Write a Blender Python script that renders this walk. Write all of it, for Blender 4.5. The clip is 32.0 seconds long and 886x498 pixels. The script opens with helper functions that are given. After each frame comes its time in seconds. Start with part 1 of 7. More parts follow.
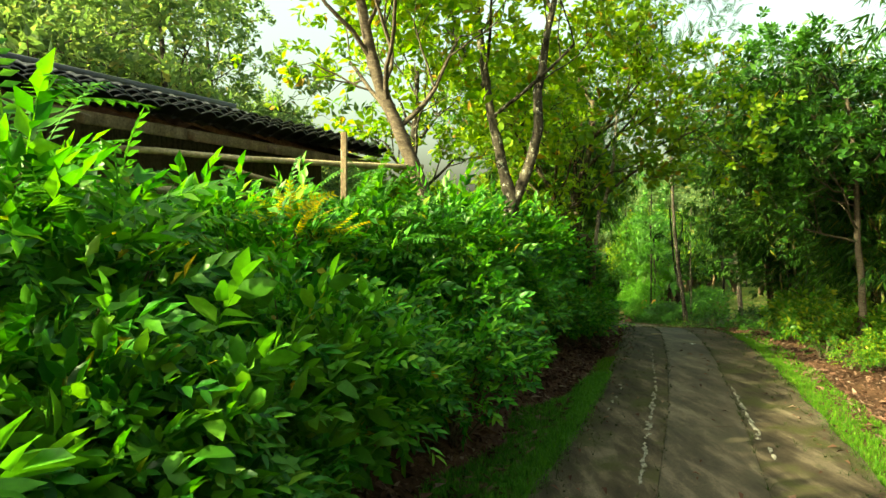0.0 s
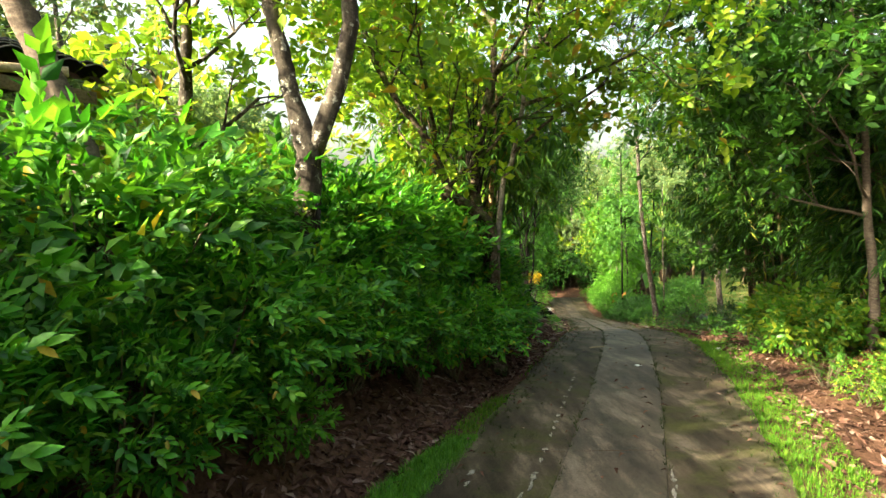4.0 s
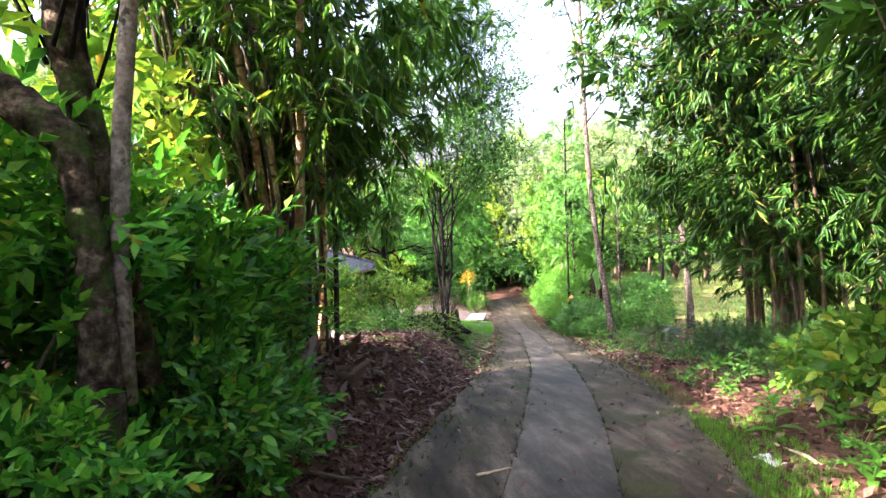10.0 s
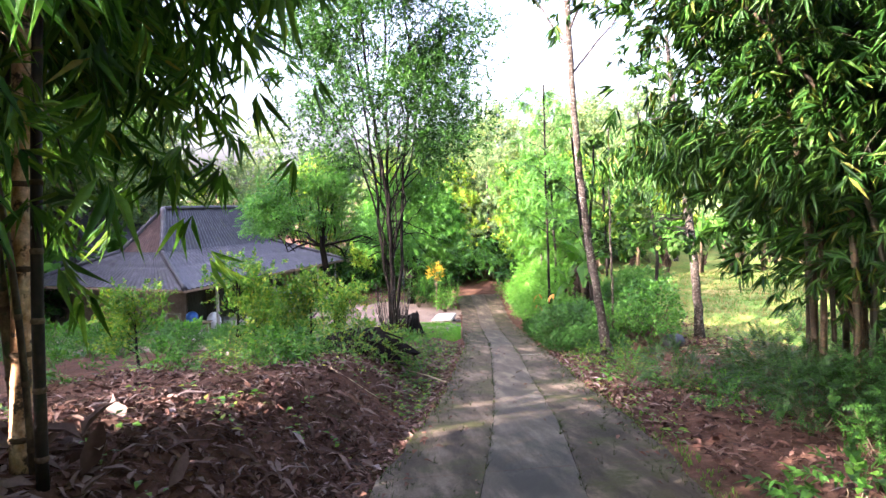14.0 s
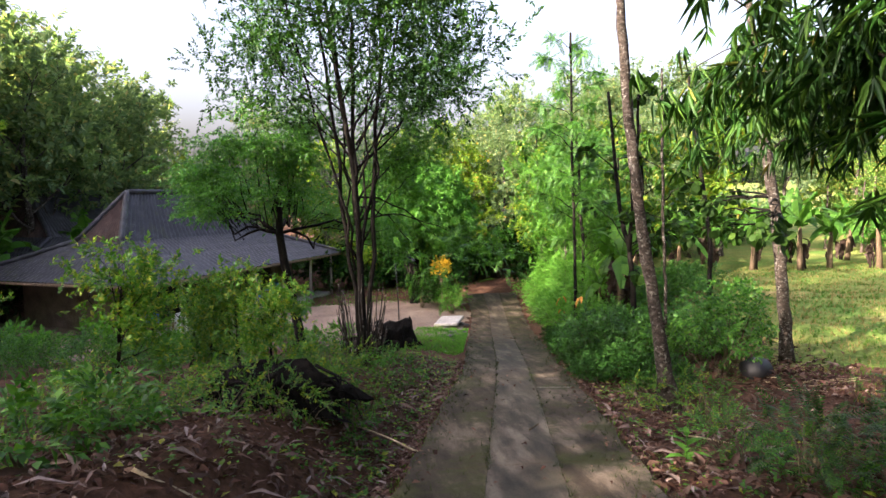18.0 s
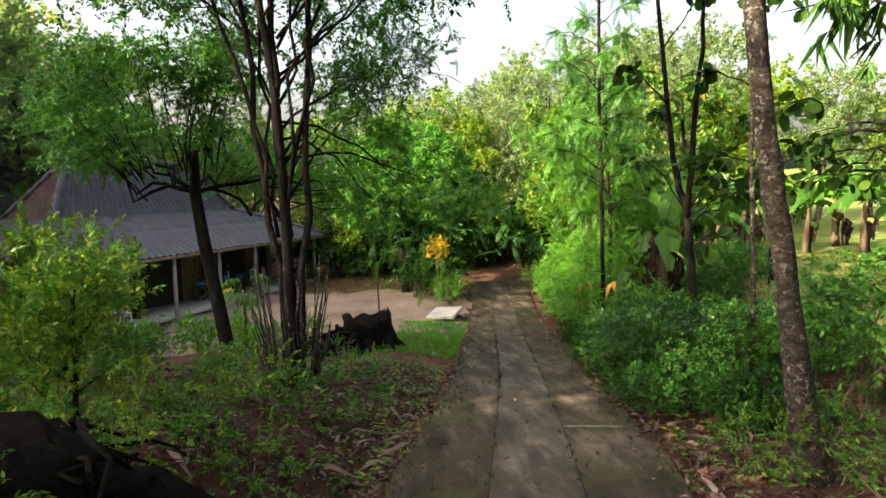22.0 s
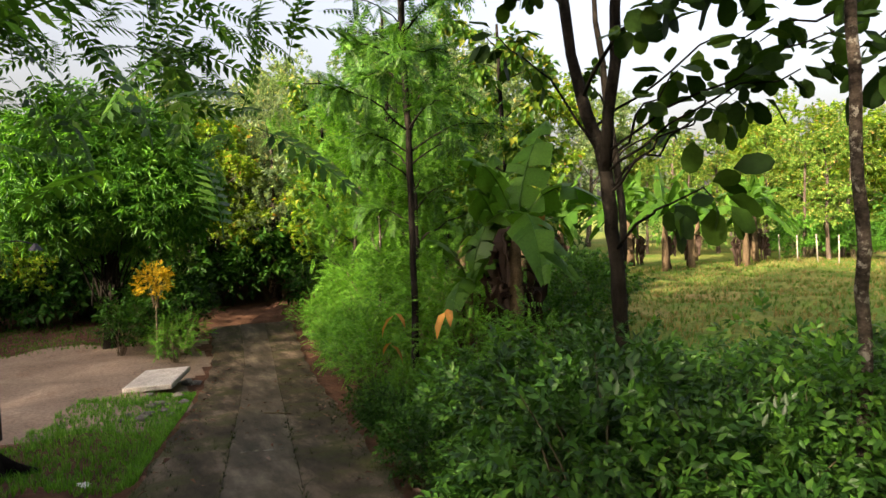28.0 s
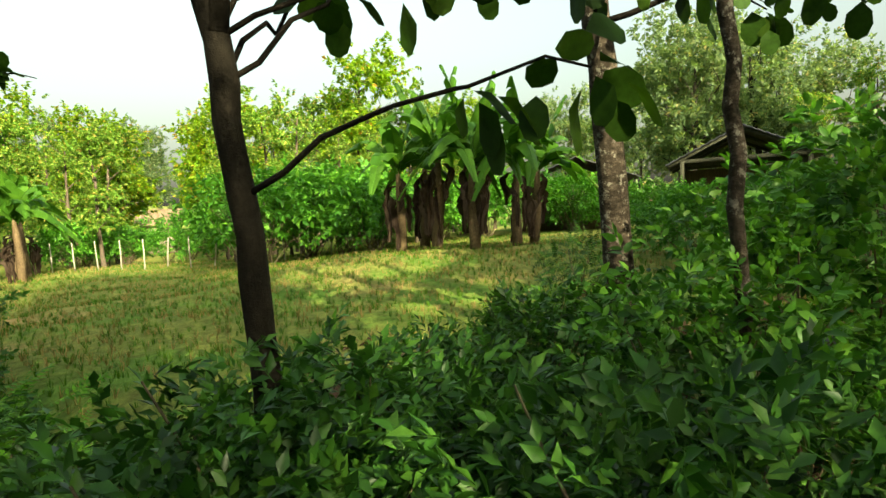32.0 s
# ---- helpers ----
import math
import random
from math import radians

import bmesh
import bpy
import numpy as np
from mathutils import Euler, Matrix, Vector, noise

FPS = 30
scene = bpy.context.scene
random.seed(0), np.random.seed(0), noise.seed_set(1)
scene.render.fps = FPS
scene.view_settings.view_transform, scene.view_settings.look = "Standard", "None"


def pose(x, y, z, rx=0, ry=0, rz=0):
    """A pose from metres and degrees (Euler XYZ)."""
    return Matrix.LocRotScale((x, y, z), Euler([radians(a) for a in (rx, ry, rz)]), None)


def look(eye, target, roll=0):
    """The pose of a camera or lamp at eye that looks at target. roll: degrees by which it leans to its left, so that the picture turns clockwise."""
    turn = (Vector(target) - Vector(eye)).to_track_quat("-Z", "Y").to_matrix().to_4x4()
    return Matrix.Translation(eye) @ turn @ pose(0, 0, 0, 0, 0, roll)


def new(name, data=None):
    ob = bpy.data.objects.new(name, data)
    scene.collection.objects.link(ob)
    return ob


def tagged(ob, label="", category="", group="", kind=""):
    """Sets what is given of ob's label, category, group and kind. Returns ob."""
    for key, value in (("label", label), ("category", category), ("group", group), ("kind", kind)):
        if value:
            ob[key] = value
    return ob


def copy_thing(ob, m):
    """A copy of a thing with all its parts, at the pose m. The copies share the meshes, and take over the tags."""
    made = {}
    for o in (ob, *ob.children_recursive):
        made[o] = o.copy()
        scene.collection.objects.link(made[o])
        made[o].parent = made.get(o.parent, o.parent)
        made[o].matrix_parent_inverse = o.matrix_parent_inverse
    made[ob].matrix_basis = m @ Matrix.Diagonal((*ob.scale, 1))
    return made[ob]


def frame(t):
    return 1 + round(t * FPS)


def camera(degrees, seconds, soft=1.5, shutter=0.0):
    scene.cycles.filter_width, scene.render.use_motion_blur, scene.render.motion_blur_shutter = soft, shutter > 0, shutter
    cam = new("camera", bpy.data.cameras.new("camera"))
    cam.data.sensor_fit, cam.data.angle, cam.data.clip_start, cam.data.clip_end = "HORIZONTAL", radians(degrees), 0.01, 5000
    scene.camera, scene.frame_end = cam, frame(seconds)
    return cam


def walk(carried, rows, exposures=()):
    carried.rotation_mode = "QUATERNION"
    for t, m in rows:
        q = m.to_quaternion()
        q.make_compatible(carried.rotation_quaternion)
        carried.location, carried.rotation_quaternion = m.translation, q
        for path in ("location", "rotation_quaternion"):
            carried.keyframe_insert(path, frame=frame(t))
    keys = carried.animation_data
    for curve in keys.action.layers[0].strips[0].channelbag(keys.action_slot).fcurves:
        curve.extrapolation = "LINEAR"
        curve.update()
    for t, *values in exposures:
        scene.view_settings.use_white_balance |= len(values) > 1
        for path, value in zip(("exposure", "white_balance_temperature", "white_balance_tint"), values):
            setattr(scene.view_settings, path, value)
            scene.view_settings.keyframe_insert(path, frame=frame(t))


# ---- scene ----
cam = camera(72.4, 32.0, soft=1.5)
# seconds, x, y, z, yaw, pitch, lean
ROWS = [
    (0, -0.002, 0.015, 1.485, 0.12, -2.11, -0.79),
    (0.5, 0.137, 0.483, 1.435, 4.82, -1.91, -1.03),
    (1, 0.45, 0.958, 1.359, 5.63, -2.11, -0.81),
    (1.5, 0.724, 1.463, 1.327, 5.92, -2.44, -0.69),
    (2, 1.064, 2.002, 1.319, 5.97, -2.47, -0.52),
    (2.5, 1.349, 2.454, 1.302, 1.73, -2.69, -0.32),
    (3, 1.633, 2.951, 1.3, -0.15, -2.77, -0.11),
    (3.5, 1.929, 3.384, 1.274, -0.57, -2.8, 0.07),
    (5.5, 2.729, 5.281, 1.219, -2.28, -2.88, 0.64),
    (6, 2.883, 5.814, 1.179, -2.7, -2.93, 0.72),
    (6.5, 3.058, 6.362, 1.168, -3.1, -3.02, 0.71),
    (7, 3.256, 6.854, 1.13, -3.44, -3.04, 0.73),
    (7.5, 3.399, 7.392, 1.086, -3.8, -3.07, 0.78),
    (8, 3.588, 7.884, 1.041, -4.11, -3.11, 0.79),
    (8.5, 3.751, 8.415, 0.991, -4.44, -3.15, 0.79),
    (9, 3.917, 8.909, 0.943, -4.8, -3.11, 0.89),
    (9.5, 4.07, 9.4, 0.907, -5.16, -3.16, 0.9),
    (10, 4.25, 9.896, 0.893, -5.53, -3.22, 0.91),
    (10.5, 4.426, 10.356, 0.873, -5.87, -3.25, 0.94),
    (11, 4.581, 10.894, 0.853, -6.25, -3.21, 1.01),
    (11.5, 4.737, 11.339, 0.83, -6.6, -3.26, 1.07),
    (12, 4.859, 11.826, 0.805, -6.95, -3.32, 1.07),
    (12.5, 5.001, 12.271, 0.772, -7.21, -3.46, 1.05),
    (13, 5.113, 12.774, 0.739, -7.34, -3.7, 1.09),
    (13.5, 5.265, 13.258, 0.699, -7.44, -3.97, 1.11),
    (14, 5.391, 13.737, 0.655, -7.47, -4.13, 1.07),
    (14.5, 5.51, 14.237, 0.634, -7.45, -4.18, 0.99),
    (16.5, 6.08, 16.265, 0.425, -6.49, -4.34, 0.98),
    (17, 6.213, 16.763, 0.334, -6.11, -4.45, 0.99),
    (17.5, 6.35, 17.293, 0.283, -5.76, -4.59, 0.95),
    (18, 6.503, 17.767, 0.224, -5.47, -4.64, 0.93),
    (18.5, 6.639, 18.252, 0.162, -5.33, -4.75, 0.95),
    (19, 6.757, 18.669, 0.088, -5.18, -4.82, 0.95),
    (19.5, 6.847, 19.136, 0.021, -5.12, -4.91, 0.94),
    (20, 6.945, 19.598, -0.089, -5.04, -4.93, 0.92),
    (20.5, 7.032, 20.105, -0.198, -4.98, -5.02, 0.99),
    (21, 7.123, 20.55, -0.292, -4.92, -5.14, 0.97),
    (21.5, 7.164, 21.02, -0.39, -4.82, -5.32, 1.02),
    (22, 7.251, 21.498, -0.498, -4.78, -5.51, 1),
    (22.5, 7.318, 21.958, -0.602, -4.7, -5.69, 1.03),
    (23, 7.433, 22.392, -0.688, -4.62, -5.82, 1.07),
    (23.5, 7.559, 22.823, -0.772, -4.56, -5.89, 1.11),
    (24, 7.654, 23.242, -0.849, -4.58, -5.9, 1.16),
    (24.5, 7.74, 23.701, -0.932, -4.59, -6, 1.19),
    (26.5, 8.215, 25.571, -1.262, -10.84, -5.2, 0.83),
    (27, 8.331, 26.076, -1.341, -12.95, -4.97, 0.84),
    (27.5, 8.449, 26.495, -1.392, -19.16, -4.03, 0.86),
    (28, 8.59, 26.98, -1.432, -26.3, -1.98, 0.94),
    (28.5, 8.823, 27.398, -1.468, -38.17, -0.48, 1.49),
    (29, 8.997, 27.819, -1.471, -53.5, -0.47, 2.03),
    (29.5, 9.202, 28.088, -1.505, -69.83, -1.77, 2.62),
    (30, 9.261, 28.422, -1.528, -84.75, -3.17, 2.79),
    (30.5, 9.31, 28.8, -1.571, -90.64, -3, 2.82),
    (31, 9.332, 29.193, -1.596, -92.06, -2.9, 2.86),
    (31.5, 9.371, 29.604, -1.659, -92.75, -2.85, 2.98),
    (32, 9.478, 30.046, -1.762, -93.42, -2.82, 3.09),
]
walk(cam, [(t, pose(x, y, z, 90 + pitch, lean, yaw)) for t, x, y, z, yaw, pitch, lean in ROWS],
     exposures=[(0, 2.5, 7200, -22), (1, 2.8, 6900, -14), (3.5, 3.1, 6400, 2), (7, 3.75, 5500, 26), (10, 3.95, 5400, 32), (13, 3.95, 5350, 37), (17, 3.1, 5500, 26), (19, 2.55, 5900, 28), (24, 2.72, 6300, 8), (27, 2.48, 6500, 14), (29, 1.75, 6400, 24), (30, 1.9, 6100, 24), (31, 1.95, 6700, 2), (32, 2.12, 6800, -6)])

# ---- daylight: low sun from the left and behind, hazy bright sky ----
SUN_FROM = Vector((-1.0, -0.45, 0.53)).normalized()
world = bpy.data.worlds.new("sky")
scene.world = world
world.use_nodes = True
_n = world.node_tree.nodes
_sky = _n.new("ShaderNodeTexSky")
_sky.sky_type, _sky.sun_disc = "NISHITA", False
_sky.sun_elevation = math.asin(SUN_FROM.z)
_sky.sun_rotation = math.atan2(SUN_FROM.x, SUN_FROM.y)
_sky.air_density, _sky.dust_density, _sky.ozone_density = 1.6, 10.0, 0.6
_haze = _n.new("ShaderNodeHueSaturation")
_haze.inputs["Saturation"].default_value = 0.6
world.node_tree.links.new(_sky.outputs[0], _haze.inputs["Color"])
world.node_tree.links.new(_haze.outputs[0], _n["Background"].inputs[0])
_n["Background"].inputs[1].default_value = 0.11
_sun = bpy.data.lights.new("sun", "SUN")
_sun.energy, _sun.angle, _sun.color = 4.6, radians(0.6), (1.0, 0.84, 0.58)
sun = new("sun", _sun)
sun.matrix_world = look((0, 0, 40), Vector((0, 0, 40)) - SUN_FROM)

# ---- materials ----
def material(name):
    m = bpy.data.materials.new(name)
    m.use_nodes = True
    t = m.node_tree
    return m, t.nodes, t.links, t.nodes["Principled BSDF"]


def ramp(nodes, stops):
    r = nodes.new("ShaderNodeValToRGB")
    e = r.color_ramp.elements
    while len(e) < len(stops):
        e.new(0.5)
    for k, (at, c) in enumerate(stops):
        e[k].position, e[k].color = at, (*c, 1)
    return r


def noise_node(nodes, links, scale, detail=4, rough=0.6, coord="Object", distort=0.0):
    tc = nodes.new("ShaderNodeTexCoord")
    n = nodes.new("ShaderNodeTexNoise")
    n.inputs["Scale"].default_value, n.inputs["Detail"].default_value = scale, detail
    n.inputs["Roughness"].default_value, n.inputs["Distortion"].default_value = rough, distort
    links.new(tc.outputs[coord], n.inputs["Vector"])
    return n


def mixed(nodes, links, fac, a, b, mode="MIX"):
    x = nodes.new("ShaderNodeMix")
    x.data_type, x.blend_type = "RGBA", mode
    for sock, v in ((x.inputs[0], fac), (x.inputs[6], a), (x.inputs[7], b)):
        if isinstance(v, (int, float)):
            sock.default_value = v
        elif isinstance(v, tuple):
            sock.default_value = (*v, 1)
        else:
            links.new(v, sock)
    return x.outputs[2]


def bump(nodes, links, height, strength, distance, bsdf):
    b = nodes.new("ShaderNodeBump")
    b.inputs["Strength"].default_value, b.inputs["Distance"].default_value = strength, distance
    links.new(height, b.inputs["Height"])
    links.new(b.outputs[0], bsdf.inputs["Normal"])


def leaf_material(name, stops, see_through=0.4, rough=0.42, tint=(1.25, 1.3, 0.55)):
    """Leaves: each one of its own shade, light coming through the blade, veins as fine mottling."""
    m, n, l, p = material(name)
    g = n.new("ShaderNodeNewGeometry")
    r = ramp(n, [(at, (c[0] * 0.66, c[1] * 0.70, c[2] * 0.9)) for at, c in stops])
    l.new(g.outputs["Random Per Island"], r.inputs[0])
    o = n.new("ShaderNodeObjectInfo")
    h = n.new("ShaderNodeHueSaturation")
    mr = n.new("ShaderNodeMapRange")
    mr.inputs["To Min"].default_value, mr.inputs["To Max"].default_value = 0.8, 1.2
    l.new(o.outputs["Random"], mr.inputs[0])
    l.new(mr.outputs[0], h.inputs["Value"])
    l.new(r.outputs[0], h.inputs["Color"])
    ns = noise_node(n, l, 38, 3)
    mott = ramp(n, [(0.3, (0.78, 0.78, 0.78)), (0.7, (1.12, 1.12, 1.12))])
    l.new(ns.outputs[0], mott.inputs[0])
    col = mixed(n, l, 1.0, h.outputs[0], mott.outputs[0], "MULTIPLY")
    l.new(col, p.inputs["Base Color"])
    p.inputs["Roughness"].default_value = rough
    p.inputs["Specular IOR Level"].default_value = 0.12
    t = n.new("ShaderNodeBsdfTranslucent")
    thin = mixed(n, l, 1.0, col, tint, "MULTIPLY")
    l.new(thin, t.inputs[0])
    mx = n.new("ShaderNodeMixShader")
    mx.inputs[0].default_value = see_through
    l.new(p.outputs[0], mx.inputs[1])
    l.new(t.outputs[0], mx.inputs[2])
    l.new(mx.outputs[0], n["Material Output"].inputs[0])
    return m


def solid_material(name, stops, scale=6, rough=0.85, bump_scale=40, bump_strength=0.4, bump_distance=0.01, stretch=None, spot=None, metal=0.0, vary=0.0, gloss=0.07):
    """A rough surface: two scales of mottling, fine relief, and spots of another colour."""
    m, n, l, p = material(name)
    ns = noise_node(n, l, scale, 6, 0.65)
    if stretch:
        mp = n.new("ShaderNodeMapping")
        mp.inputs["Scale"].default_value = stretch
        l.new(ns.inputs["Vector"].links[0].from_socket, mp.inputs[0])
        l.new(mp.outputs[0], ns.inputs["Vector"])
    r = ramp(n, stops)
    l.new(ns.outputs[0], r.inputs[0])
    col = r.outputs[0]
    if spot:
        colour, spot_scale, low, high = spot
        s = noise_node(n, l, spot_scale, 5, 0.7)
        mask = ramp(n, [(low, (0, 0, 0)), (high, (1, 1, 1))])
        l.new(s.outputs[0], mask.inputs[0])
        col = mixed(n, l, mask.outputs[0], col, colour)
    if vary:
        o = n.new("ShaderNodeObjectInfo")
        mr = n.new("ShaderNodeMapRange")
        mr.inputs["To Min"].default_value, mr.inputs["To Max"].default_value = 1 - vary, 1 + vary
        l.new(o.outputs["Random"], mr.inputs[0])
        h = n.new("ShaderNodeHueSaturation")
        l.new(mr.outputs[0], h.inputs["Value"])
        l.new(col, h.inputs["Color"])
        col = h.outputs[0]
    b = noise_node(n, l, bump_scale, 6, 0.7)
    grain = ramp(n, [(0.36, (0.66, 0.66, 0.66)), (0.64, (1.34, 1.34, 1.34))])
    l.new(b.outputs[0], grain.inputs[0])
    col = mixed(n, l, 1.0, col, grain.outputs[0], "MULTIPLY")
    l.new(col, p.inputs["Base Color"])
    p.inputs["Roughness"].default_value, p.inputs["Metallic"].default_value = rough, metal
    p.inputs["Specular IOR Level"].default_value = gloss
    bump(n, l, b.outputs[0], bump_strength, bump_distance, p)
    return m


hedge_leaf = leaf_material("hedge_leaf", [(0.0, (0.016, 0.095, 0.006)), (0.5, (0.082, 0.290, 0.015)), (0.9, (0.190, 0.430, 0.026)), (0.98, (0.2080, 0.3367, 0.0215)), (0.993, (0.5460, 0.3796, 0.0215))], 0.40, 0.4)
hedge_leaf.node_tree.nodes["Principled BSDF"].inputs["Specular IOR Level"].default_value = 0.24
pinnate_leaf = leaf_material("pinnate_leaf", [(0.0, (0.045, 0.140, 0.0165)), (0.6, (0.075, 0.205, 0.0193)), (1.0, (0.130, 0.281, 0.0220))], 0.45)
yellowing_leaf = leaf_material("yellowing_leaf", [(0.0, (0.300, 0.302, 0.0165)), (0.6, (0.480, 0.389, 0.0220)), (1.0, (0.550, 0.324, 0.0275))], 0.5)
sunny_leaf = leaf_material("sunny_leaf", [(0.0, (0.10, 0.22, 0.012)), (0.5, (0.23, 0.36, 0.020)), (0.93, (0.36, 0.44, 0.026)), (0.97, (0.400, 0.238, 0.0275))], 0.58)
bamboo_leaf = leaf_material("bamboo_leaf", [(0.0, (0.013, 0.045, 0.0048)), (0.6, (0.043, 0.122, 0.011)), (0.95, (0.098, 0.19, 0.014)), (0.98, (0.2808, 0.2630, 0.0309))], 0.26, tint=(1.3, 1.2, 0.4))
# bamboo_leaf made lighter: the light on the bank clump is put into colour.
lit_bamboo_leaf = leaf_material("lit_bamboo_leaf", [(0.0, (0.030, 0.090, 0.010)), (0.6, (0.088, 0.215, 0.017)), (0.95, (0.18, 0.31, 0.022)), (0.98, (0.32, 0.29, 0.035))], 0.42, tint=(1.3, 1.2, 0.4))
lime_leaf = leaf_material("lime_leaf", [(0.0, (0.050, 0.150, 0.010)), (0.6, (0.125, 0.320, 0.022)), (1.0, (0.200, 0.400, 0.032))], 0.42)
dark_leaf = leaf_material("dark_leaf", [(0.0, (0.0100, 0.0358, 0.0037)), (0.6, (0.0320, 0.1037, 0.0090)), (1.0, (0.0642, 0.1586, 0.0127))], 0.18)
small_leaf = leaf_material("small_leaf", [(0.0, (0.0101, 0.0328, 0.0035)), (0.6, (0.0304, 0.0878, 0.0082)), (1.0, (0.0574, 0.1309, 0.0112))], 0.25)
mango_leaf = leaf_material("mango_leaf", [(0.0, (0.050, 0.170, 0.014)), (0.6, (0.105, 0.300, 0.020)), (1.0, (0.180, 0.400, 0.030))], 0.38)
croton_leaf = leaf_material("croton_leaf", [(0.0, (0.480, 0.292, 0.0066)), (0.6, (0.720, 0.454, 0.0110)), (1.0, (0.620, 0.497, 0.0275))], 0.35, tint=(1.1, 1.0, 0.5))
teak_leaf = leaf_material("teak_leaf", [(0.0, (0.016, 0.042, 0.004)), (0.7, (0.050, 0.110, 0.009)), (1.0, (0.090, 0.160, 0.014))], 0.3, 0.6)
plantation_leaf = leaf_material("plantation_leaf", [(0.0, (0.090, 0.200, 0.022)), (0.55, (0.190, 0.330, 0.036)), (0.9, (0.330, 0.420, 0.055)), (0.97, (0.500, 0.340, 0.07))], 0.42, 0.6)
# Haze of the distance is put into this colour: paler, greyer green.
haze_pale_leaf = leaf_material("haze_pale_leaf", [(0.0, (0.12, 0.185, 0.070)), (0.6, (0.20, 0.285, 0.098)), (0.92, (0.30, 0.36, 0.13)), (1.0, (0.42, 0.35, 0.12))], 0.6, 0.65)
banana_leaf = leaf_material("banana_leaf", [(0.0, (0.0525, 0.1455, 0.0124)), (1.0, (0.1125, 0.2430, 0.0206))], 0.45, 0.35)
dead_leaf = leaf_material("dead_leaf", [(0.0, (0.020, 0.011, 0.006)), (0.6, (0.048, 0.029, 0.015)), (1.0, (0.10, 0.066, 0.038))], 0.2, 0.8, tint=(1, 0.8, 0.6))
litter_leaf = leaf_material("litter_leaf", [(0.0, (0.046, 0.020, 0.010)), (0.5, (0.130, 0.060, 0.031)), (0.85, (0.225, 0.122, 0.066)), (1.0, (0.34, 0.23, 0.14))], 0.1, 0.8, tint=(1, 0.8, 0.6))
grass_leaf = leaf_material("grass_leaf", [(0.0, (0.060, 0.165, 0.009)), (0.7, (0.125, 0.265, 0.014)), (1.0, (0.22, 0.32, 0.024))], 0.4, 0.5)
dry_grass = leaf_material("dry_grass", [(0.0, (0.16, 0.16, 0.035)), (0.5, (0.32, 0.22, 0.065)), (1.0, (0.46, 0.30, 0.12))], 0.35, 0.7)

grey_bark = solid_material("grey_bark", [(0.35, (0.016, 0.013, 0.010)), (0.52, (0.046, 0.038, 0.029)), (0.72, (0.130, 0.112, 0.088))], 7, 0.9, 30, 0.9, 0.015, (1, 1, 0.45), ((0.34, 0.33, 0.27), 11, 0.58, 0.66))
dark_bark = solid_material("dark_bark", [(0.35, (0.0050, 0.0044, 0.0034)), (0.58, (0.0140, 0.0118, 0.0088)), (0.75, (0.040, 0.034, 0.026))], 9, 0.9, 36, 0.9, 0.015, (1, 1, 0.3), ((0.035, 0.034, 0.028), 8, 0.62, 0.72))
mossy_bark = solid_material("mossy_bark", [(0.35, (0.012, 0.009, 0.006)), (0.5, (0.045, 0.032, 0.021)), (0.68, (0.17, 0.13, 0.09))], 13, 0.95, 30, 1.0, 0.025, None, ((0.035, 0.055, 0.012), 5, 0.5, 0.6))
spotted_bark = solid_material("spotted_bark", [(0.3, (0.06, 0.05, 0.04)), (0.5, (0.16, 0.135, 0.105)), (0.7, (0.30, 0.27, 0.22))], 12, 0.9, 34, 0.8, 0.012, None, ((0.05, 0.045, 0.03), 14, 0.55, 0.62))
pale_bark = solid_material("pale_bark", [(0.3, (0.0390, 0.0292, 0.0208)), (0.55, (0.0845, 0.0650, 0.0488)), (0.8, (0.1560, 0.1300, 0.1040))], 10, 0.9, 40, 0.6, 0.008, (1, 1, 2.5), ((0.09, 0.07, 0.05), 14, 0.55, 0.62))
ringed_bark = solid_material("ringed_bark", [(0.32, (0.014, 0.011, 0.008)), (0.52, (0.045, 0.036, 0.027)), (0.72, (0.11, 0.09, 0.07))], 14, 0.92, 46, 1.0, 0.02, (1, 1, 1.6), ((0.19, 0.18, 0.15), 19, 0.56, 0.62))
teak_leaf.node_tree.nodes["Principled BSDF"].inputs["Specular IOR Level"].default_value = 0.08
dark_leaf.node_tree.nodes["Principled BSDF"].inputs["Specular IOR Level"].default_value = 0.1
dark_leaf.node_tree.nodes["Principled BSDF"].inputs["Roughness"].default_value = 0.5
twig_bark = solid_material("twig_bark", [(0.3, (0.06, 0.05, 0.03)), (0.7, (0.14, 0.11, 0.07))], 12, 0.9)
# One bamboo skin in two tones: sunlight and inner shade are put into colour.
lit_culm = solid_material("lit_culm", [(0.34, (0.11, 0.062, 0.024)), (0.5, (0.30, 0.17, 0.066)), (0.66, (0.52, 0.37, 0.21))], 9, 0.55, 30, 0.4, 0.004, (1, 1, 0.5), ((0.05, 0.032, 0.016), 11, 0.54, 0.60), vary=0.4, gloss=0.3)
shaded_culm = solid_material("shaded_culm", [(0.34, (0.018, 0.013, 0.006)), (0.52, (0.050, 0.034, 0.015)), (0.68, (0.12, 0.082, 0.040))], 8, 0.6, 30, 0.4, 0.004, (1, 1, 0.5), ((0.030, 0.034, 0.012), 7, 0.55, 0.62), vary=0.75, gloss=0.25)
dark_stem = solid_material("dark_stem", [(0.3, (0.05, 0.035, 0.02)), (0.6, (0.12, 0.085, 0.05)), (0.8, (0.22, 0.16, 0.1))], 5, 0.9, 30, 0.6, 0.01, (1, 1, 0.3))
dry_culm = solid_material("dry_culm", [(0.3, (0.24, 0.18, 0.10)), (0.7, (0.48, 0.38, 0.24))], 6, 0.6, 30, 0.3, 0.004, (1, 1, 0.4))
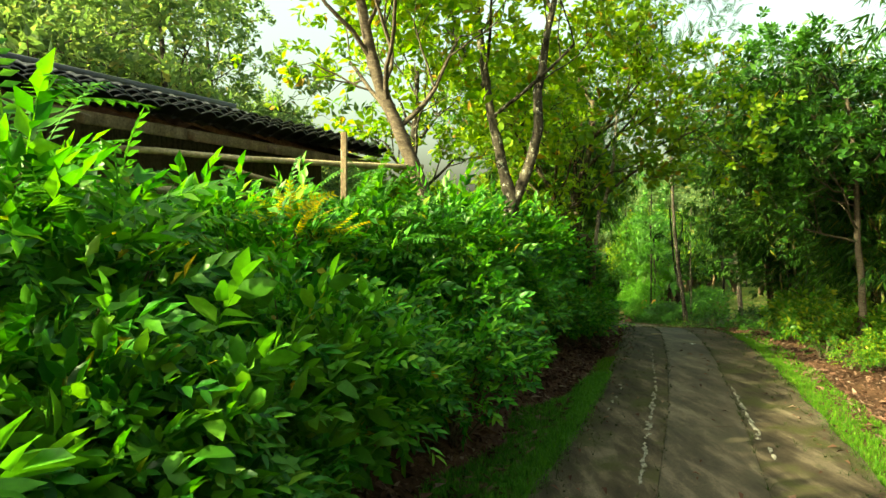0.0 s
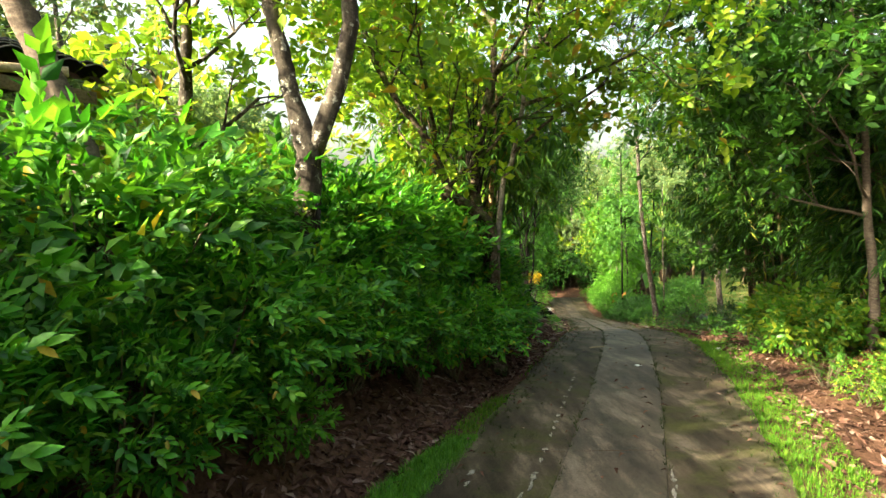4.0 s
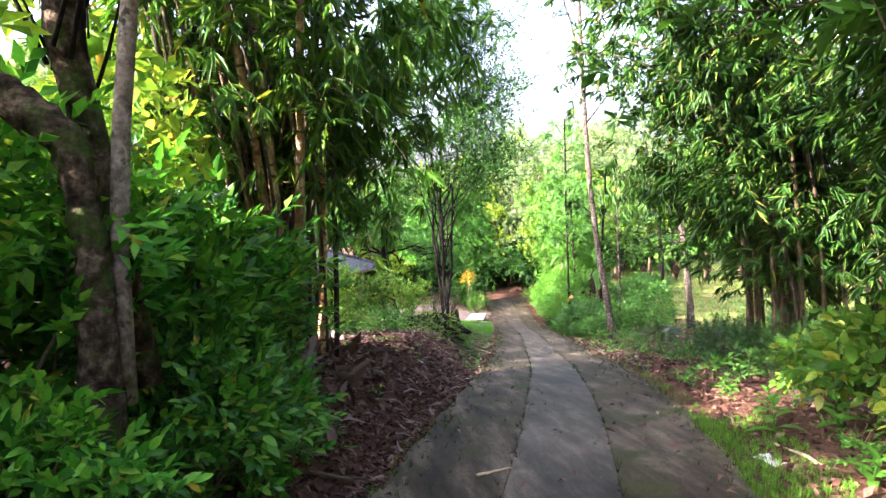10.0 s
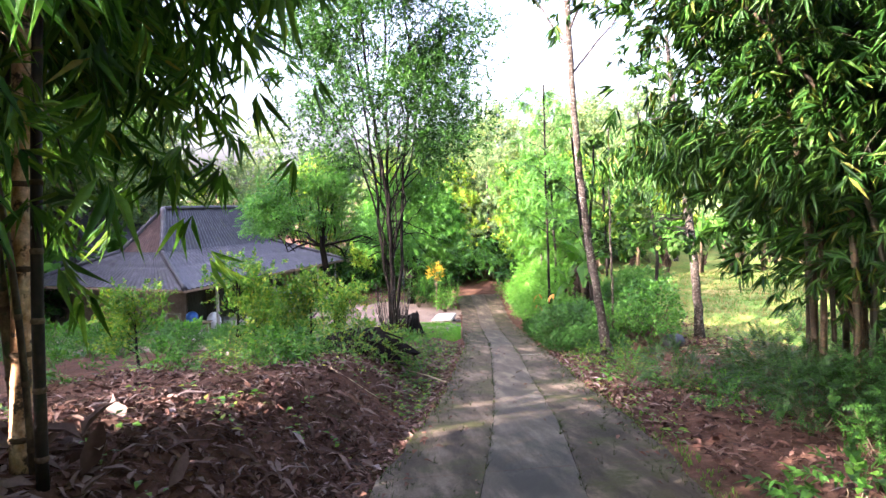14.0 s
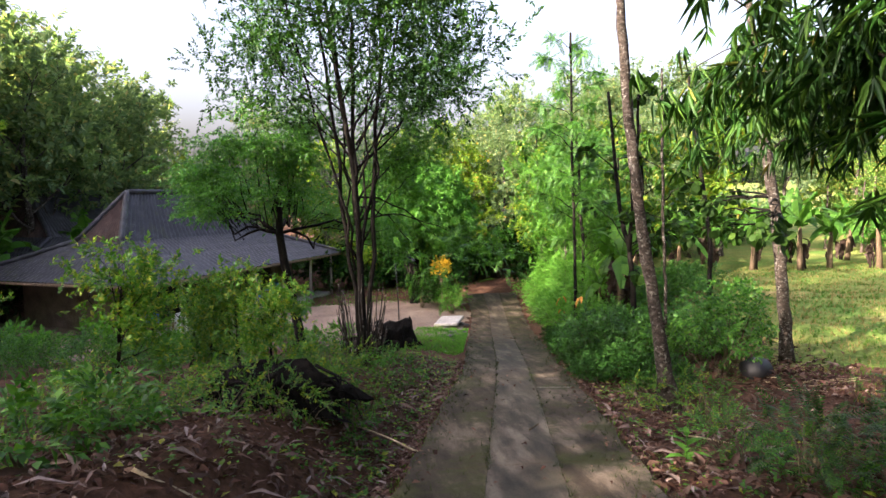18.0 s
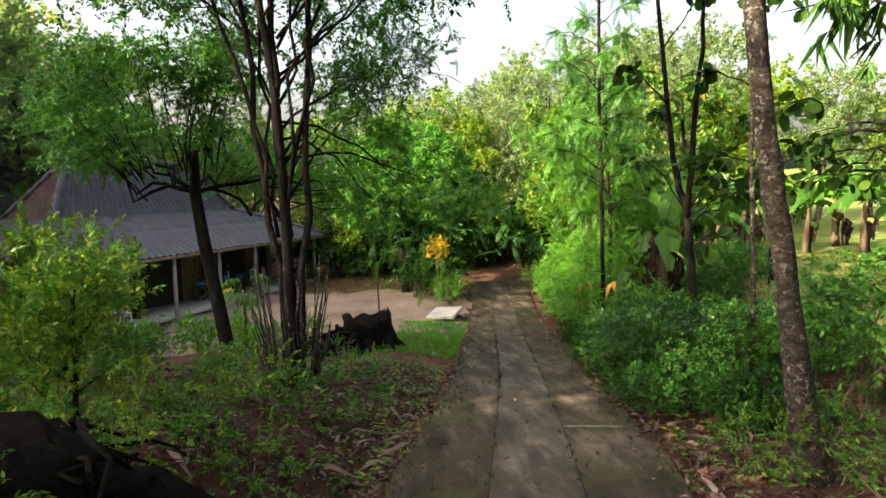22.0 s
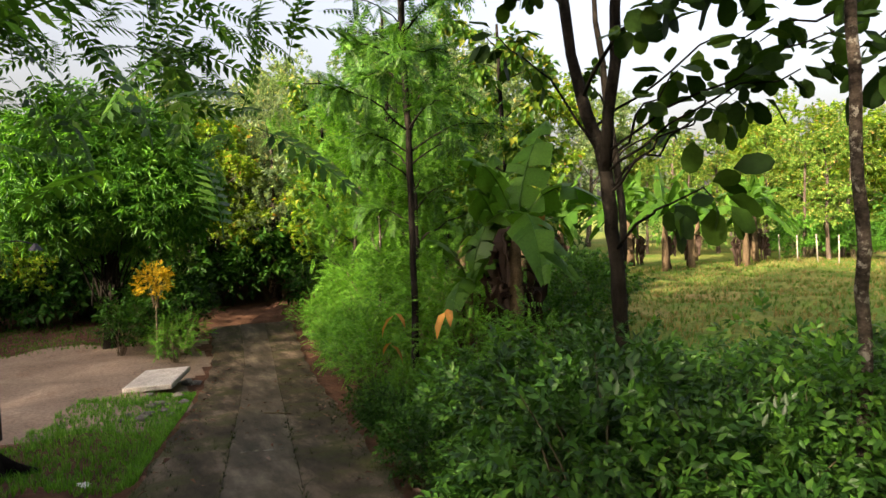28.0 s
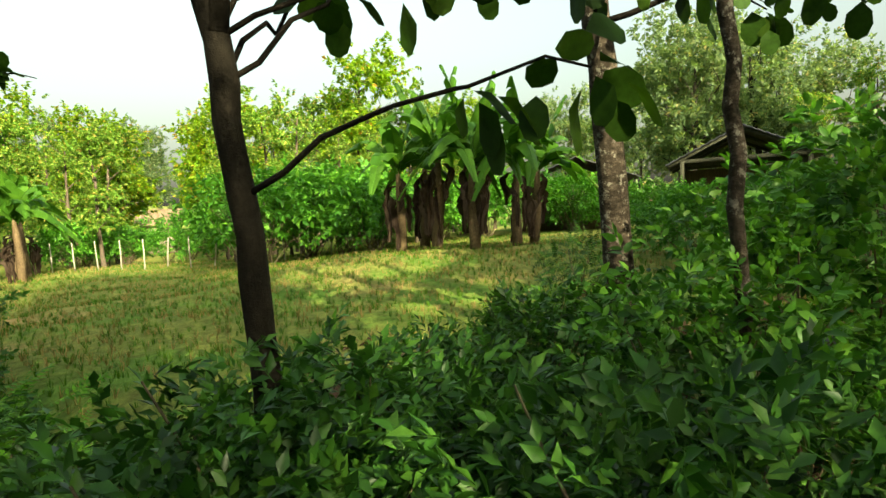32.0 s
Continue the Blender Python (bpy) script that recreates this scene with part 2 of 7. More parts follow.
# Dark wood made blacker still: the deep shade on it is put into colour.
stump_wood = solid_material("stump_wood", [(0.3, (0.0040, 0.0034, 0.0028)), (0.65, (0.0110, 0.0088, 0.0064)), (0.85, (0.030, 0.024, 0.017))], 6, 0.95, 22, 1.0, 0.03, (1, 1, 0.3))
soil = solid_material("soil", [(0.25, (0.032, 0.0165, 0.0095)), (0.5, (0.074, 0.038, 0.0225)), (0.75, (0.135, 0.073, 0.044))], 1.3, 0.95, 14, 0.8, 0.05, None, ((0.034, 0.036, 0.013), 1.1, 0.60, 0.72))
yard_sand = solid_material("yard_sand", [(0.3, (0.13, 0.095, 0.068)), (0.6, (0.20, 0.150, 0.110)), (0.8, (0.27, 0.212, 0.160))], 0.7, 0.95, 20, 0.4, 0.02, None, ((0.16, 0.11, 0.075), 2.2, 0.55, 0.68))
field_turf = solid_material("field_turf", [(0.3, (0.090, 0.135, 0.024)), (0.55, (0.165, 0.175, 0.042)), (0.75, (0.28, 0.195, 0.085))], 0.35, 0.95, 9, 0.8, 0.06, None, ((0.09, 0.16, 0.025), 0.6, 0.5, 0.6))
concrete = solid_material("concrete", [(0.36, (0.0165, 0.0123, 0.0072)), (0.5, (0.046, 0.034, 0.0215)), (0.66, (0.122, 0.096, 0.066))], 1.6, 0.75, 60, 0.5, 0.006, (2.2, 0.5, 1), ((0.036, 0.036, 0.010), 1.7, 0.49, 0.62), vary=0.03, gloss=0.14)
worn_concrete = solid_material("worn_concrete", [(0.36, (0.019, 0.0145, 0.009)), (0.5, (0.050, 0.038, 0.025)), (0.66, (0.128, 0.101, 0.070))], 1.6, 0.62, 60, 0.35, 0.005, (2.2, 0.5, 1), ((0.045, 0.038, 0.023), 1.3, 0.54, 0.68), vary=0.03, gloss=0.18)
pale_concrete = solid_material("pale_concrete", [(0.3, (0.25, 0.23, 0.2)), (0.7, (0.42, 0.39, 0.34))], 5, 0.8, 50, 0.4, 0.006)
stone = solid_material("stone", [(0.3, (0.06, 0.055, 0.05)), (0.7, (0.17, 0.155, 0.135))], 6, 0.9, 30, 0.6, 0.01, vary=0.3)
roof_tile = solid_material("roof_tile", [(0.3, (0.016, 0.0155, 0.0165)), (0.55, (0.036, 0.0345, 0.037)), (0.8, (0.080, 0.077, 0.082))], 3, 0.5, 45, 0.4, 0.006, None, ((0.040, 0.041, 0.028), 2.5, 0.55, 0.65), vary=0.3, gloss=0.2)
rusty_tile = solid_material("rusty_tile", [(0.3, (0.036, 0.024, 0.020)), (0.55, (0.070, 0.046, 0.038)), (0.8, (0.12, 0.084, 0.070))], 3, 0.7, 45, 0.4, 0.006, (1, 1, 0.4), ((0.05, 0.047, 0.04), 2.5, 0.55, 0.65), vary=0.2)
plank_wall = solid_material("plank_wall", [(0.3, (0.06, 0.047, 0.035)), (0.7, (0.16, 0.125, 0.09))], 5, 0.85, 30, 0.4, 0.006, (6, 6, 0.5))
plaster = solid_material("plaster", [(0.3, (0.14, 0.108, 0.085)), (0.7, (0.28, 0.225, 0.18))], 2, 0.9, 40, 0.3, 0.005, None, ((0.12, 0.09, 0.07), 1.5, 0.55, 0.7))
dark_plank = solid_material("dark_plank", [(0.3, (0.018, 0.020, 0.014)), (0.7, (0.055, 0.055, 0.040))], 5, 0.85, 30, 0.4, 0.006, (6, 6, 0.5))
timber = solid_material("timber", [(0.3, (0.10, 0.07, 0.045)), (0.7, (0.26, 0.19, 0.125))], 8, 0.8, 40, 0.4, 0.005, (1, 1, 0.2))
grey_post = solid_material("grey_post", [(0.3, (0.2, 0.18, 0.15)), (0.7, (0.36, 0.33, 0.28))], 8, 0.8, 40, 0.4, 0.005, (1, 1, 0.2))


def plain(name, colour, rough=0.5, metal=0.0):
    m, n, l, p = material(name)
    ns = noise_node(n, l, 9, 4)
    r = ramp(n, [(0.3, tuple(c * 0.75 for c in colour)), (0.7, tuple(min(1, c * 1.15) for c in colour))])
    l.new(ns.outputs[0], r.inputs[0])
    l.new(r.outputs[0], p.inputs["Base Color"])
    p.inputs["Roughness"].default_value, p.inputs["Metallic"].default_value = rough, metal
    return m


dark_metal = plain("dark_metal", (0.03, 0.03, 0.032), 0.5, 0.7)
grey_metal = plain("grey_metal", (0.30, 0.33, 0.34), 0.45, 0.6)
blue_plastic = plain("blue_plastic", (0.03, 0.12, 0.42), 0.35)
white_plastic = plain("white_plastic", (0.6, 0.6, 0.58), 0.4)
black_rubber = plain("black_rubber", (0.015, 0.015, 0.015), 0.7)
petal_red = plain("petal_red", (0.5, 0.03, 0.15), 0.6)
pale_mortar = solid_material("pale_mortar", [(0.3, (0.10, 0.094, 0.078)), (0.7, (0.26, 0.245, 0.21))], 14, 0.9, 60, 0.5, 0.006)
moss_green = leaf_material("moss_green", [(0.0, (0.02, 0.035, 0.006)), (0.6, (0.04, 0.06, 0.012)), (1.0, (0.075, 0.09, 0.02))], 0.2, 0.9)
withered_leaf = leaf_material("withered_leaf", [(0.0, (0.12, 0.04, 0.018)), (0.6, (0.24, 0.09, 0.04)), (1.0, (0.36, 0.18, 0.08))], 0.3, 0.7, tint=(1.1, 0.8, 0.5))
orange_leaf = leaf_material("orange_leaf", [(0.0, (0.5, 0.2, 0.03)), (1.0, (0.6, 0.32, 0.06))], 0.4, 0.6, tint=(1.1, 0.9, 0.5))
bush_leaf = leaf_material("bush_leaf", [(0.0, (0.06, 0.17, 0.012)), (0.55, (0.11, 0.25, 0.016)), (0.85, (0.24, 0.33, 0.02)), (1.0, (0.42, 0.40, 0.03))], 0.45)
canopy_leaf = leaf_material("canopy_leaf", [(0.0, (0.026, 0.085, 0.008)), (0.6, (0.080, 0.220, 0.018)), (1.0, (0.150, 0.310, 0.027))], 0.4)
# canopy_leaf lowered in tone: shade on the lane shrubs is put into colour.
shade_leaf = leaf_material("shade_leaf", [(0.0, (0.016, 0.056, 0.006)), (0.6, (0.052, 0.158, 0.014)), (1.0, (0.105, 0.235, 0.021))], 0.32)
for _m in (shade_leaf, canopy_leaf, mango_leaf, bush_leaf):
    _m.node_tree.nodes["Principled BSDF"].inputs["Specular IOR Level"].default_value = 0.24
    _m.node_tree.nodes["Principled BSDF"].inputs["Roughness"].default_value = 0.42
pale_litter = leaf_material("pale_litter", [(0.0, (0.10, 0.055, 0.030)), (0.5, (0.20, 0.122, 0.070)), (0.85, (0.31, 0.21, 0.135)), (1.0, (0.42, 0.32, 0.23))], 0.1, 0.8, tint=(1, 0.85, 0.7))

# ---- mesh tools ----
class Geo:
    """Collects vertices, triangles and quads, then makes one mesh of them."""
    def __init__(self):
        self.v, self.t, self.q, self.n = [], [], [], 0

    def add(self, v, tris=(), quads=()):
        v = np.asarray(v, float).reshape(-1, 3)
        if len(tris):
            self.t.append(np.asarray(tris, int).reshape(-1, 3) + self.n)
        if len(quads):
            self.q.append(np.asarray(quads, int).reshape(-1, 4) + self.n)
        self.v.append(v)
        self.n += len(v)
        return self

    def join(self, other):
        return self.add(*other.flat())

    def flat(self):
        z3, z4 = np.zeros((0, 3), int), np.zeros((0, 4), int)
        return (np.concatenate(self.v) if self.v else np.zeros((0, 3)), np.concatenate(self.t) if self.t else z3, np.concatenate(self.q) if self.q else z4)

    def mesh(self, name, mats, smooth=True, slots=None):
        v, t, q = self.flat()
        me = bpy.data.meshes.new(name)
        me.vertices.add(len(v))
        me.vertices.foreach_set("co", v.ravel())
        loops = np.concatenate([t.ravel(), q.ravel()])
        me.loops.add(len(loops))
        me.loops.foreach_set("vertex_index", loops)
        starts = np.concatenate([np.arange(len(t)) * 3, len(t) * 3 + np.arange(len(q)) * 4])
        me.polygons.add(len(starts))
        me.polygons.foreach_set("loop_start", starts)
        me.polygons.foreach_set("use_smooth", np.full(len(starts), bool(smooth)))
        for m in mats if isinstance(mats, (list, tuple)) else [mats]:
            me.materials.append(m)
        if slots is not None:
            me.polygons.foreach_set("material_index", np.asarray(slots, np.int32))
        me.update(calc_edges=True)
        return me


def part(name, geo, mat, parent=None, label="", smooth=True):
    ob = new(name, geo if isinstance(geo, bpy.types.Mesh) else geo.mesh(name, mat, smooth))
    ob.parent = parent
    return tagged(ob, label) if label else ob


def thing(name, label, category, group="", kind="", m=None):
    ob = new(name)
    ob.empty_display_size = 0.2
    if m is not None:
        ob.matrix_basis = m
    return tagged(ob, label, category, group, kind)


def solo(name, geo, mat, label, category, group="", kind="", smooth=True, m=None):
    ob = part(name, geo, mat, None, "", smooth)
    if m is not None:
        ob.matrix_basis = m
    return tagged(ob, label, category, group, kind)


def unit(a):
    a = np.asarray(a, float)
    return a / np.maximum(np.linalg.norm(a, axis=-1, keepdims=True), 1e-9)


def frames(d, roll, up=(0, 0, 1)):
    """Turns whose x axis lies along each of d, rolled about it by so many radians."""
    d = unit(d)
    y = np.cross(np.broadcast_to(np.array(up, float), d.shape), d)
    y = np.where(np.linalg.norm(y, axis=1, keepdims=True) < 1e-3, np.array([0, 1.0, 0]), y)
    y = unit(y)
    z = np.cross(d, y)
    c, s = np.cos(roll)[:, None], np.sin(roll)[:, None]
    return np.stack([d, y * c + z * s, z * c - y * s], axis=2)


def strew(geo, shape, pos, turns, sizes):
    """Lays copies of a small shape (v, tris, quads) into geo."""
    v, t, q = shape
    pos, sizes = np.asarray(pos, float), np.asarray(sizes, float)
    w = np.einsum("nij,kj->nki", turns, v) * sizes[:, None, None] + pos[:, None, :]
    step = (np.arange(len(pos)) * len(v))[:, None, None]
    geo.add(w, (t[None] + step) if len(t) else (), (q[None] + step) if len(q) else ())
    return geo


def tube(pts, radii, seg=7, cap=True):
    g = Geo()
    pts, radii = np.asarray(pts, float), np.asarray(radii, float)
    tang = unit(np.gradient(pts, axis=0))
    ref = np.array([1.0, 0, 0]) if abs(tang[0][0]) < 0.8 else np.array([0, 1.0, 0])
    u = unit(np.cross(tang, ref))
    w = np.cross(tang, u)
    a = np.arange(seg) * 2 * np.pi / seg
    ring = pts[:, None] + radii[:, None, None] * (np.cos(a)[None, :, None] * u[:, None] + np.sin(a)[None, :, None] * w[:, None])
    i = np.arange(len(pts) - 1)[:, None] * seg
    k = np.arange(seg)[None]
    quads = np.stack([i + k, i + (k + 1) % seg, i + seg + (k + 1) % seg, i + seg + k], axis=2).reshape(-1, 4)
    tris, v = [], ring.reshape(-1, 3)
    if cap:
        v = np.concatenate([v, pts[-1:], pts[:1]])
        top, m = (len(pts) - 1) * seg, len(pts) * seg
        tris = [(top + j, top + (j + 1) % seg, m) for j in range(seg)] + [((j + 1) % seg, j, m + 1) for j in range(seg)]
    return g.add(v, tris, quads)


def box(size, at=(0, 0, 0), turn=None, bevel=0.0):
    """A box with chamfered edges."""
    bm = bmesh.new()
    bmesh.ops.create_cube(bm, size=1)
    for v in bm.verts:
        v.co = Vector((v.co.x * size[0], v.co.y * size[1], v.co.z * size[2]))
    if bevel:
        bmesh.ops.bevel(bm, geom=bm.edges[:], offset=bevel, segments=1, affect="EDGES")
    m = Matrix.Translation(at) @ (turn or Matrix())
    bm.transform(m)
    bmesh.ops.triangulate(bm, faces=[f for f in bm.faces if len(f.verts) > 4])
    bm.verts.index_update()
    g = Geo()
    g.add([v.co[:] for v in bm.verts], [[v.index for v in f.verts] for f in bm.faces if len(f.verts) == 3], [[v.index for v in f.verts] for f in bm.faces if len(f.verts) == 4])
    bm.free()
    return g


def bent(a, b, sag=0.0, n=8, wobble=0.0, rng=None):
    """A curved line of points from a to b."""
    a, b = np.array(a, float), np.array(b, float)
    s = np.linspace(0, 1, n)[:, None]
    p = a + (b - a) * s
    p[:, 2] += sag * 4 * (s * (1 - s))[:, 0]
    if wobble and rng is not None:
        p[1:-1] += rng.normal(0, wobble, (n - 2, 3))
    return p


# ---- leaves ----
def blade(width, fold=0.08, droop=0.12, belly=0.4, fine=False, lean=False):
    """One leaf along x, a metre long."""
    h = width / 2
    if fine:
        v = [(0, 0, 0), (0.28, h * 0.9, fold), (0.3, 0, 0), (0.28, -h * 0.9, fold), (0.66, h * 0.8, fold * 0.6 - droop * 0.3), (0.68, 0, -droop * 0.35),
             (0.66, -h * 0.8, fold * 0.6 - droop * 0.3), (1, 0, -droop)]
        return np.array(v), np.array([(0, 2, 1), (0, 3, 2), (4, 5, 7), (5, 6, 7)]), np.array([(1, 2, 5, 4), (2, 3, 6, 5)])
    if lean:
        return np.array([(0, 0, 0), (belly, h, fold), (1, 0, -droop), (belly, -h, fold)]), np.array([(0, 2, 1), (0, 3, 2)]), np.zeros((0, 4), int)
    v = [(0, 0, 0), (belly, h, fold), (belly, 0, 0), (belly, -h, fold), (1, 0, -droop)]
    return np.array(v), np.array([(0, 2, 1), (0, 3, 2), (1, 2, 4), (2, 3, 4)]), np.zeros((0, 4), int)


def round_blade(width=0.85, droop=0.2):
    """A large round leaf with a short stalk and cupped rim."""
    a = np.linspace(0.35, 2 * np.pi - 0.35, 9) + np.pi
    rim = np.stack([0.56 + 0.46 * -np.cos(a - np.pi) * -1, width / 2 * np.sin(a), 0.06 - droop * (0.5 + 0.5 * np.cos(a - np.pi)) ** 2 * 0 + 0.03 * np.cos(3 * a)], axis=1)
    rim[:, 0] = 0.56 + 0.46 * np.cos(a)
    rim[:, 2] -= droop * np.clip(rim[:, 0], 0, 1) ** 2
    v = np.concatenate([[(0.0, 0, 0.02), (0.55, 0, -0.03)], rim])
    t = [(1, 2 + k, 3 + k) for k in range(8)] + [(1, 10, 0), (1, 0, 2)]
    return v, np.array(t), np.zeros((0, 4), int)


def sprig(leaf, count, length, size, angle=0.9, rise=0.25, seed=1, end=True):
    """Leaves set in a spiral along a short shoot that lies along x; the blades hang a little."""
    rng = np.random.default_rng(seed)
    s = np.linspace(0.12, 1.0, count)
    turn = np.arange(count) * 2.4 + rng.normal(0, 0.25, count)
    ang = angle * (1.1 - 0.4 * s) + rng.normal(0, 0.15, count)
    if end:
        ang[-1] = 0.15
    d = np.stack([np.cos(ang), np.sin(ang) * np.cos(turn), 0.7 * np.sin(ang) * np.sin(turn) + rise * 0.5 - 0.28 + rng.normal(0, 0.14, count)], axis=1)
    pos = np.stack([s * length, np.zeros(count), -0.12 * length * s ** 2], axis=1)
    g = Geo()
    strew(g, leaf, pos, frames(d, rng.normal(0, 0.4, count)), size * rng.uniform(0.65, 1.15, count))
    w = length * 0.012
    g.add([(0, -w, 0), (0, w, 0), (length, 0, -0.12 * length)], [(0, 1, 2)])
    return g.flat()


def feather(pairs=9, length=1.0, leaflet=0.22, width=0.075, arch=0.16):
    """A pinnate leaf: paired leaflets on an arching stalk."""
    g = Geo()
    small = blade(width / leaflet, 0.03, 0.06, lean=True)
    s = np.linspace(0.18, 1, pairs)
    curve = lambda u: np.stack([u * length * 0.97, 0 * u, arch * length * (0.7 * u - 1.5 * u ** 2)], axis=1)
    for side in (1, -1):
        a = 1.15 - 0.5 * s ** 2
        d = np.stack([np.cos(a), side * np.sin(a), -0.18 - 0.25 * s], axis=1)
        strew(g, small, curve(s), frames(d, np.full(pairs, 0.15 * side)), leaflet * (1.05 - 0.5 * np.abs(s - 0.5)))
    c = curve(np.linspace(0, 1, 5))
    w = 0.008 * length
    g.add(np.concatenate([c - (0, w, 0), c + (0, w, 0)]), (), [(k, k + 1, k + 6, k + 5) for k in range(4)])
    return g.flat()


def fan(count=7, size=0.2, width=0.15, seed=1, spread=1.0, droop=0.5):
    """A hanging fan of bamboo leaves at the tip of a twig."""
    rng = np.random.default_rng(seed)
    leaf = blade(width, 0.02, 0.22, 0.33, lean=True)
    a = np.linspace(-spread, spread, count) + rng.normal(0, 0.12, count)
    d = np.stack([np.cos(a), np.sin(a), -droop + rng.normal(0, 0.2, count)], axis=1)
    pos = np.stack([rng.uniform(-0.3, 0.1, count) * size, np.zeros(count), np.zeros(count)], axis=1)
    return strew(Geo(), leaf, pos, frames(d, rng.normal(0, 0.4, count)), size * rng.uniform(0.7, 1.15, count)).flat()


def tuft(count=7, height=0.14, seed=1, lean=0.5):
    """A tuft of grass blades."""
    rng = np.random.default_rng(seed)
    g = Geo()
    for k in range(count):
        a, h, b = rng.uniform(0, 6.28), height * rng.uniform(0.5, 1.1), rng.uniform(0.1, lean)
        r = np.array([np.cos(a), np.sin(a), 0])
        w = np.array([-np.sin(a), np.cos(a), 0]) * height * 0.035
        o = r * height * 0.2 * rng.random()
        m, e = o + r * b * h * 0.35 + (0, 0, h * 0.6), o + r * b * h + (0, 0, h)
        g.add([o - w, o + w, m + w * 0.8, m - w * 0.8, e], [(3, 2, 4)], [(0, 1, 2, 3)])
    return g.flat()


# ---- growing plants ----
def branch_lines(rng, start, way, length, radius, levels, kids=(3, 5), spread=0.7, lift=0.25, shrink=0.62, bend=0.12, lines=None, tips=None, steps=6):
    """A limb that bends, tapers and forks; returns its lines and the tips that carry leaves."""
    lines, tips = ([], []) if lines is None else (lines, tips)
    p, d, pts = np.array(start, float), unit(way), [np.array(start, float)]
    for _ in range(steps):
        d = unit(d + rng.normal(0, bend, 3) + (0, 0, lift * 0.18))
        p = p + d * length / steps
        pts.append(p)
    pts = np.array(pts)
    lines.append((pts, np.linspace(radius, radius * (0.55 if levels else 0.25), steps + 1), levels))
    if levels == 0:
        tips += [(pts[k], unit(pts[k] - pts[k - 1])) for k in range(2, steps + 1)]
        return lines, tips
    for k in range(rng.integers(kids[0], kids[1] + 1)):
        at = rng.uniform(0.45, 1.0) if k else 1.0
        i = min(steps, max(1, int(round(at * steps))))
        a = rng.uniform(0, 6.28)
        side = unit(np.cross(d, (np.cos(a), np.sin(a), 0.3)))
        w = unit(d * (1 - spread * 0.45) + side * spread + (0, 0, lift * 0.5))
        branch_lines(rng, pts[i], w, length * shrink * rng.uniform(0.8, 1.15), radius * 0.55 * (1.15 - 0.4 * at), levels - 1, kids, spread, lift, shrink, bend, lines, tips, max(3, steps - 1))
    return lines, tips


def crown_on(tips, shape, size, rng, each=2, loose=0.18, up=0.35, level=0.5):
    """Sprigs of leaves round the tips of the twigs."""
    g = Geo()
    if each < 1:
        tips, each = [t for t in tips if rng.random() < each], 1
    pos = np.repeat(np.array([t[0] for t in tips]), each, axis=0)
    way = np.repeat(np.array([t[1] for t in tips]), each, axis=0)
    n = len(pos)
    pos = pos + rng.normal(0, loose, (n, 3)) * (1, 1, 0.6)
    way = unit(way * level + rng.normal(0, 0.55, (n, 3)) + (0, 0, up))
    return strew(g, shape, pos, frames(way, rng.normal(0, 0.5, n)), size * rng.uniform(0.7, 1.25, n))


def wood_of(lines, seg=6, least=0.0, keep=None):
    g = Geo()
    for pts, radii, level in lines:
        if radii[0] >= least and (keep is None or level in keep):
            g.join(tube(pts, radii, max(3, seg - (2 if radii[0] < 0.02 else 0)), False))
    return g


def shrub(name, label, category, shape, mat, seed, radius=0.8, height=1.7, sprigs=230, size=1.0, stems=7, low=0.08, group="", shell=0.55, bark=None, up=0.3):
    """A bush: stems from one root that fan out, and sprigs of leaves over a ragged dome."""
    rng = np.random.default_rng(seed)
    ob = thing(name, label, category, group)
    d = unit(rng.normal(0, 1, (sprigs, 3)) + (0, 0, 0.25))
    d[:, 2] = np.abs(d[:, 2]) * np.where(rng.random(sprigs) < 0.72, 1, -0.45)
    lump = 1 + 0.22 * np.sin(3 * np.arctan2(d[:, 1], d[:, 0]) + seed) + rng.normal(0, 0.1, sprigs)
    r = (shell + (1 - shell) * rng.random(sprigs) ** 0.6) * lump
    mid = height * 0.52
    pos = d * r[:, None] * (radius, radius, height * 0.5) + (0, 0, mid)
    pos[:, 2] = np.maximum(pos[:, 2], low * height + 0.08 * rng.random(sprigs))
    way = unit(d * (1, 1, 0.5) + rng.normal(0, 0.6, (sprigs, 3)) + (0, 0, up * 0.5))
    leaves = strew(Geo(), shape, pos, frames(way, rng.normal(0, 0.45, sprigs)), size * rng.uniform(0.7, 1.25, sprigs))
    wood = Geo()
    pick = rng.choice(sprigs, min(sprigs, stems * 3), replace=False)
    for k, i in enumerate(pick):
        foot = np.array([rng.normal(0, 0.09 * radius), rng.normal(0, 0.09 * radius), -0.05])
        line = bent(foot, pos[i], 0.05 * height, 6, 0.03 * radius, rng)
        wood.join(tube(line, np.linspace(0.016 if k < stems else 0.008, 0.004, 6) * (0.5 + height * 0.4), 4, False))
    tagged(part("brushwood", wood, bark or twig_bark, ob), kind="stuff")
    part("foliage", leaves, mat, ob)
    return ob


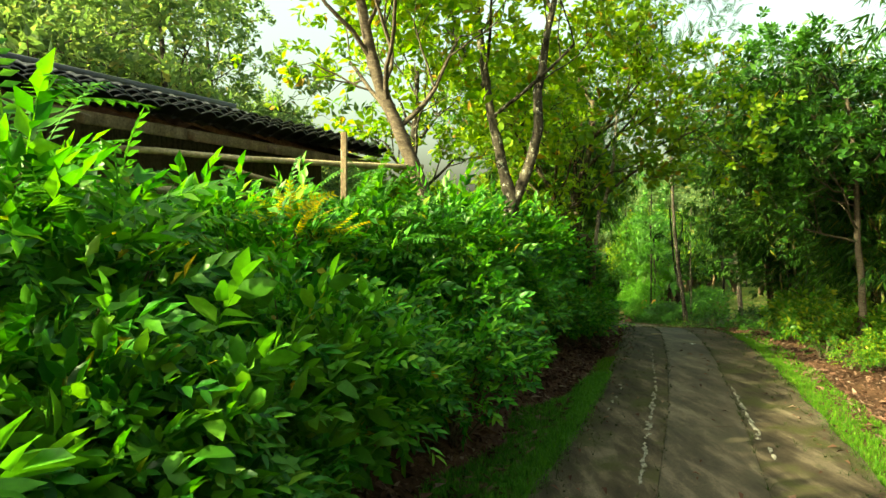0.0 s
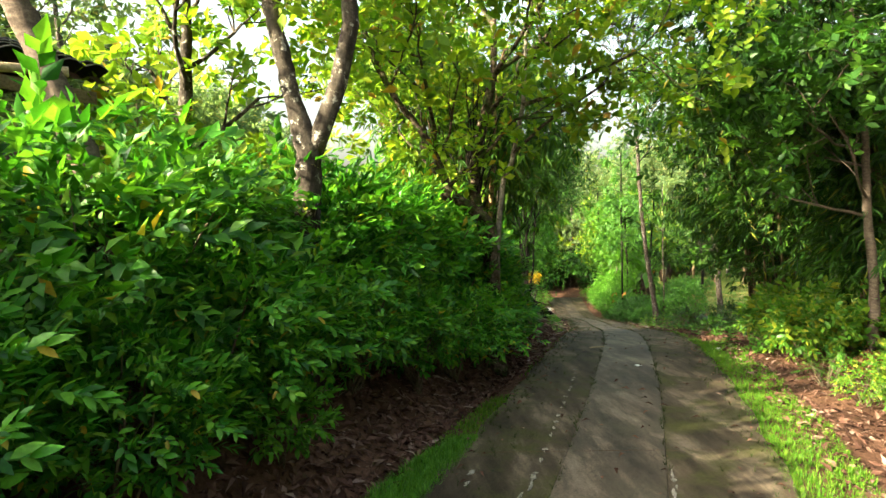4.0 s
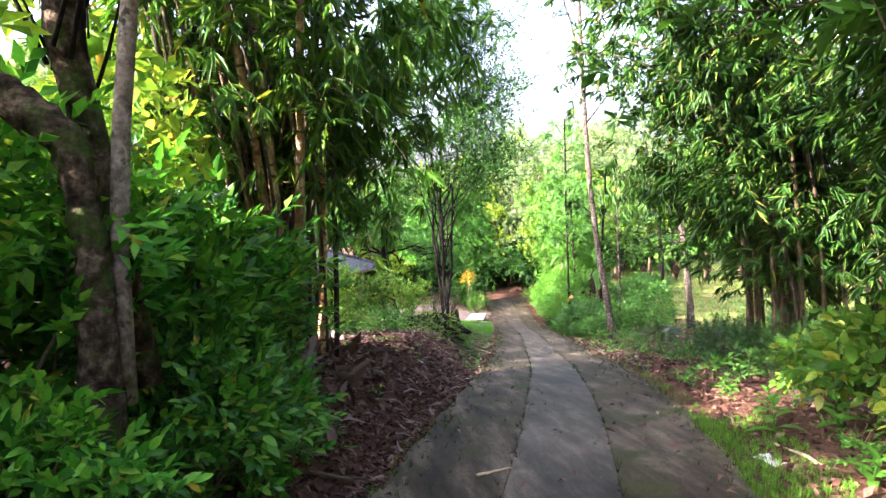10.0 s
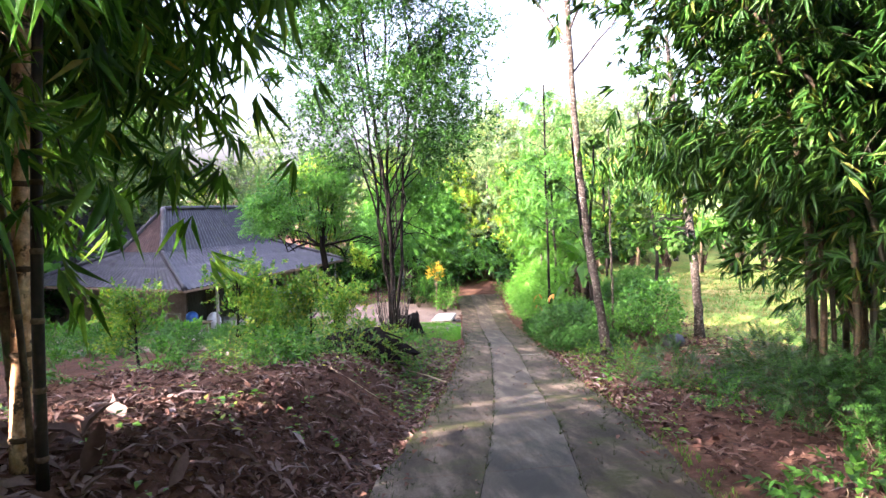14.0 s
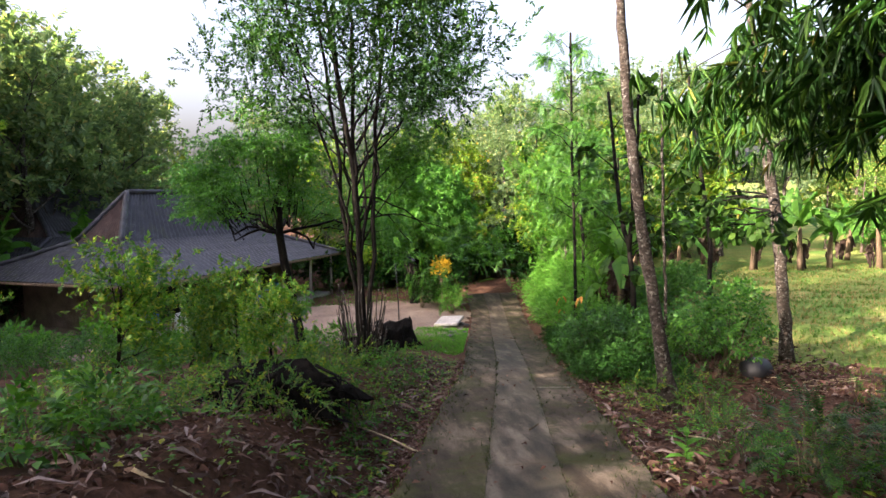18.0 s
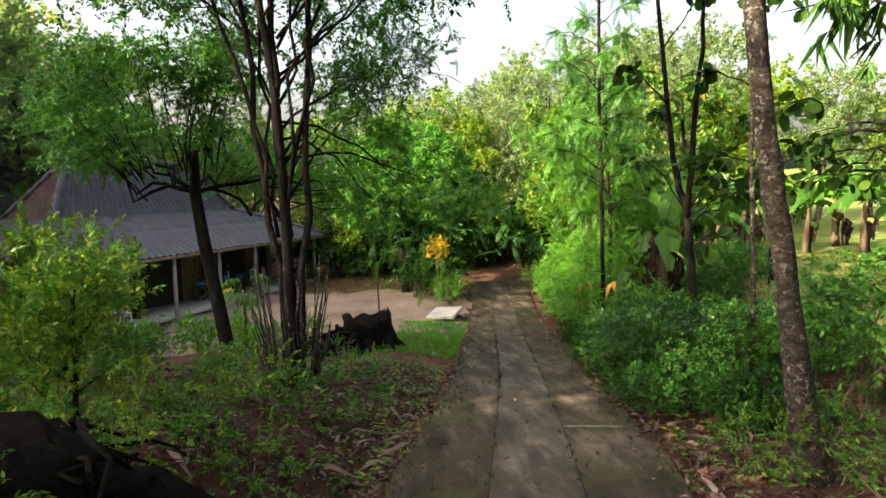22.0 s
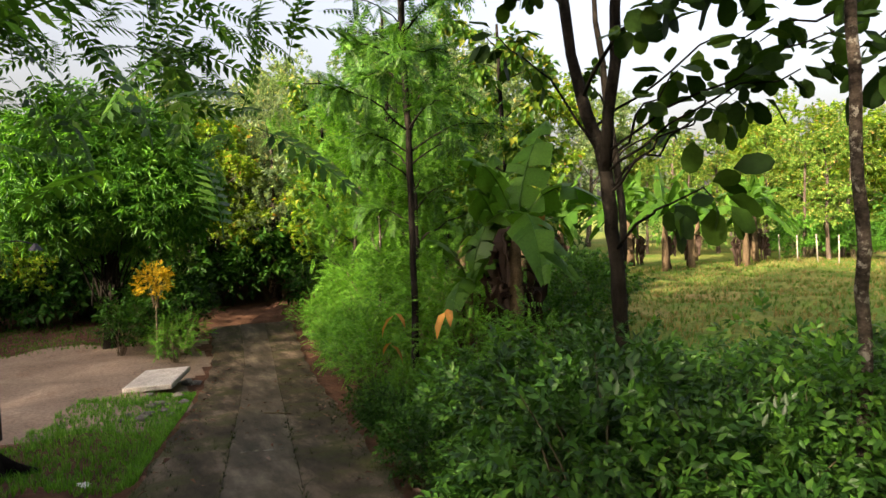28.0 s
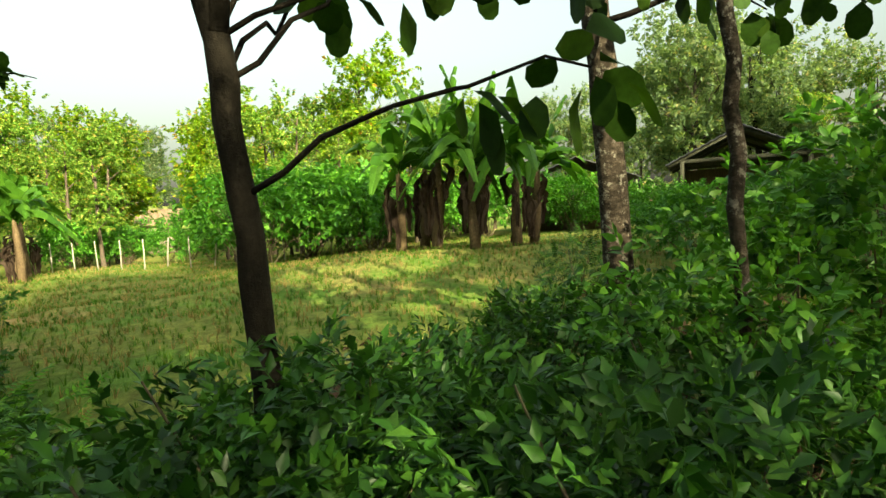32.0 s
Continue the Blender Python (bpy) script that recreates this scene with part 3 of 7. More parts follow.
def tree(name, label, category, trunk, radii, limbs, shape, mat, bark, size, seed, each=2, loose=0.2, levels=2, limb_length=1.6, limb_from=0.55, spread=0.8, lift=0.3, kids=(3, 4),
         group="", up=0.3, limb_ways=None, seg=9, limb_radius=0.45, level=0.5):
    """A tree: a tapered trunk along the points given, limbs off its upper part, twigs, and a crown of sprigs."""
    rng = np.random.default_rng(seed)
    ob = thing(name, label, category, group)
    trunk, radii = np.asarray(trunk, float), np.asarray(radii, float)
    s = np.linspace(0, 1, len(trunk))
    fine = np.linspace(0, 1, len(trunk) * 7)
    pts = np.stack([np.interp(fine, s, trunk[:, k]) for k in range(3)], axis=1)
    for _ in range(5):
        pts[1:-1] = (pts[:-2] + 2 * pts[1:-1] + pts[2:]) / 4
    rad = np.interp(fine, s, radii) * (1 + rng.normal(0, 0.035, len(fine)))
    rad[:6] *= (1.6, 1.45, 1.3, 1.18, 1.1, 1.04)
    pts[1:] += rng.normal(0, radii[0] * 0.035, (len(pts) - 1, 3))
    bole = tube(pts, rad, seg + 2)
    bole.v[0] = bole.v[0] + rng.normal(0, 1, bole.v[0].shape) * np.append(np.repeat(rad, seg + 2), (0, 0))[:, None] * 0.045
    part("trunk", bole, bark, ob)
    lines, tips = [], []
    twigs = Geo()
    for k in range(limbs):
        at = limb_from + (1 - limb_from) * (k + 0.5) / limbs
        i = int(at * (len(pts) - 1))
        a = k * 2.4 + rng.normal(0, 0.3)
        w = limb_ways[k % len(limb_ways)] if limb_ways else (np.cos(a), np.sin(a), 0.55 + 0.5 * at)
        ls, ts = branch_lines(rng, pts[i], w, limb_length * rng.uniform(0.8, 1.2), max(0.012, rad[i] * limb_radius), levels, kids, spread, lift)
        part("limb", wood_of(ls[:1], 6), bark, ob)
        twigs.join(wood_of(ls[1:], 5, 0.004))
        tips += ts
    if len(twigs.v):
        tagged(part("twig_work", twigs, bark, ob), kind="stuff")
    part("crown", crown_on(tips, shape, size, rng, each, loose, up, level), mat, ob)
    return ob


def place(ob, spots, seed, tilt=4):
    """Sets the first copy of ob at the first spot and copies of it at the rest; a spot is x, y and size."""
    rng = np.random.default_rng(seed)
    out = []
    for k, (x, y, s, *more) in enumerate(spots):
        z = more[0] if more else ground_z(x, y) - 0.03
        m = pose(x, y, z, rng.normal(0, tilt), rng.normal(0, tilt), rng.uniform(0, 360)) @ Matrix.Diagonal((s * rng.uniform(0.92, 1.08), s * rng.uniform(0.92, 1.08), s, 1))
        if k == 0:
            ob.matrix_basis = m
            out.append(ob)
        else:
            c = copy_thing(ob, Matrix())
            c.matrix_basis = m
            out.append(c)
    return out


def scatter_on(geo, shape, xy, rng, size, lift=0.01, flat=0.25):
    """Copies of a shape lying on the ground at xy."""
    z = ground_many(xy) + lift
    a = rng.uniform(0, 6.28, len(xy))
    d = np.stack([np.cos(a), np.sin(a), rng.normal(0, flat, len(xy))], axis=1)
    return strew(geo, shape, np.column_stack([xy, z]), frames(d, rng.normal(0, flat * 1.6, len(xy))), size)

# ---- the lie of the land ----
ROAD_Z = np.array([(-60, 2.6), (-8, 0.1), (0, -0.27), (5.7, -0.58), (11, -0.78), (13, -0.87), (15, -1.04), (18, -1.43), (20, -1.76), (23.7, -2.36), (26.7, -2.74), (30, -3.2), (34, -3.8), (38, -4.33), (42, -4.55), (46, -4.5), (50, -4.25), (60, -3.9), (400, -3.5)])
LEFT_X = np.array([(-10, -5.4), (0, -1.3), (4.45, 0.65), (7.2, 1.81), (10, 2.82), (14.2, 4.28), (18, 5.35), (22, 6.4), (25.5, 7.12), (29.5, 8.0), (34, 8.65), (38, 9.3), (42, 9.95), (47, 10.4), (52, 10.9)])
RIGHT_X = np.array([(-10, -2.3), (0, 1.7), (4.9, 3.6), (7.9, 4.73), (11, 5.85), (13.7, 6.66), (16, 7.35), (20, 8.3), (23, 8.8), (25.7, 9.33), (29, 9.85), (33, 10.6), (37, 11.3), (41, 11.9), (44, 12.4), (47, 12.85), (52, 13.4)])
BANK = np.array([(-10, 0.2), (4, 0.3), (9, 0.42), (13, 0.55), (17, 0.62), (22, 0.66), (26, 0.5), (30, 0.25), (33, 0.08), (60, 0)])
LEFT_FAR = np.array([(-60, 1.5), (-10, 0.4), (8, 0.0), (18, -1.0), (26, -2.5), (33, -3.8), (37, -4.45), (60, -4.55), (90, -3.5), (400, -2)])
RIGHT_FAR = np.array([(-60, 1), (-10, 0.0), (8, -0.95), (14, -1.5), (20, -2.3), (25, -2.85), (45, -2.9), (60, -2.6), (400, -2)])


def soft(u, table):
    """A table read smoothly."""
    return sum(np.interp(u + k, table[:, 0], table[:, 1]) for k in (-1.0, -0.5, 0, 0.5, 1.0)) / 5


def road_z(y):
    return soft(np.asarray(y, float), ROAD_Z)


def edge_l(y):
    return soft(np.asarray(y, float), LEFT_X)


def edge_r(y):
    return soft(np.asarray(y, float), RIGHT_X)


def step(u, a, b):
    t = np.clip((u - a) / (b - a), 0, 1)
    return t * t * (3 - 2 * t)


def ground_many(xy):
    xy = np.asarray(xy, float)
    x, y = xy[:, 0], xy[:, 1]
    base, l, r = road_z(y), edge_l(y) - x, x - edge_r(y)
    bank = soft(y, BANK)
    wobble = 0.05 * np.sin(x * 2.1 + y * 0.9) * np.sin(y * 1.7 - x * 0.6) + 0.03 * np.sin(x * 5.3 + 1) * np.sin(y * 4.7) + 0.12 * np.sin(x * 0.31 + 2) * np.sin(y * 0.27)
    ditch = 0.16 * np.exp(-((l - 0.35) / 0.22) ** 2) * step(y, 9, 13) * (1 - step(y, 32, 36))
    left = base + bank * step(l, 0.45, 1.5) - ditch
    left = left + (soft(y, LEFT_FAR) - left) * step(l, 3.5, 8)
    right = base - 0.05 * step(r, 0, 0.5)
    right = right + (soft(y, RIGHT_FAR) - right) * step(r, 0.5, 4.5)
    off = np.maximum(l, r)
    z = np.where(l > 0, left, np.where(r > 0, right, base))
    far = np.hypot(x - 6, y - 20)
    flat = step(x, 15, 23) * (1 - step(y, 30, 36))
    z = z * (1 - flat) - 2.45 * flat
    hills = 9 * step(far, 75, 190) * (0.7 + 0.3 * np.sin(x * 0.03) * np.cos(y * 0.027))
    return z - 0.045 + wobble * step(off, 0.1, 1.2) + hills - 0.12 * (1 - step(off, -0.5, 0.0))


def ground_z(x, y):
    return float(ground_many(np.array([(x, y)]))[0])


def cross(y, across):
    """The point of the road's surface at y, so far across it from its left edge (0) to its right (1)."""
    return float(edge_l(y) + (edge_r(y) - edge_l(y)) * across)


def ladder(lo, hi, fine, reach):
    mid = list(np.arange(lo, hi + 1e-6, fine))
    out, back, d = [], [], fine
    p, q = hi, lo
    while p < reach:
        d *= 1.22
        p, q = p + d, q - d
        out.append(p)
        back.append(q)
    return np.array(back[::-1] + mid + out)


def build_ground():
    xs, ys = ladder(-9, 21, 0.22, 900), ladder(-6, 52, 0.25, 900)
    gx, gy = np.meshgrid(xs, ys)
    xy = np.column_stack([gx.ravel(), gy.ravel()])
    w, h = len(xs), len(ys)
    i = (np.arange(h - 1)[:, None] * w + np.arange(w - 1)[None]).ravel()
    quads = np.column_stack([i, i + 1, i + w + 1, i + w])
    mid = xy[quads].mean(axis=1)
    x, y = mid[:, 0], mid[:, 1]
    ragged = 0.5 * np.sin(y * 1.3) + 0.35 * np.sin(x * 2.1 + 1) + 0.25 * np.sin(x * 3.7 + y * 2.9)
    slots = np.zeros(len(quads), int)
    field = (x - edge_r(y) > 3.6 + ragged) & (y > 28.5 + 1.2 * ragged - 0.25 * (x - 13)) | (x > 15.5 + ragged) & (y > 8)
    yard = (edge_l(y) - x > 0.15 + 0.3 * ragged) & (y > 36.2 + 0.7 * ragged) & (y < 45.8 + 0.4 * ragged) & (x > -14)
    slots[field] = 1
    slots[yard] = 2
    g = Geo().add(np.column_stack([xy, ground_many(xy)]), (), quads)
    ob = new("ground", g.mesh("ground", [soil, field_turf, yard_sand], True, slots))
    return tagged(ob, "brown soil ground with moss, dry field and sandy yard", "ground", kind="structure")

# ---- ground and lane ----
build_ground()
rng0 = np.random.default_rng(5)

# shapes of leaves shared by the plants
OVATE = sprig(blade(0.46, 0.07, 0.15, fine=True), 9, 0.26, 0.115, 0.95, 0.3, 3)
OVATE_B = sprig(blade(0.5, 0.06, 0.2, fine=True), 8, 0.22, 0.135, 1.0, 0.35, 4)
OBOVATE = sprig(blade(0.52, 0.05, 0.1, 0.6, lean=True), 9, 0.16, 0.15, 1.2, 0.5, 6)
FEATHER = feather(9, 0.42, 0.085, 0.032)
FEATHER_FINE = feather(7, 0.24, 0.05, 0.022)
SMALL = sprig(blade(0.5, 0.05, 0.1, lean=True), 14, 0.24, 0.062, 1.0, 0.2, 8)
WEEDY = sprig(blade(0.5, 0.05, 0.15, lean=True), 9, 0.22, 0.12, 1.0, 0.3, 10)
LANCE = sprig(blade(0.2, 0.03, 0.3, lean=True), 10, 0.10, 0.20, 1.25, -0.2, 9)
FAN = fan(8, 0.21, 0.15, 2)
FAN_B = fan(6, 0.25, 0.13, 5, 0.8, 0.8)
ROUND = round_blade(0.72, 0.3)
COARSE_FINE = sprig(blade(0.5, 0.05, 0.2, lean=True), 13, 0.6, 0.25, 1.1, 0.2, 13)
HANG = sprig(blade(0.55, 0.05, 0.3, lean=True), 9, 0.5, 0.36, 1.0, -0.5, 14)

# ---- things by the left of the lane: hedge ----
def hedge_line(y, back):
    return float(edge_l(y)) - back


OVATE_BACK = sprig(blade(0.48, 0.07, 0.15, lean=True), 9, 0.26, 0.12, 0.95, 0.3, 3)
hedge_kinds = [shrub("hedge_shrub", "dense green broadleaf hedge shrub beside the lane", "shrub", OVATE, hedge_leaf, 21, 0.85, 1.75, 430, 1.0, group="roadside hedge"),
               shrub("hedge_shrub", "dense green broadleaf hedge shrub beside the lane", "shrub", OVATE_BACK, hedge_leaf, 22, 0.9, 1.6, 380, 1.05, group="roadside hedge"),
               shrub("hedge_shrub", "tall ragged green hedge shrub beside the lane", "shrub", OVATE_BACK, hedge_leaf, 23, 0.8, 2.0, 400, 1.05, group="roadside hedge")]
spots = [[], [], []]
k = 0
for y in np.arange(1.0, 14.6, 0.85):
    front = 1.08 + 0.22 * float(step(y, 6.0, 8.5)) - 0.55 * float(step(y, 9.0, 11.5))
    for row, (back, s) in enumerate(((front, 0.74), (front + 0.75, 1.0), (front + 1.6, 1.1))):
        yy = y + rng0.normal(0, 0.15)
        s2 = s * rng0.uniform(0.88, 1.08) * (0.94 if 7 < y < 12 else 0.86 if y > 13 else 0.98)
        if y < 7 and row:
            s2 *= 0.86
        if y > 10.6:
            s2 *= 0.92
        if (y > 13.2 and row) or (row == 2 and 7.5 < y < 12.5):
            continue
        spots[(0, 1 + k % 2, 2)[row]].append((hedge_line(yy, back + rng0.normal(0, 0.1)), yy, s2))
        k += 1
spots[1] += [(2.75, 14.1, 0.95), (2.35, 14.7, 0.95), (2.9, 14.75, 0.8)]
for ob, sp, sd in zip(hedge_kinds, spots, (1, 2, 3)):
    place(ob, sp, sd)

feathery = [shrub("feathery_shrub", "light green shrub with feather-like compound leaves", "shrub", FEATHER, pinnate_leaf, 31, 0.7, 1.9, 150, 1.0, group="feathery hedge shrubs", up=0.5),
            shrub("feathery_shrub", "light green shrub with feather-like compound leaves", "shrub", FEATHER, pinnate_leaf, 32, 0.8, 1.6, 150, 1.15, group="feathery hedge shrubs", up=0.5)]
place(feathery[0], [(-2.2, 2.4, 0.85), (-0.75, 6.1, 1.08), (-2.0, 3.0, 1.12), (-1.5, 4.6, 0.92), (-0.9, 6.0, 0.95), (0.1, 8.3, 1.0), (0.8, 11.6, 1.0)], 4)
place(feathery[1], [(-2.6, 3.6, 1.0), (-1.9, 5.4, 1.05), (-0.4, 9.2, 1.15), (1.2, 12.8, 1.1)], 5)
place(shrub("young_shrub", "young light green shrub with broad leaves before the hedge", "shrub", OVATE_B, lime_leaf, 34, 0.6, 1.2, 120, 1.12, 5, group="young hedge shrubs", up=0.4), [(-1.35, 2.3, 1.0), (-1.0, 2.95, 1.0), (-0.65, 3.7, 0.9), (-1.7, 1.6, 1.0), (-0.2, 5.2, 0.5), (1.1, 8.0, 0.5)], 106)
place(shrub("yellowing_shrub", "feathery shrub top with yellow and orange leaves", "shrub", FEATHER, yellowing_leaf, 33, 0.3, 0.5, 34, 0.72, 3, up=0.9), [(-1.05, 4.4, 0.85, 1.2)], 6)

# ---- trees of the hedge ----
def line_tree(trunk):
    g0 = ground_z(trunk[0][0], trunk[0][1])
    return [(trunk[0][0], trunk[0][1], g0 - 0.1)] + list(trunk[1:])


tree("leaning_tree", "leaning tree with smooth brown trunk and broad leaves", "tree", line_tree([(0.15, 8.0), (-0.1, 8.0, 1.5), (-0.21, 8.0, 1.76), (-0.42, 8.0, 2.29), (-0.69, 8.0, 2.94), (-0.9, 8.0, 3.34), (-1.3, 7.9, 5.2)]), [0.12, 0.1, 0.095, 0.09, 0.085, 0.08, 0.05],
     7, OBOVATE, sunny_leaf, pale_bark, 1.15, 41, 1, 0.3, 2, 1.35, 0.6)
fork = tree("forked_tree", "forked tree with mottled grey bark in the hedge", "tree", line_tree([(1.0, 9.46), (1.02, 9.46, 1.2), (1.05, 9.46, 1.9), (0.93, 9.46, 2.26), (0.78, 9.46, 2.91), (0.64, 9.5, 3.5), (0.5, 9.6, 4.6), (0.4, 9.9, 5.6)]), [0.14, 0.125, 0.12, 0.085, 0.075, 0.07, 0.055, 0.03],
            6, OBOVATE, sunny_leaf, grey_bark, 1.1, 42, 1, 0.32, 2, 1.7, 0.62)
_r = np.random.default_rng(43)
part("limb", tube([(1.05, 9.46, 1.8), (1.14, 9.46, 2.02), (1.32, 9.46, 2.5), (1.44, 9.46, 3.03), (1.41, 9.46, 3.62)], [0.1, 0.09, 0.085, 0.08, 0.07], 9), grey_bark, fork)
_ls, _ts = branch_lines(_r, (1.41, 9.46, 3.6), (0.2, 0.1, 1), 1.9, 0.07, 2, (3, 4), 0.8, 0.3)
part("limb", wood_of(_ls[:1], 8), grey_bark, fork)
tagged(part("twig_work", wood_of(_ls[1:], 5), grey_bark, fork), kind="stuff")
part("crown", crown_on(_ts, OBOVATE, 1.1, _r, 2, 0.32), sunny_leaf, fork)
twist = tree("twisted_tree", "old twisted tree with mossy bent trunk", "tree", line_tree([(3.08, 12.5), (3.06, 12.5, 0.3), (3.06, 12.5, 0.64), (3.03, 12.5, 0.98), (2.99, 12.5, 1.21), (2.81, 12.5, 1.36), (2.6, 12.5, 1.49), (2.42, 12.5, 1.62), (2.36, 12.5, 1.8), (2.2, 12.5, 2.25), (1.95, 12.45, 2.6), (1.55, 12.4, 3.1), (1.2, 12.4, 4.0)]),
             [0.12, 0.085, 0.068, 0.065, 0.075, 0.085, 0.075, 0.09, 0.055, 0.05, 0.045, 0.04, 0.03], 7, OBOVATE, sunny_leaf, mossy_bark, 1.15, 44, 2, 0.32, 2, 1.3, 0.6, seg=11)
part("knob", tube([(2.5, 12.5, 1.52), (2.36, 12.48, 1.62), (2.3, 12.46, 1.68)], [0.085, 0.09, 0.04], 9), mossy_bark, twist)
_r = np.random.default_rng(45)
part("stem", tube([(3.12, 12.6, 0.1), (3.12, 12.6, 0.76), (3.15, 12.6, 1.28), (3.21, 12.6, 1.84), (3.32, 12.6, 2.05), (3.5, 12.65, 2.9), (3.55, 12.7, 4.0)], [0.05, 0.042, 0.04, 0.038, 0.038, 0.032, 0.022], 8), spotted_bark, twist)
part("stem", tube([(3.1, 12.9, 0.1), (2.95, 12.9, 1.0), (2.79, 12.9, 1.76), (2.83, 12.9, 2.34), (2.95, 12.9, 2.7), (3.1, 12.9, 3.4), (3.1, 12.9, 4.2)], [0.075, 0.07, 0.085, 0.1, 0.085, 0.055, 0.04], 9), mossy_bark, twist)
for b, way, r0 in (((3.55, 12.7, 3.9), (0.5, -0.2, 1), 0.03), ((3.1, 12.9, 4.1), (-0.2, 0.2, 1), 0.045), ((2.95, 12.9, 2.7), (0.7, -0.5, 0.8), 0.04), ((3.35, 12.6, 2.2), (0.8, -0.4, 0.7), 0.03), ((3.5, 12.65, 2.9), (1, -0.7, 0.25), 0.035), ((3.1, 12.9, 3.4), (1, 0.1, 0.4), 0.045), ((3.1, 12.9, 3.4), (0.4, -1, 0.5), 0.04), ((2.2, 12.5, 2.3), (0.1, -1, 0.7), 0.035)):
    _ls, _ts = branch_lines(_r, b, way, 1.7, r0, 2, (3, 4), 0.8, 0.2)
    tagged(part("twig_work", wood_of(_ls, 5), mossy_bark, twist), kind="stuff")
    part("crown", crown_on(_ts, OBOVATE, 1.1, _r, 2, 0.3), sunny_leaf, twist)
_ts = [(np.array(p) + _r.normal(0, 0.2, 3), unit(_r.normal(0, 1, 3) + (0, -0.5, 0.3))) for p in ((2.3, 12.4, 2.1), (1.9, 12.3, 2.4), (2.7, 12.6, 2.2), (3.0, 12.5, 1.9), (3.3, 12.5, 2.4), (2.1, 12.2, 1.9), (3.5, 12.4, 2.9), (2.6, 12.4, 2.8)) for _ in range(7)]
part("crown", crown_on(_ts, OBOVATE, 0.95, _r, 1, 0.2), sunny_leaf, twist)
shoots = Geo()
for k in range(22):
    a = np.array((2.82, 12.9, 1.7)) + _r.normal(0, 1, 3) * (0.08, 0.08, 0.35)
    shoots.join(tube(bent(a, a + (_r.normal(0.1, 0.25), _r.normal(0, 0.2), _r.uniform(0.6, 1.6)), 0, 5, 0.02, _r), np.linspace(0.013, 0.005, 5), 4))
tagged(part("shoot_growth", shoots, dark_bark, twist), kind="stuff")
tree("hedge_tree", "broadleaf tree with yellow-green sunlit crown", "tree", line_tree([(-0.6, 10.7), (-0.6, 10.7, 2.0), (-0.55, 10.7, 3.2), (-0.5, 10.7, 4.2)]), [0.1, 0.08, 0.06, 0.03], 8, OBOVATE, sunny_leaf, grey_bark, 1.15, 47, 1, 0.35, 2, 1.15, 0.3)
solo("dead_stub", tube([(1.03, 11.5, 0.4), (1.04, 11.5, 1.1), (1.02, 11.5, 1.5), (1.08, 11.5, 1.86)], [0.05, 0.045, 0.05, 0.025], 7), dark_bark, "thin dead dark tree stub in the hedge", "stub")
sun_shrub = shrub("sunlit_shrub", "tall yellow-green shrub behind the hedge", "shrub", OBOVATE, sunny_leaf, 35, 0.8, 2.9, 150, 1.2, group="shrubs behind the hedge", up=0.6)
place(sun_shrub, [(-1.0, 10.4, 1.0), (-0.1, 11.5, 0.85), (2.3, 14.7, 0.85), (1.5, 14.0, 0.7), (1.2, 15.6, 0.95), (2.0, 15.7, 0.75)], 7)

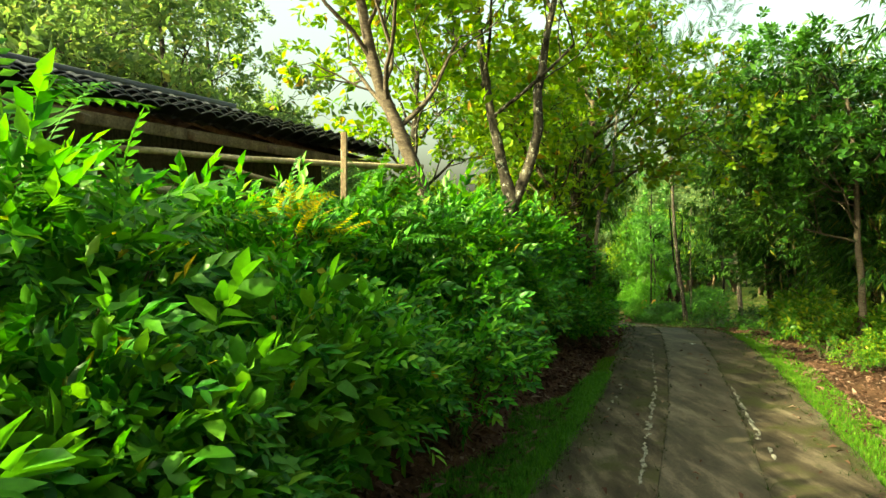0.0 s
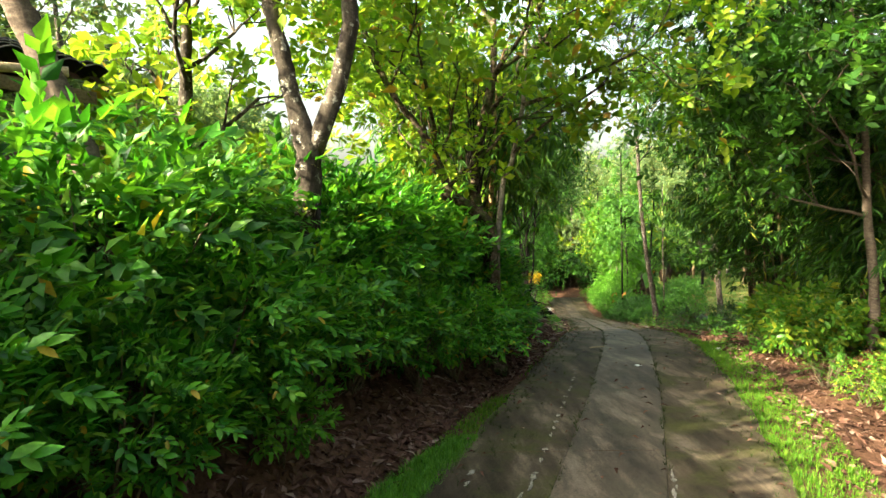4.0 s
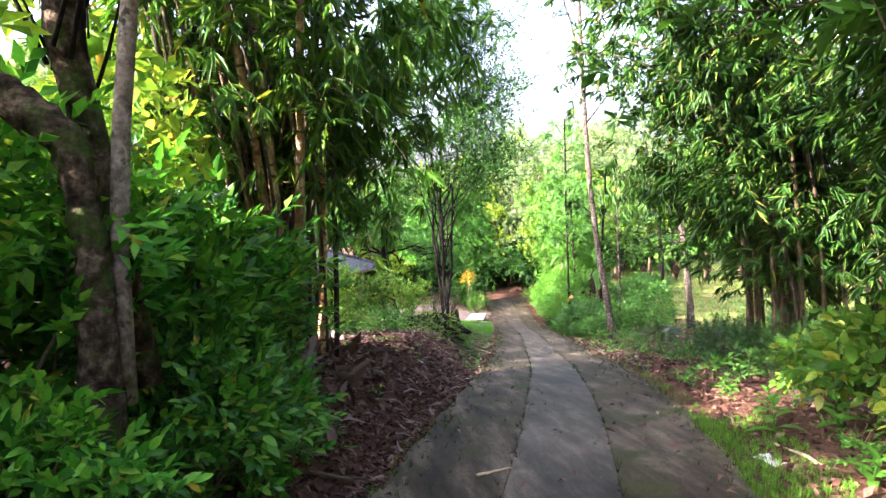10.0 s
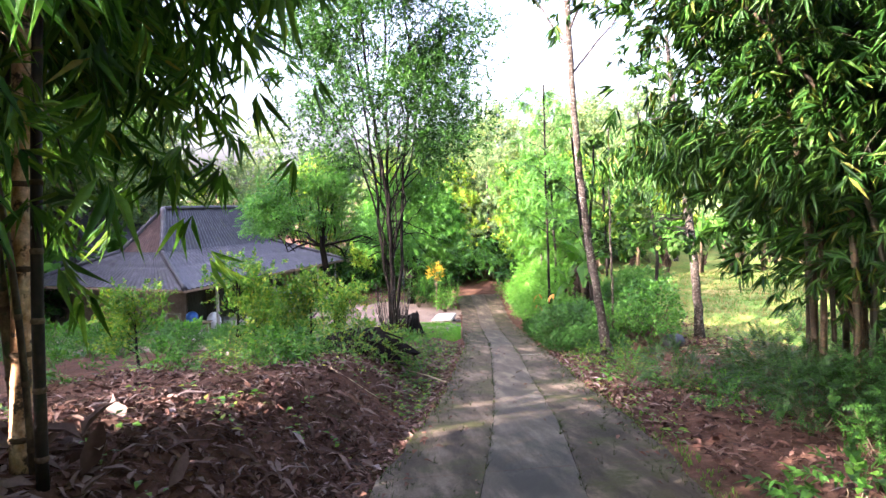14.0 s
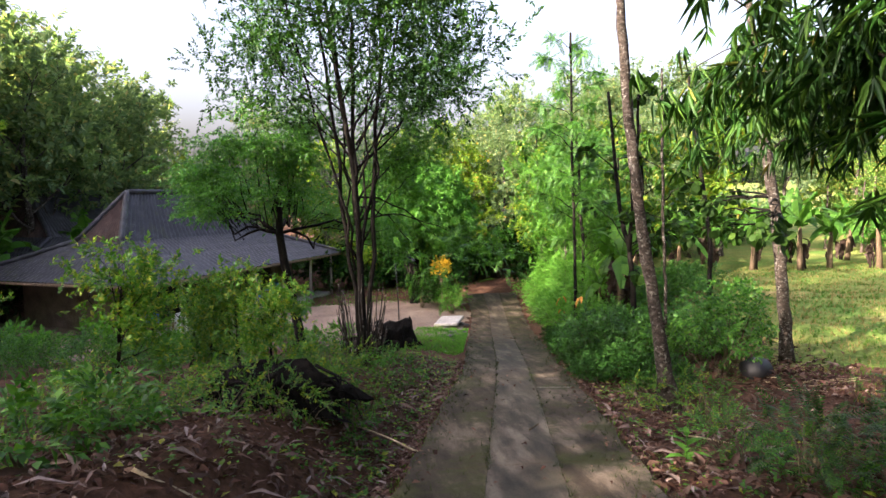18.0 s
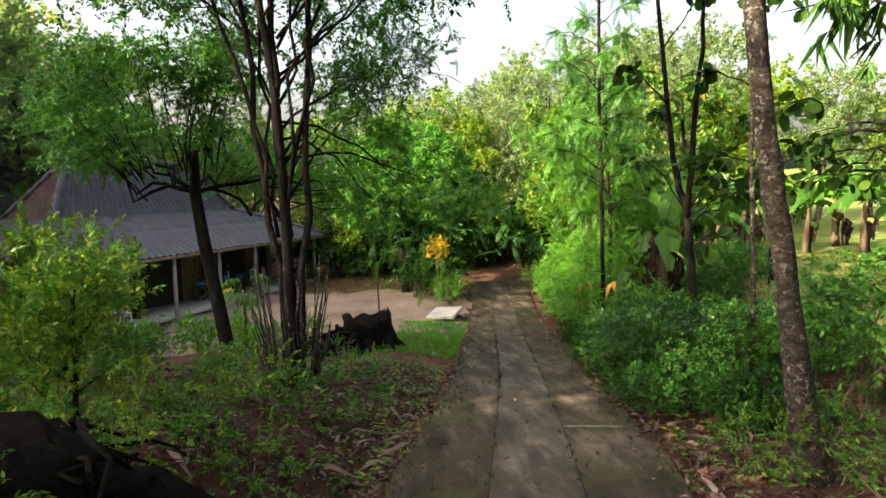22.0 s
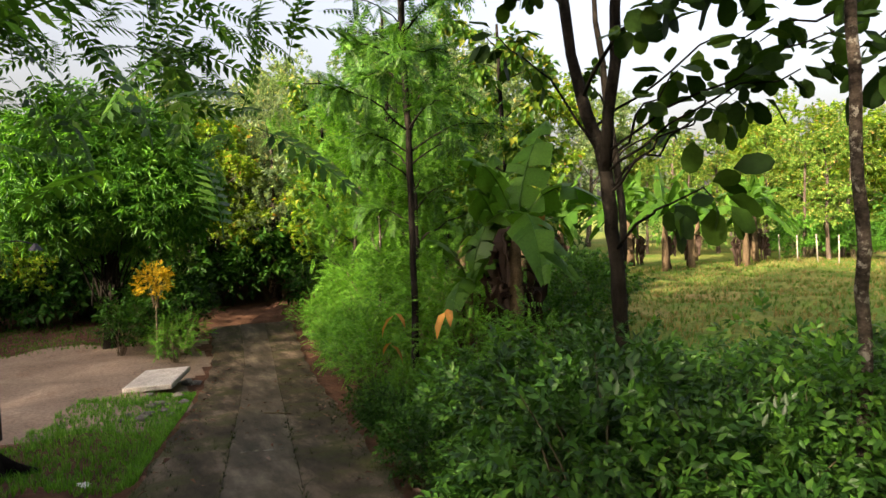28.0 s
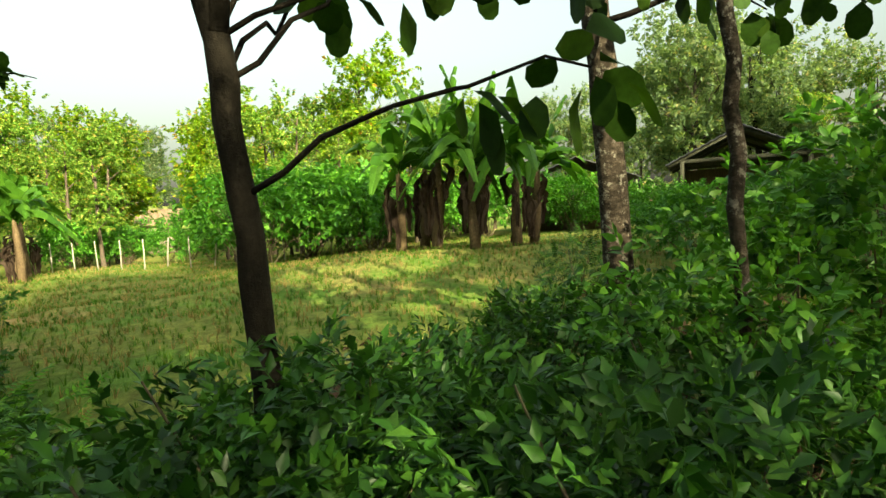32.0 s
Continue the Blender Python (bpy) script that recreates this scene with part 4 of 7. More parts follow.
# ---- bamboo ----
def bamboo(name, label, seed, at, culms, radius, height, arch, sprays, mat=bamboo_leaf, ways=None, low=1.5, thick=(0.03, 0.048), lit=()):
    """A clump: culms that rise, taper and arch outwards, with nodes, side twigs and hanging fans of leaves."""
    rng = np.random.default_rng(seed)
    x0, y0 = at
    ob = thing(name, label, "bamboo", m=pose(x0, y0, ground_z(x0, y0)))
    tips = []
    for k in range(culms):
        a, r = rng.uniform(0, 6.28), radius * math.sqrt(rng.random())
        f = np.array([r * np.cos(a), r * np.sin(a), -0.1])
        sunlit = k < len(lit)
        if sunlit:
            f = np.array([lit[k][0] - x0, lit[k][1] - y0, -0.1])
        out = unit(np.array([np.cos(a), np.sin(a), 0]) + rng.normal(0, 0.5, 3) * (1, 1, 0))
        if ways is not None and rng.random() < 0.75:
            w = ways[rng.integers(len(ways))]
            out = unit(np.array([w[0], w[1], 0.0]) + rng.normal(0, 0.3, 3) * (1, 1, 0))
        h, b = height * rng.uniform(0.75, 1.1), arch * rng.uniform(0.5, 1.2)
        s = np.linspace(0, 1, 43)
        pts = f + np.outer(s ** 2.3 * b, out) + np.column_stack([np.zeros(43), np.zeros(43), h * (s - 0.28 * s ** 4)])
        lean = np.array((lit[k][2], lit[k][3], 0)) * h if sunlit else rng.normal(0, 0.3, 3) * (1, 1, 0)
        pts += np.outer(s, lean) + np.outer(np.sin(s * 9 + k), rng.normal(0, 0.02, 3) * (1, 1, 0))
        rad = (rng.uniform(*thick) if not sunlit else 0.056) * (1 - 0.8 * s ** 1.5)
        # Culms listed in lit are coloured as sunlit, all others as shaded.
        culm = part("culm", tube(pts, rad, 8), lit_culm if sunlit else shaded_culm, ob)
        rings = Geo()
        for q in range(1, 36, 2):
            d = unit(pts[q + 1] - pts[q])
            rings.join(tube([pts[q] - d * 0.016, pts[q] - d * 0.006, pts[q] + d * 0.006, pts[q] + d * 0.016], rad[q] * np.array((1.01, 1.16, 1.14, 1.01)), 8, False))
        tagged(part("node_work", rings, dark_stem, culm), kind="stuff")
        pts, rad = pts[::2], rad[::2]
        for q in range(int(sprays)):
            u = rng.uniform(low / height, 1.0)
            i = min(20, int(u * 21))
            w = unit(rng.normal(0, 1, 3) * (1, 1, 0.35) + out * 0.7)
            e = pts[i] + w * rng.uniform(0.5, 1.5) * (1.15 - 0.4 * u) + (0, 0, -0.25)
            tips.append((pts[i], e))
    twigs, leaves, pos, way = Geo(), Geo(), [], []
    for a, b in tips:
        c = bent(a, b, 0.16, 5)
        twigs.join(tube(c, np.linspace(0.005, 0.002, 5), 3, False))
        for _ in range(13):
            u = rng.uniform(0.15, 1.15)
            pos.append(a + (b - a) * u + rng.normal(0, 0.2, 3) + (0, 0, -0.02))
            way.append(unit((b - a) * (1, 1, 0.3) + rng.normal(0, 0.5, 3)))
    pos, way = np.array(pos), np.array(way)
    half = len(pos) // 2
    strew(leaves, FAN, pos[:half], frames(way[:half], rng.normal(0, 0.4, half)), rng.uniform(0.8, 1.5, half))
    strew(leaves, FAN_B, pos[half:], frames(way[half:], rng.normal(0, 0.4, len(pos) - half)), rng.uniform(0.8, 1.5, len(pos) - half))
    tagged(part("twig_work", twigs, twig_bark, ob), kind="stuff")
    part("foliage", leaves, mat, ob)
    return ob


bank_clump = bamboo("bamboo_clump", "large bamboo clump with sunlit tan culms on the bank", 51, (2.72, 17.0), 50, 0.95, 9.5, 2.4, 5, thick=(0.012, 0.040), lit=[(3.24, 16.45, -0.085, 0.04), (3.32, 16.42, 0.02, 0.03), (3.05, 16.75, -0.02, 0.02), (3.45, 17.3, 0.03, 0.05)], low=2.9, ways=[(0.4, 0.3), (-0.6, 0.8), (-0.3, 1), (-1, 0), (-0.8, -0.6)], mat=lit_bamboo_leaf)
over = bamboo("bamboo_clump", "dark dense bamboo clump with hanging leaf fans", 52, (12.6, 20.8), 44, 1.3, 10.5, 4.2, 15, ways=[(-1, 0.1), (-0.9, -0.6), (-0.3, 1), (0.1, 1), (-0.6, 0.8), (-1, 0.5)], low=2.8)
bamboo("bamboo_clump", "dark dense bamboo clump with hanging leaf fans", 53, (11.0, 14.6), 30, 1.0, 9.5, 3.8, 20, ways=[(-1, 0.1), (-0.9, -0.6), (-0.8, 0.6)], low=2.4)

_r = np.random.default_rng(55)
root = np.array(bank_clump.matrix_basis.translation)
part("twig", tube(bent((0.6, -0.3, 3.0), np.array((4.5, 15.5, 1.35)) - root, 0.3, 9), np.linspace(0.008, 0.003, 9), 5), twig_bark, bank_clump)
spray = _r.normal(0, 1, (7, 3)) * (0.12, 0.12, 0.07) + (4.5, 15.5, 1.3) - root
part("foliage", strew(Geo(), FAN_B, spray, frames(_r.normal(0, 0.4, (7, 3)) + (0.5, -0.3, -0.6), _r.normal(0, 0.4, 7)), _r.uniform(0.8, 1.2, 7)), lime_leaf, bank_clump)
_r = np.random.default_rng(54)
arches = ((over, (10.2, 24.7, 1.2), 2.4), (over, (11.3, 25.4, 1.2), 2.6), (over, (10.9, 23.9, 1.3), 2.2), (over, (12.4, 25.6, 1.1), 2.6), (over, (9.7, 22.8, 1.9), 1.8), (over, (12.6, 24.6, 1.7), 2.6), (over, (13.4, 25.4, 1.9), 2.6), (over, (11.9, 25.0, 2.3), 2.4), (over, (13.0, 24.2, 1.3), 2.6), (over, (10.1, 24.6, 1.7), 2.2), (over, (11.5, 26.9, 1.0), 2.4), (over, (11.2, 26.5, 1.5), 2.6),
          (bank_clump, (4.6, 17.7, 1.9), 2.4), (bank_clump, (4.1, 18.7, 2.1), 2.6), (bank_clump, (4.9, 18.4, 2.5), 2.6), (bank_clump, (3.5, 18.9, 1.7), 2.6), (bank_clump, (5.2, 17.2, 2.9), 2.2), (bank_clump, (3.9, 16.2, 2.3), 2.4), (bank_clump, (3.0, 18.0, 1.9), 2.6), (bank_clump, (3.7, 20.9, 1.9), 2.6), (bank_clump, (3.1, 21.9, 2.0), 2.8), (bank_clump, (4.3, 20.4, 2.5), 2.6), (bank_clump, (2.7, 20.6, 1.8), 2.6), (bank_clump, (3.9, 19.4, 2.2), 2.6), (bank_clump, (2.3, 22.4, 2.3), 2.8), (bank_clump, (3.3, 18.5, 0.75), 2.6), (bank_clump, (3.9, 19.1, 1.0), 2.6), (bank_clump, (2.9, 19.4, 0.9), 2.6), (bank_clump, (4.3, 18.8, 1.5), 2.6))
for clump, end, lift in arches:
    root = np.array(clump.matrix_basis.translation)
    line = bent((0, 0.2, 0), np.array(end) - root, lift * 0.7, 14)
    part("culm", tube(line, np.linspace(0.024, 0.006, 14), 6), shaded_culm, clump)
    n = 52 if clump is bank_clump else 75
    at = line[_r.integers(7, 14, n)] + _r.normal(0, 0.28, (n, 3)) + (0, 0, -0.1)
    part("foliage", strew(Geo(), FAN_B, at, frames(_r.normal(0, 0.8, (n, 3)) + (-0.3, 0.3, -0.7), _r.normal(0, 0.4, n)), _r.uniform(0.9, 1.6, n)), lit_bamboo_leaf if clump is bank_clump else bamboo_leaf, clump)

# ---- trees along the lane ----
def slim(name, label, trunk, radii, seed, mat, shape, bark, limbs=6, size=1.0, limb_length=1.6, limb_from=0.6, **kw):
    return tree(name, label, "tree", line_tree(trunk), radii, limbs, shape, mat, bark, size, seed, 3, 0.25, 2, limb_length, limb_from, **kw)


# Crown enlarged, mostly out of view, to shade the lane below.
slim("roadside_tree", "slim leaning tree with pale ringed trunk by the lane", [(10.47, 25.8), (10.27, 25.8, -1.6), (9.97, 25.8, 0.0), (9.74, 25.8, 2.0), (9.6, 25.8, 4.0), (9.45, 25.8, 7.0), (9.4, 25.8, 9.0)],
     [0.125, 0.088, 0.074, 0.068, 0.062, 0.055, 0.035], 61, small_leaf, FEATHER, ringed_bark, 13, 1.2, 2.6, 0.6)
# dark tree of several stems on the left bank
multi = tree("multi_stem_tree", "dark tree with several tall bare stems and small leaves", "tree", line_tree([(6.05, 28.5), (6.05, 28.5, -1.2), (6.0, 28.45, 0.6), (5.8, 28.4, 2.0), (5.55, 28.4, 3.8), (5.4, 28.3, 6.0)]), [0.10, 0.056, 0.048, 0.040, 0.032, 0.024],
             12, SMALL, small_leaf, dark_bark, 1.5, 63, 9, 0.42, 2, 1.5, 0.5, limb_radius=0.4)
_r = np.random.default_rng(64)
for a, b, r0 in (((6.05, 28.5, -2.5), (5.45, 28.5, 3.6), 0.055), ((6.15, 28.5, -2.6), (6.55, 28.6, 4.0), 0.06), ((6.0, 28.5, -0.2), (6.0, 28.3, 5.2), 0.05), ((6.1, 28.5, -0.4), (6.95, 28.4, 3.8), 0.035), ((6.0, 28.5, -0.8), (5.0, 28.2, 3.2), 0.035), ((6.1, 28.5, -1.0), (6.3, 28.3, 2.6), 0.03), ((5.95, 28.5, -1.0), (5.7, 28.7, 3.0), 0.03)):
    part("stem", tube(bent(a, b, 0.0, 12, 0.035, _r), np.linspace(r0 * 0.82, r0 * 0.42, 12), 7), dark_bark, multi)
    _ls, _ts = branch_lines(_r, b, (b[0] - a[0], 0.1, 3), 2.0, r0 * 0.5, 2, (3, 4), 0.7, 0.3)
    tagged(part("twig_work", wood_of(_ls, 4), dark_bark, multi), kind="stuff")
    part("crown", crown_on(_ts, SMALL, 1.45, _r, 6, 0.42), small_leaf, multi)
shoots = Geo()
for k in range(44):
    a = _r.uniform(0, 6.28)
    shoots.join(tube(bent((6.05 + 0.2 * np.cos(a), 28.5 + 0.2 * np.sin(a), -2.9), (6.05 + 0.45 * np.cos(a), 28.5 + 0.45 * np.sin(a), -2.9 + _r.uniform(0.8, 2.0)), 0, 5, 0.02, _r), np.linspace(0.014, 0.005, 5), 4))
tagged(part("shoot_growth", shoots, grey_bark, multi), kind="stuff")
dome = thing("umbrella_tree", "spreading round-crowned tree with crooked dark branches", "tree")
_r = np.random.default_rng(65)
_g0 = ground_z(4.7, 31.0)
part("trunk", tube([(4.7, 31.0, _g0 - 0.1), (4.62, 31.05, _g0 + 0.35), (4.45, 31.1, -1.9), (4.3, 31.2, -1.2), (4.2, 31.25, -0.5), (4.2, 31.3, 0.2)], [0.15, 0.11, 0.1, 0.095, 0.085, 0.06], 10), dark_bark, dome)
_fork = np.array((4.2, 31.25, -0.45))
_pos, _way, _twigs = [], [], Geo()
for k in range(230):
    a, u = k * 2.4 + _r.normal(0, 0.2), (((k * 0.618) % 1) * 0.97 + 0.03) ** 0.5
    lump = 1 + 0.1 * math.sin(3 * a + 1) + _r.normal(0, 0.06)
    fill = 1.0 if k < 150 else _r.uniform(0.35, 0.9)
    tip = np.array((4.15, 31.25, -0.45)) + (2.3 * u * lump * math.cos(a), 2.2 * u * lump * math.sin(a), 2.2 * fill * max(0.0, 1 - u * u) ** 0.6 * lump + _r.normal(0, 0.12) - (0.55 * u ** 3 if k % 3 else 0.0))
    knee = _fork + (tip - _fork) * (0.6, 0.6, 0.25) + _r.normal(0, 0.16, 3)
    line = np.concatenate([bent(_fork, knee, 0.16, 5, 0.05, _r), bent(knee, tip, 0.05, 5, 0.03, _r)[1:]])
    if k % 29 == 0:
        part("limb", tube(line, np.linspace(0.036, 0.008, 9), 6), dark_bark, dome)
    elif k % 4 == 0:
        _twigs.join(tube(line[4:], np.linspace(0.014, 0.004, 5), 4, False))
    n = 14
    _pos.append(tip + _r.normal(0, 1, (n, 3)) * (0.26, 0.26, 0.09))
    _way.append(_r.normal(0, 1, (n, 3)) * (1, 1, 0.25) + (0.5 * math.cos(a), 0.5 * math.sin(a), -0.15))
_pos, _way = np.concatenate(_pos), np.concatenate(_way)
tagged(part("twig_work", _twigs, dark_bark, dome), kind="stuff")
part("crown", strew(Geo(), SMALL, _pos, frames(_way, _r.normal(0, 0.3, len(_pos))), _r.uniform(0.9, 1.5, len(_pos))), mango_leaf, dome)
_r = np.random.default_rng(166)
_ls, _ts = [], []
for k in range(14):
    a, z = k * 2.4, 0.9 + 0.27 * k
    branch_lines(_r, (6.0 + 0.12 * np.cos(a), 28.45 + 0.12 * np.sin(a), z), (np.cos(a), np.sin(a), 0.5), 1.3, 0.02, 1, (3, 4), 0.8, 0.2, lines=_ls, tips=_ts)
tagged(part("twig_work", wood_of(_ls, 5), dark_bark, multi), kind="stuff")
part("crown", crown_on(_ts, SMALL, 1.3, _r, 4, 0.3), small_leaf, multi)
# low bough of the multi-stemmed tree, with feathery leaves
_r = np.random.default_rng(67)
for a, b in (((6.0, 28.45, 0.3), (7.45, 29.3, -0.45)), ((6.0, 28.45, 0.1), (7.0, 29.6, -0.6)), ((6.0, 28.4, -0.1), (7.75, 29.7, -0.4)), ((6.05, 28.5, -0.6), (7.1, 29.9, 0.75)), ((6.05, 28.5, -0.2), (5.6, 30.0, 1.0)), ((6.05, 28.5, -0.4), (6.4, 29.6, 0.2))):
    line = bent(a, b, 0.2, 8, 0.03, _r)
    part("limb", tube(line, np.linspace(0.018, 0.007, 8), 6), dark_bark, multi)
    _ls, _ts = branch_lines(_r, line[-1], np.array(b) - np.array(a), 1.1, 0.015, 1, (4, 5), 0.9, 0.0)
    _ts += [(p, unit(np.array(b) - np.array(a))) for p in line[4:]]
    part("crown", crown_on(_ts, FEATHER, 0.7, _r, 5, 0.26, 0.05), canopy_leaf, multi)
_ls, _ts = [], []
for e, z0 in (((6.6, 30.2, 0.5), 0.2), ((7.0, 30.6, 1.2), 0.6), ((6.4, 29.8, 1.6), 0.9), ((7.0, 30.2, 2.2), 1.1), ((7.2, 28.6, 2.9), 1.5), ((7.3, 29.9, 2.9), 1.6), ((6.3, 30.8, 0.9), 0.3), ((5.2, 28.9, 1.6), 0.8), ((4.9, 28.2, 2.3), 1.2), ((7.6, 29.8, 2.3), 1.2)):
    line = bent((6.03, 28.47, z0 - 0.4), e, 0.15, 8, 0.03, _r)
    part("limb", tube(line, np.linspace(0.02, 0.007, 8), 6), dark_bark, multi)
    branch_lines(_r, line[-1], np.array(e) - line[0], 0.7, 0.01, 1, (4, 5), 1.0, 0.05, lines=_ls, tips=_ts)
    _ts += [(p, unit(np.array(e) - line[0])) for p in line[4:]]
tagged(part("twig_work", wood_of(_ls, 4), dark_bark, multi), kind="stuff")
part("crown", crown_on(_ts, SMALL, 1.2, _r, 9, 0.34, 0.05), canopy_leaf, multi)
mango = shrub("mango_tree", "round mango tree with bright drooping leaves", "tree", LANCE, mango_leaf, 66, 2.2, 4.8, 4200, 1.3, 8, group="", shell=0.88, bark=dark_bark, up=0.1, low=0.0)
mango.matrix_basis = pose(7.75, 45.2, -3.25)
part("trunk", tube([(0, 0, -1.3), (0.05, 0, -0.3), (0.1, 0, 1.6)], [0.24, 0.19, 0.14], 10), dark_bark, mango)
# pale-stemmed tree with round clusters on the lane's right
tree("pale_stem_tree", "pale-stemmed tree whose leafy boughs reach over the lane", "tree", line_tree([(9.3, 13.4), (9.25, 13.35, 0.2), (9.05, 13.3, 1.4), (8.9, 13.2, 2.8), (8.5, 13.0, 4.4)]), [0.09, 0.075, 0.06, 0.05, 0.03],
     8, OBOVATE, canopy_leaf, pale_bark, 1.1, 68, 2, 0.25, 2, 1.7, 0.45, limb_ways=[(-1, 0.0, 0.35), (-0.8, -0.7, 0.4), (-0.9, 0.5, 0.3), (-1, -0.3, 0.15), (0.5, -0.5, 0.6), (0.3, 0.8, 0.6)])
for at, h, seed in (((12.2, 9.2), 1.0, 69), ((13.4, 12.2), 1.1, 70), ((15.8, 16.4), 1.1, 167)):
    x, y = at
    g0 = ground_z(x, y)
    tree("dark_tree", "tall dark broadleaf tree beside the lane", "tree", [(x, y, g0 - 0.1), (x, y, g0 + 2.0 * h), (x - 0.2, y, g0 + 4.5 * h), (x - 0.3, y, g0 + 7.5 * h)], [0.2, 0.16, 0.12, 0.06], 13, COARSE_FINE, dark_leaf, dark_bark, 0.8, seed, 2, 0.45, 2, 2.1, 0.18)
# ---- small shrubs, saplings and weeds ----
lime = [shrub("lime_shrub", "lime green feathery shrub spilling over the lane", "shrub", FEATHER_FINE, lime_leaf, 71, 0.8, 1.7, 400, 1.15, group="lime green hedge"),
        shrub("lime_shrub", "lime green feathery shrub spilling over the lane", "shrub", FEATHER_FINE, lime_leaf, 72, 0.75, 2.0, 400, 1.15, group="lime green hedge")]
sp = [[], []]
k = 0
for y in np.arange(32.0, 45.5, 0.8):
    for back, s in ((0.75, 0.8), (1.6, 1.1)):
        s *= 0.55 + 0.45 * float(step(y, 33.5, 36.5))
        sp[k % 2].append((float(edge_r(y)) + back + rng0.normal(0, 0.1), y + rng0.normal(0, 0.12), s * rng0.uniform(0.85, 1.15)))
        k += 1
for ob, s, sd in zip(lime, sp, (8, 9)):
    place(ob, s, sd)
lime_tree = tree("lime_sapling", "tall feathery lime green sapling behind the hedge", "tree", [(0, 0, -0.1), (0.05, 0, 1.5), (0, 0.1, 3.2), (0, 0, 4.4)], [0.05, 0.04, 0.03, 0.015], 9, FEATHER, lime_leaf, grey_bark, 1.2, 73, 3, 0.2, 1, 1.0, 0.3, group="lime saplings")
place(lime_tree, [(12.3, 37.2, 0.8), (12.9, 39.5, 1.0), (13.4, 42.5, 1.2), (13.0, 37.8, 0.8), (14.0, 45.5, 1.2)], 10)

dark_shrubs = [shrub("dark_shrub", "deep green bushy shrub beside the lane", "shrub", WEEDY, shade_leaf, 74, 0.75, 1.1, 520, 0.64, group="dark green shrubs"),
               shrub("dark_shrub", "deep green bushy shrub beside the lane", "shrub", WEEDY, canopy_leaf, 75, 0.75, 1.0, 480, 0.62, group="dark green shrubs")]
a_spots = [(10.6, 27.0, 0.85), (10.9, 27.7, 0.7), (10.7, 28.2, 0.85), (11.25, 29.0, 0.66), (12.6, 29.2, 0.66), (10.75, 29.4, 0.8), (12.2, 30.0, 0.66), (11.1, 30.6, 0.8), (11.65, 30.45, 0.8), (11.3, 31.8, 0.66), (12.4, 31.6, 0.5)]
b_spots = [(10.9, 26.9, 0.8), (13.2, 29.2, 0.6), (11.7, 29.6, 0.66), (10.9, 30.1, 0.6), (12.6, 30.9, 0.6)]
place(dark_shrubs[0], [(x, y, 1.22 * c) for x, y, c in a_spots if y > 28.4], 11)
place(dark_shrubs[1], [(x, y, 1.2 * c) for x, y, c in b_spots if y > 28.4] + [(12.9, 32.8, 0.85), (13.8, 33.7, 0.9), (14.8, 34.5, 1.0), (13.2, 34.4, 0.9), (14.2, 35.6, 1.0), (15.6, 36.1, 1.0), (16.8, 36.9, 1.0)], 12)
edge_spots = [(float(edge_r(y)) + 0.42 + 0.12 * math.sin(7 * y), y, 0.5 + 0.1 * math.sin(5 * y)) for y in np.arange(27.6, 35.5, 0.62)]
# Shrubs nearest the lane take dark_leaf; their shade is put into the leaf colour.
place(shrub("verge_shrub", "low green shrub spilling over the lane's edge", "shrub", WEEDY, dark_leaf, 87, 0.7, 0.95, 300, 0.72, group="verge shrubs"), edge_spots + [(x, y, 0.8 * c) for x, y, c in a_spots + b_spots if y <= 28.4], 35)
sunny = [shrub("roadside_bush", "yellow-green leafy bush at the roadside", "shrub", OVATE_B, bush_leaf, 76, 0.6, 1.05, 190, 1.0, group="roadside bushes")]
place(sunny[0], [(8.2, 13.2, 0.9), (8.7, 14.4, 1.1), (9.6, 13.6, 1.1), (8.9, 15.6, 0.8), (9.3, 12.0, 0.9), (8.1, 11.0, 0.6), (9.9, 15.0, 1.0)], 13)

weeds = [shrub("weed", "low green leafy weed on the ground", "weed", WEEDY, canopy_leaf, 77, 0.28, 0.35, 34, 0.6, 4, group="roadside weeds"),
         shrub("weed", "low feathery green weed on the ground", "weed", FEATHER_FINE, pinnate_leaf, 78, 0.3, 0.4, 46, 0.55, 4, group="roadside weeds"),
         shrub("weed", "low green weed with small leaves", "weed", SMALL, bush_leaf, 79, 0.35, 0.4, 60, 0.7, 4, group="roadside weeds")]
ws = [[], [], []]
for k in range(90):
    if k % 2:
        y = rng0.uniform(6, 27)
        x = float(edge_r(y)) + 0.7 + abs(rng0.normal(0, 1.6))
    else:
        y = rng0.uniform(21, 33)
        x = float(edge_l(y)) - 0.7 - abs(rng0.normal(0, 2.2))
    ws[k % 3].append((x, y, rng0.uniform(0.6, 1.4)))
for k in range(26):
    ws[k % 3].append((float(edge_l(24 + 0.3 * k)) - 0.7 - 2.4 * ((k * 0.618) % 1), 24 + 0.3 * k, 0.5 + 0.5 * ((k * 0.37) % 1)))
for ob, s, sd in zip(weeds, ws, (14, 15, 16)):
    place(ob, s, sd, 8)
sapling = tree("sapling", "young sapling with small green leaves on the bank", "sapling", [(0, 0, -0.1), (0.03, 0.02, 0.5), (0, 0.04, 1.0), (0.02, 0, 1.5)], [0.035, 0.03, 0.022, 0.01], 10, WEEDY, bush_leaf, dark_bark, 0.72, 80, 4, 0.2, 1, 0.6, 0.25, group="bank saplings")
place(sapling, [(4.2, 27.3, 0.85), (4.9, 26.0, 0.68), (2.2, 31.2, 0.9), (2.7, 26.4, 0.95), (1.2, 25.4, 0.75), (3.4, 28.6, 0.6)], 17)
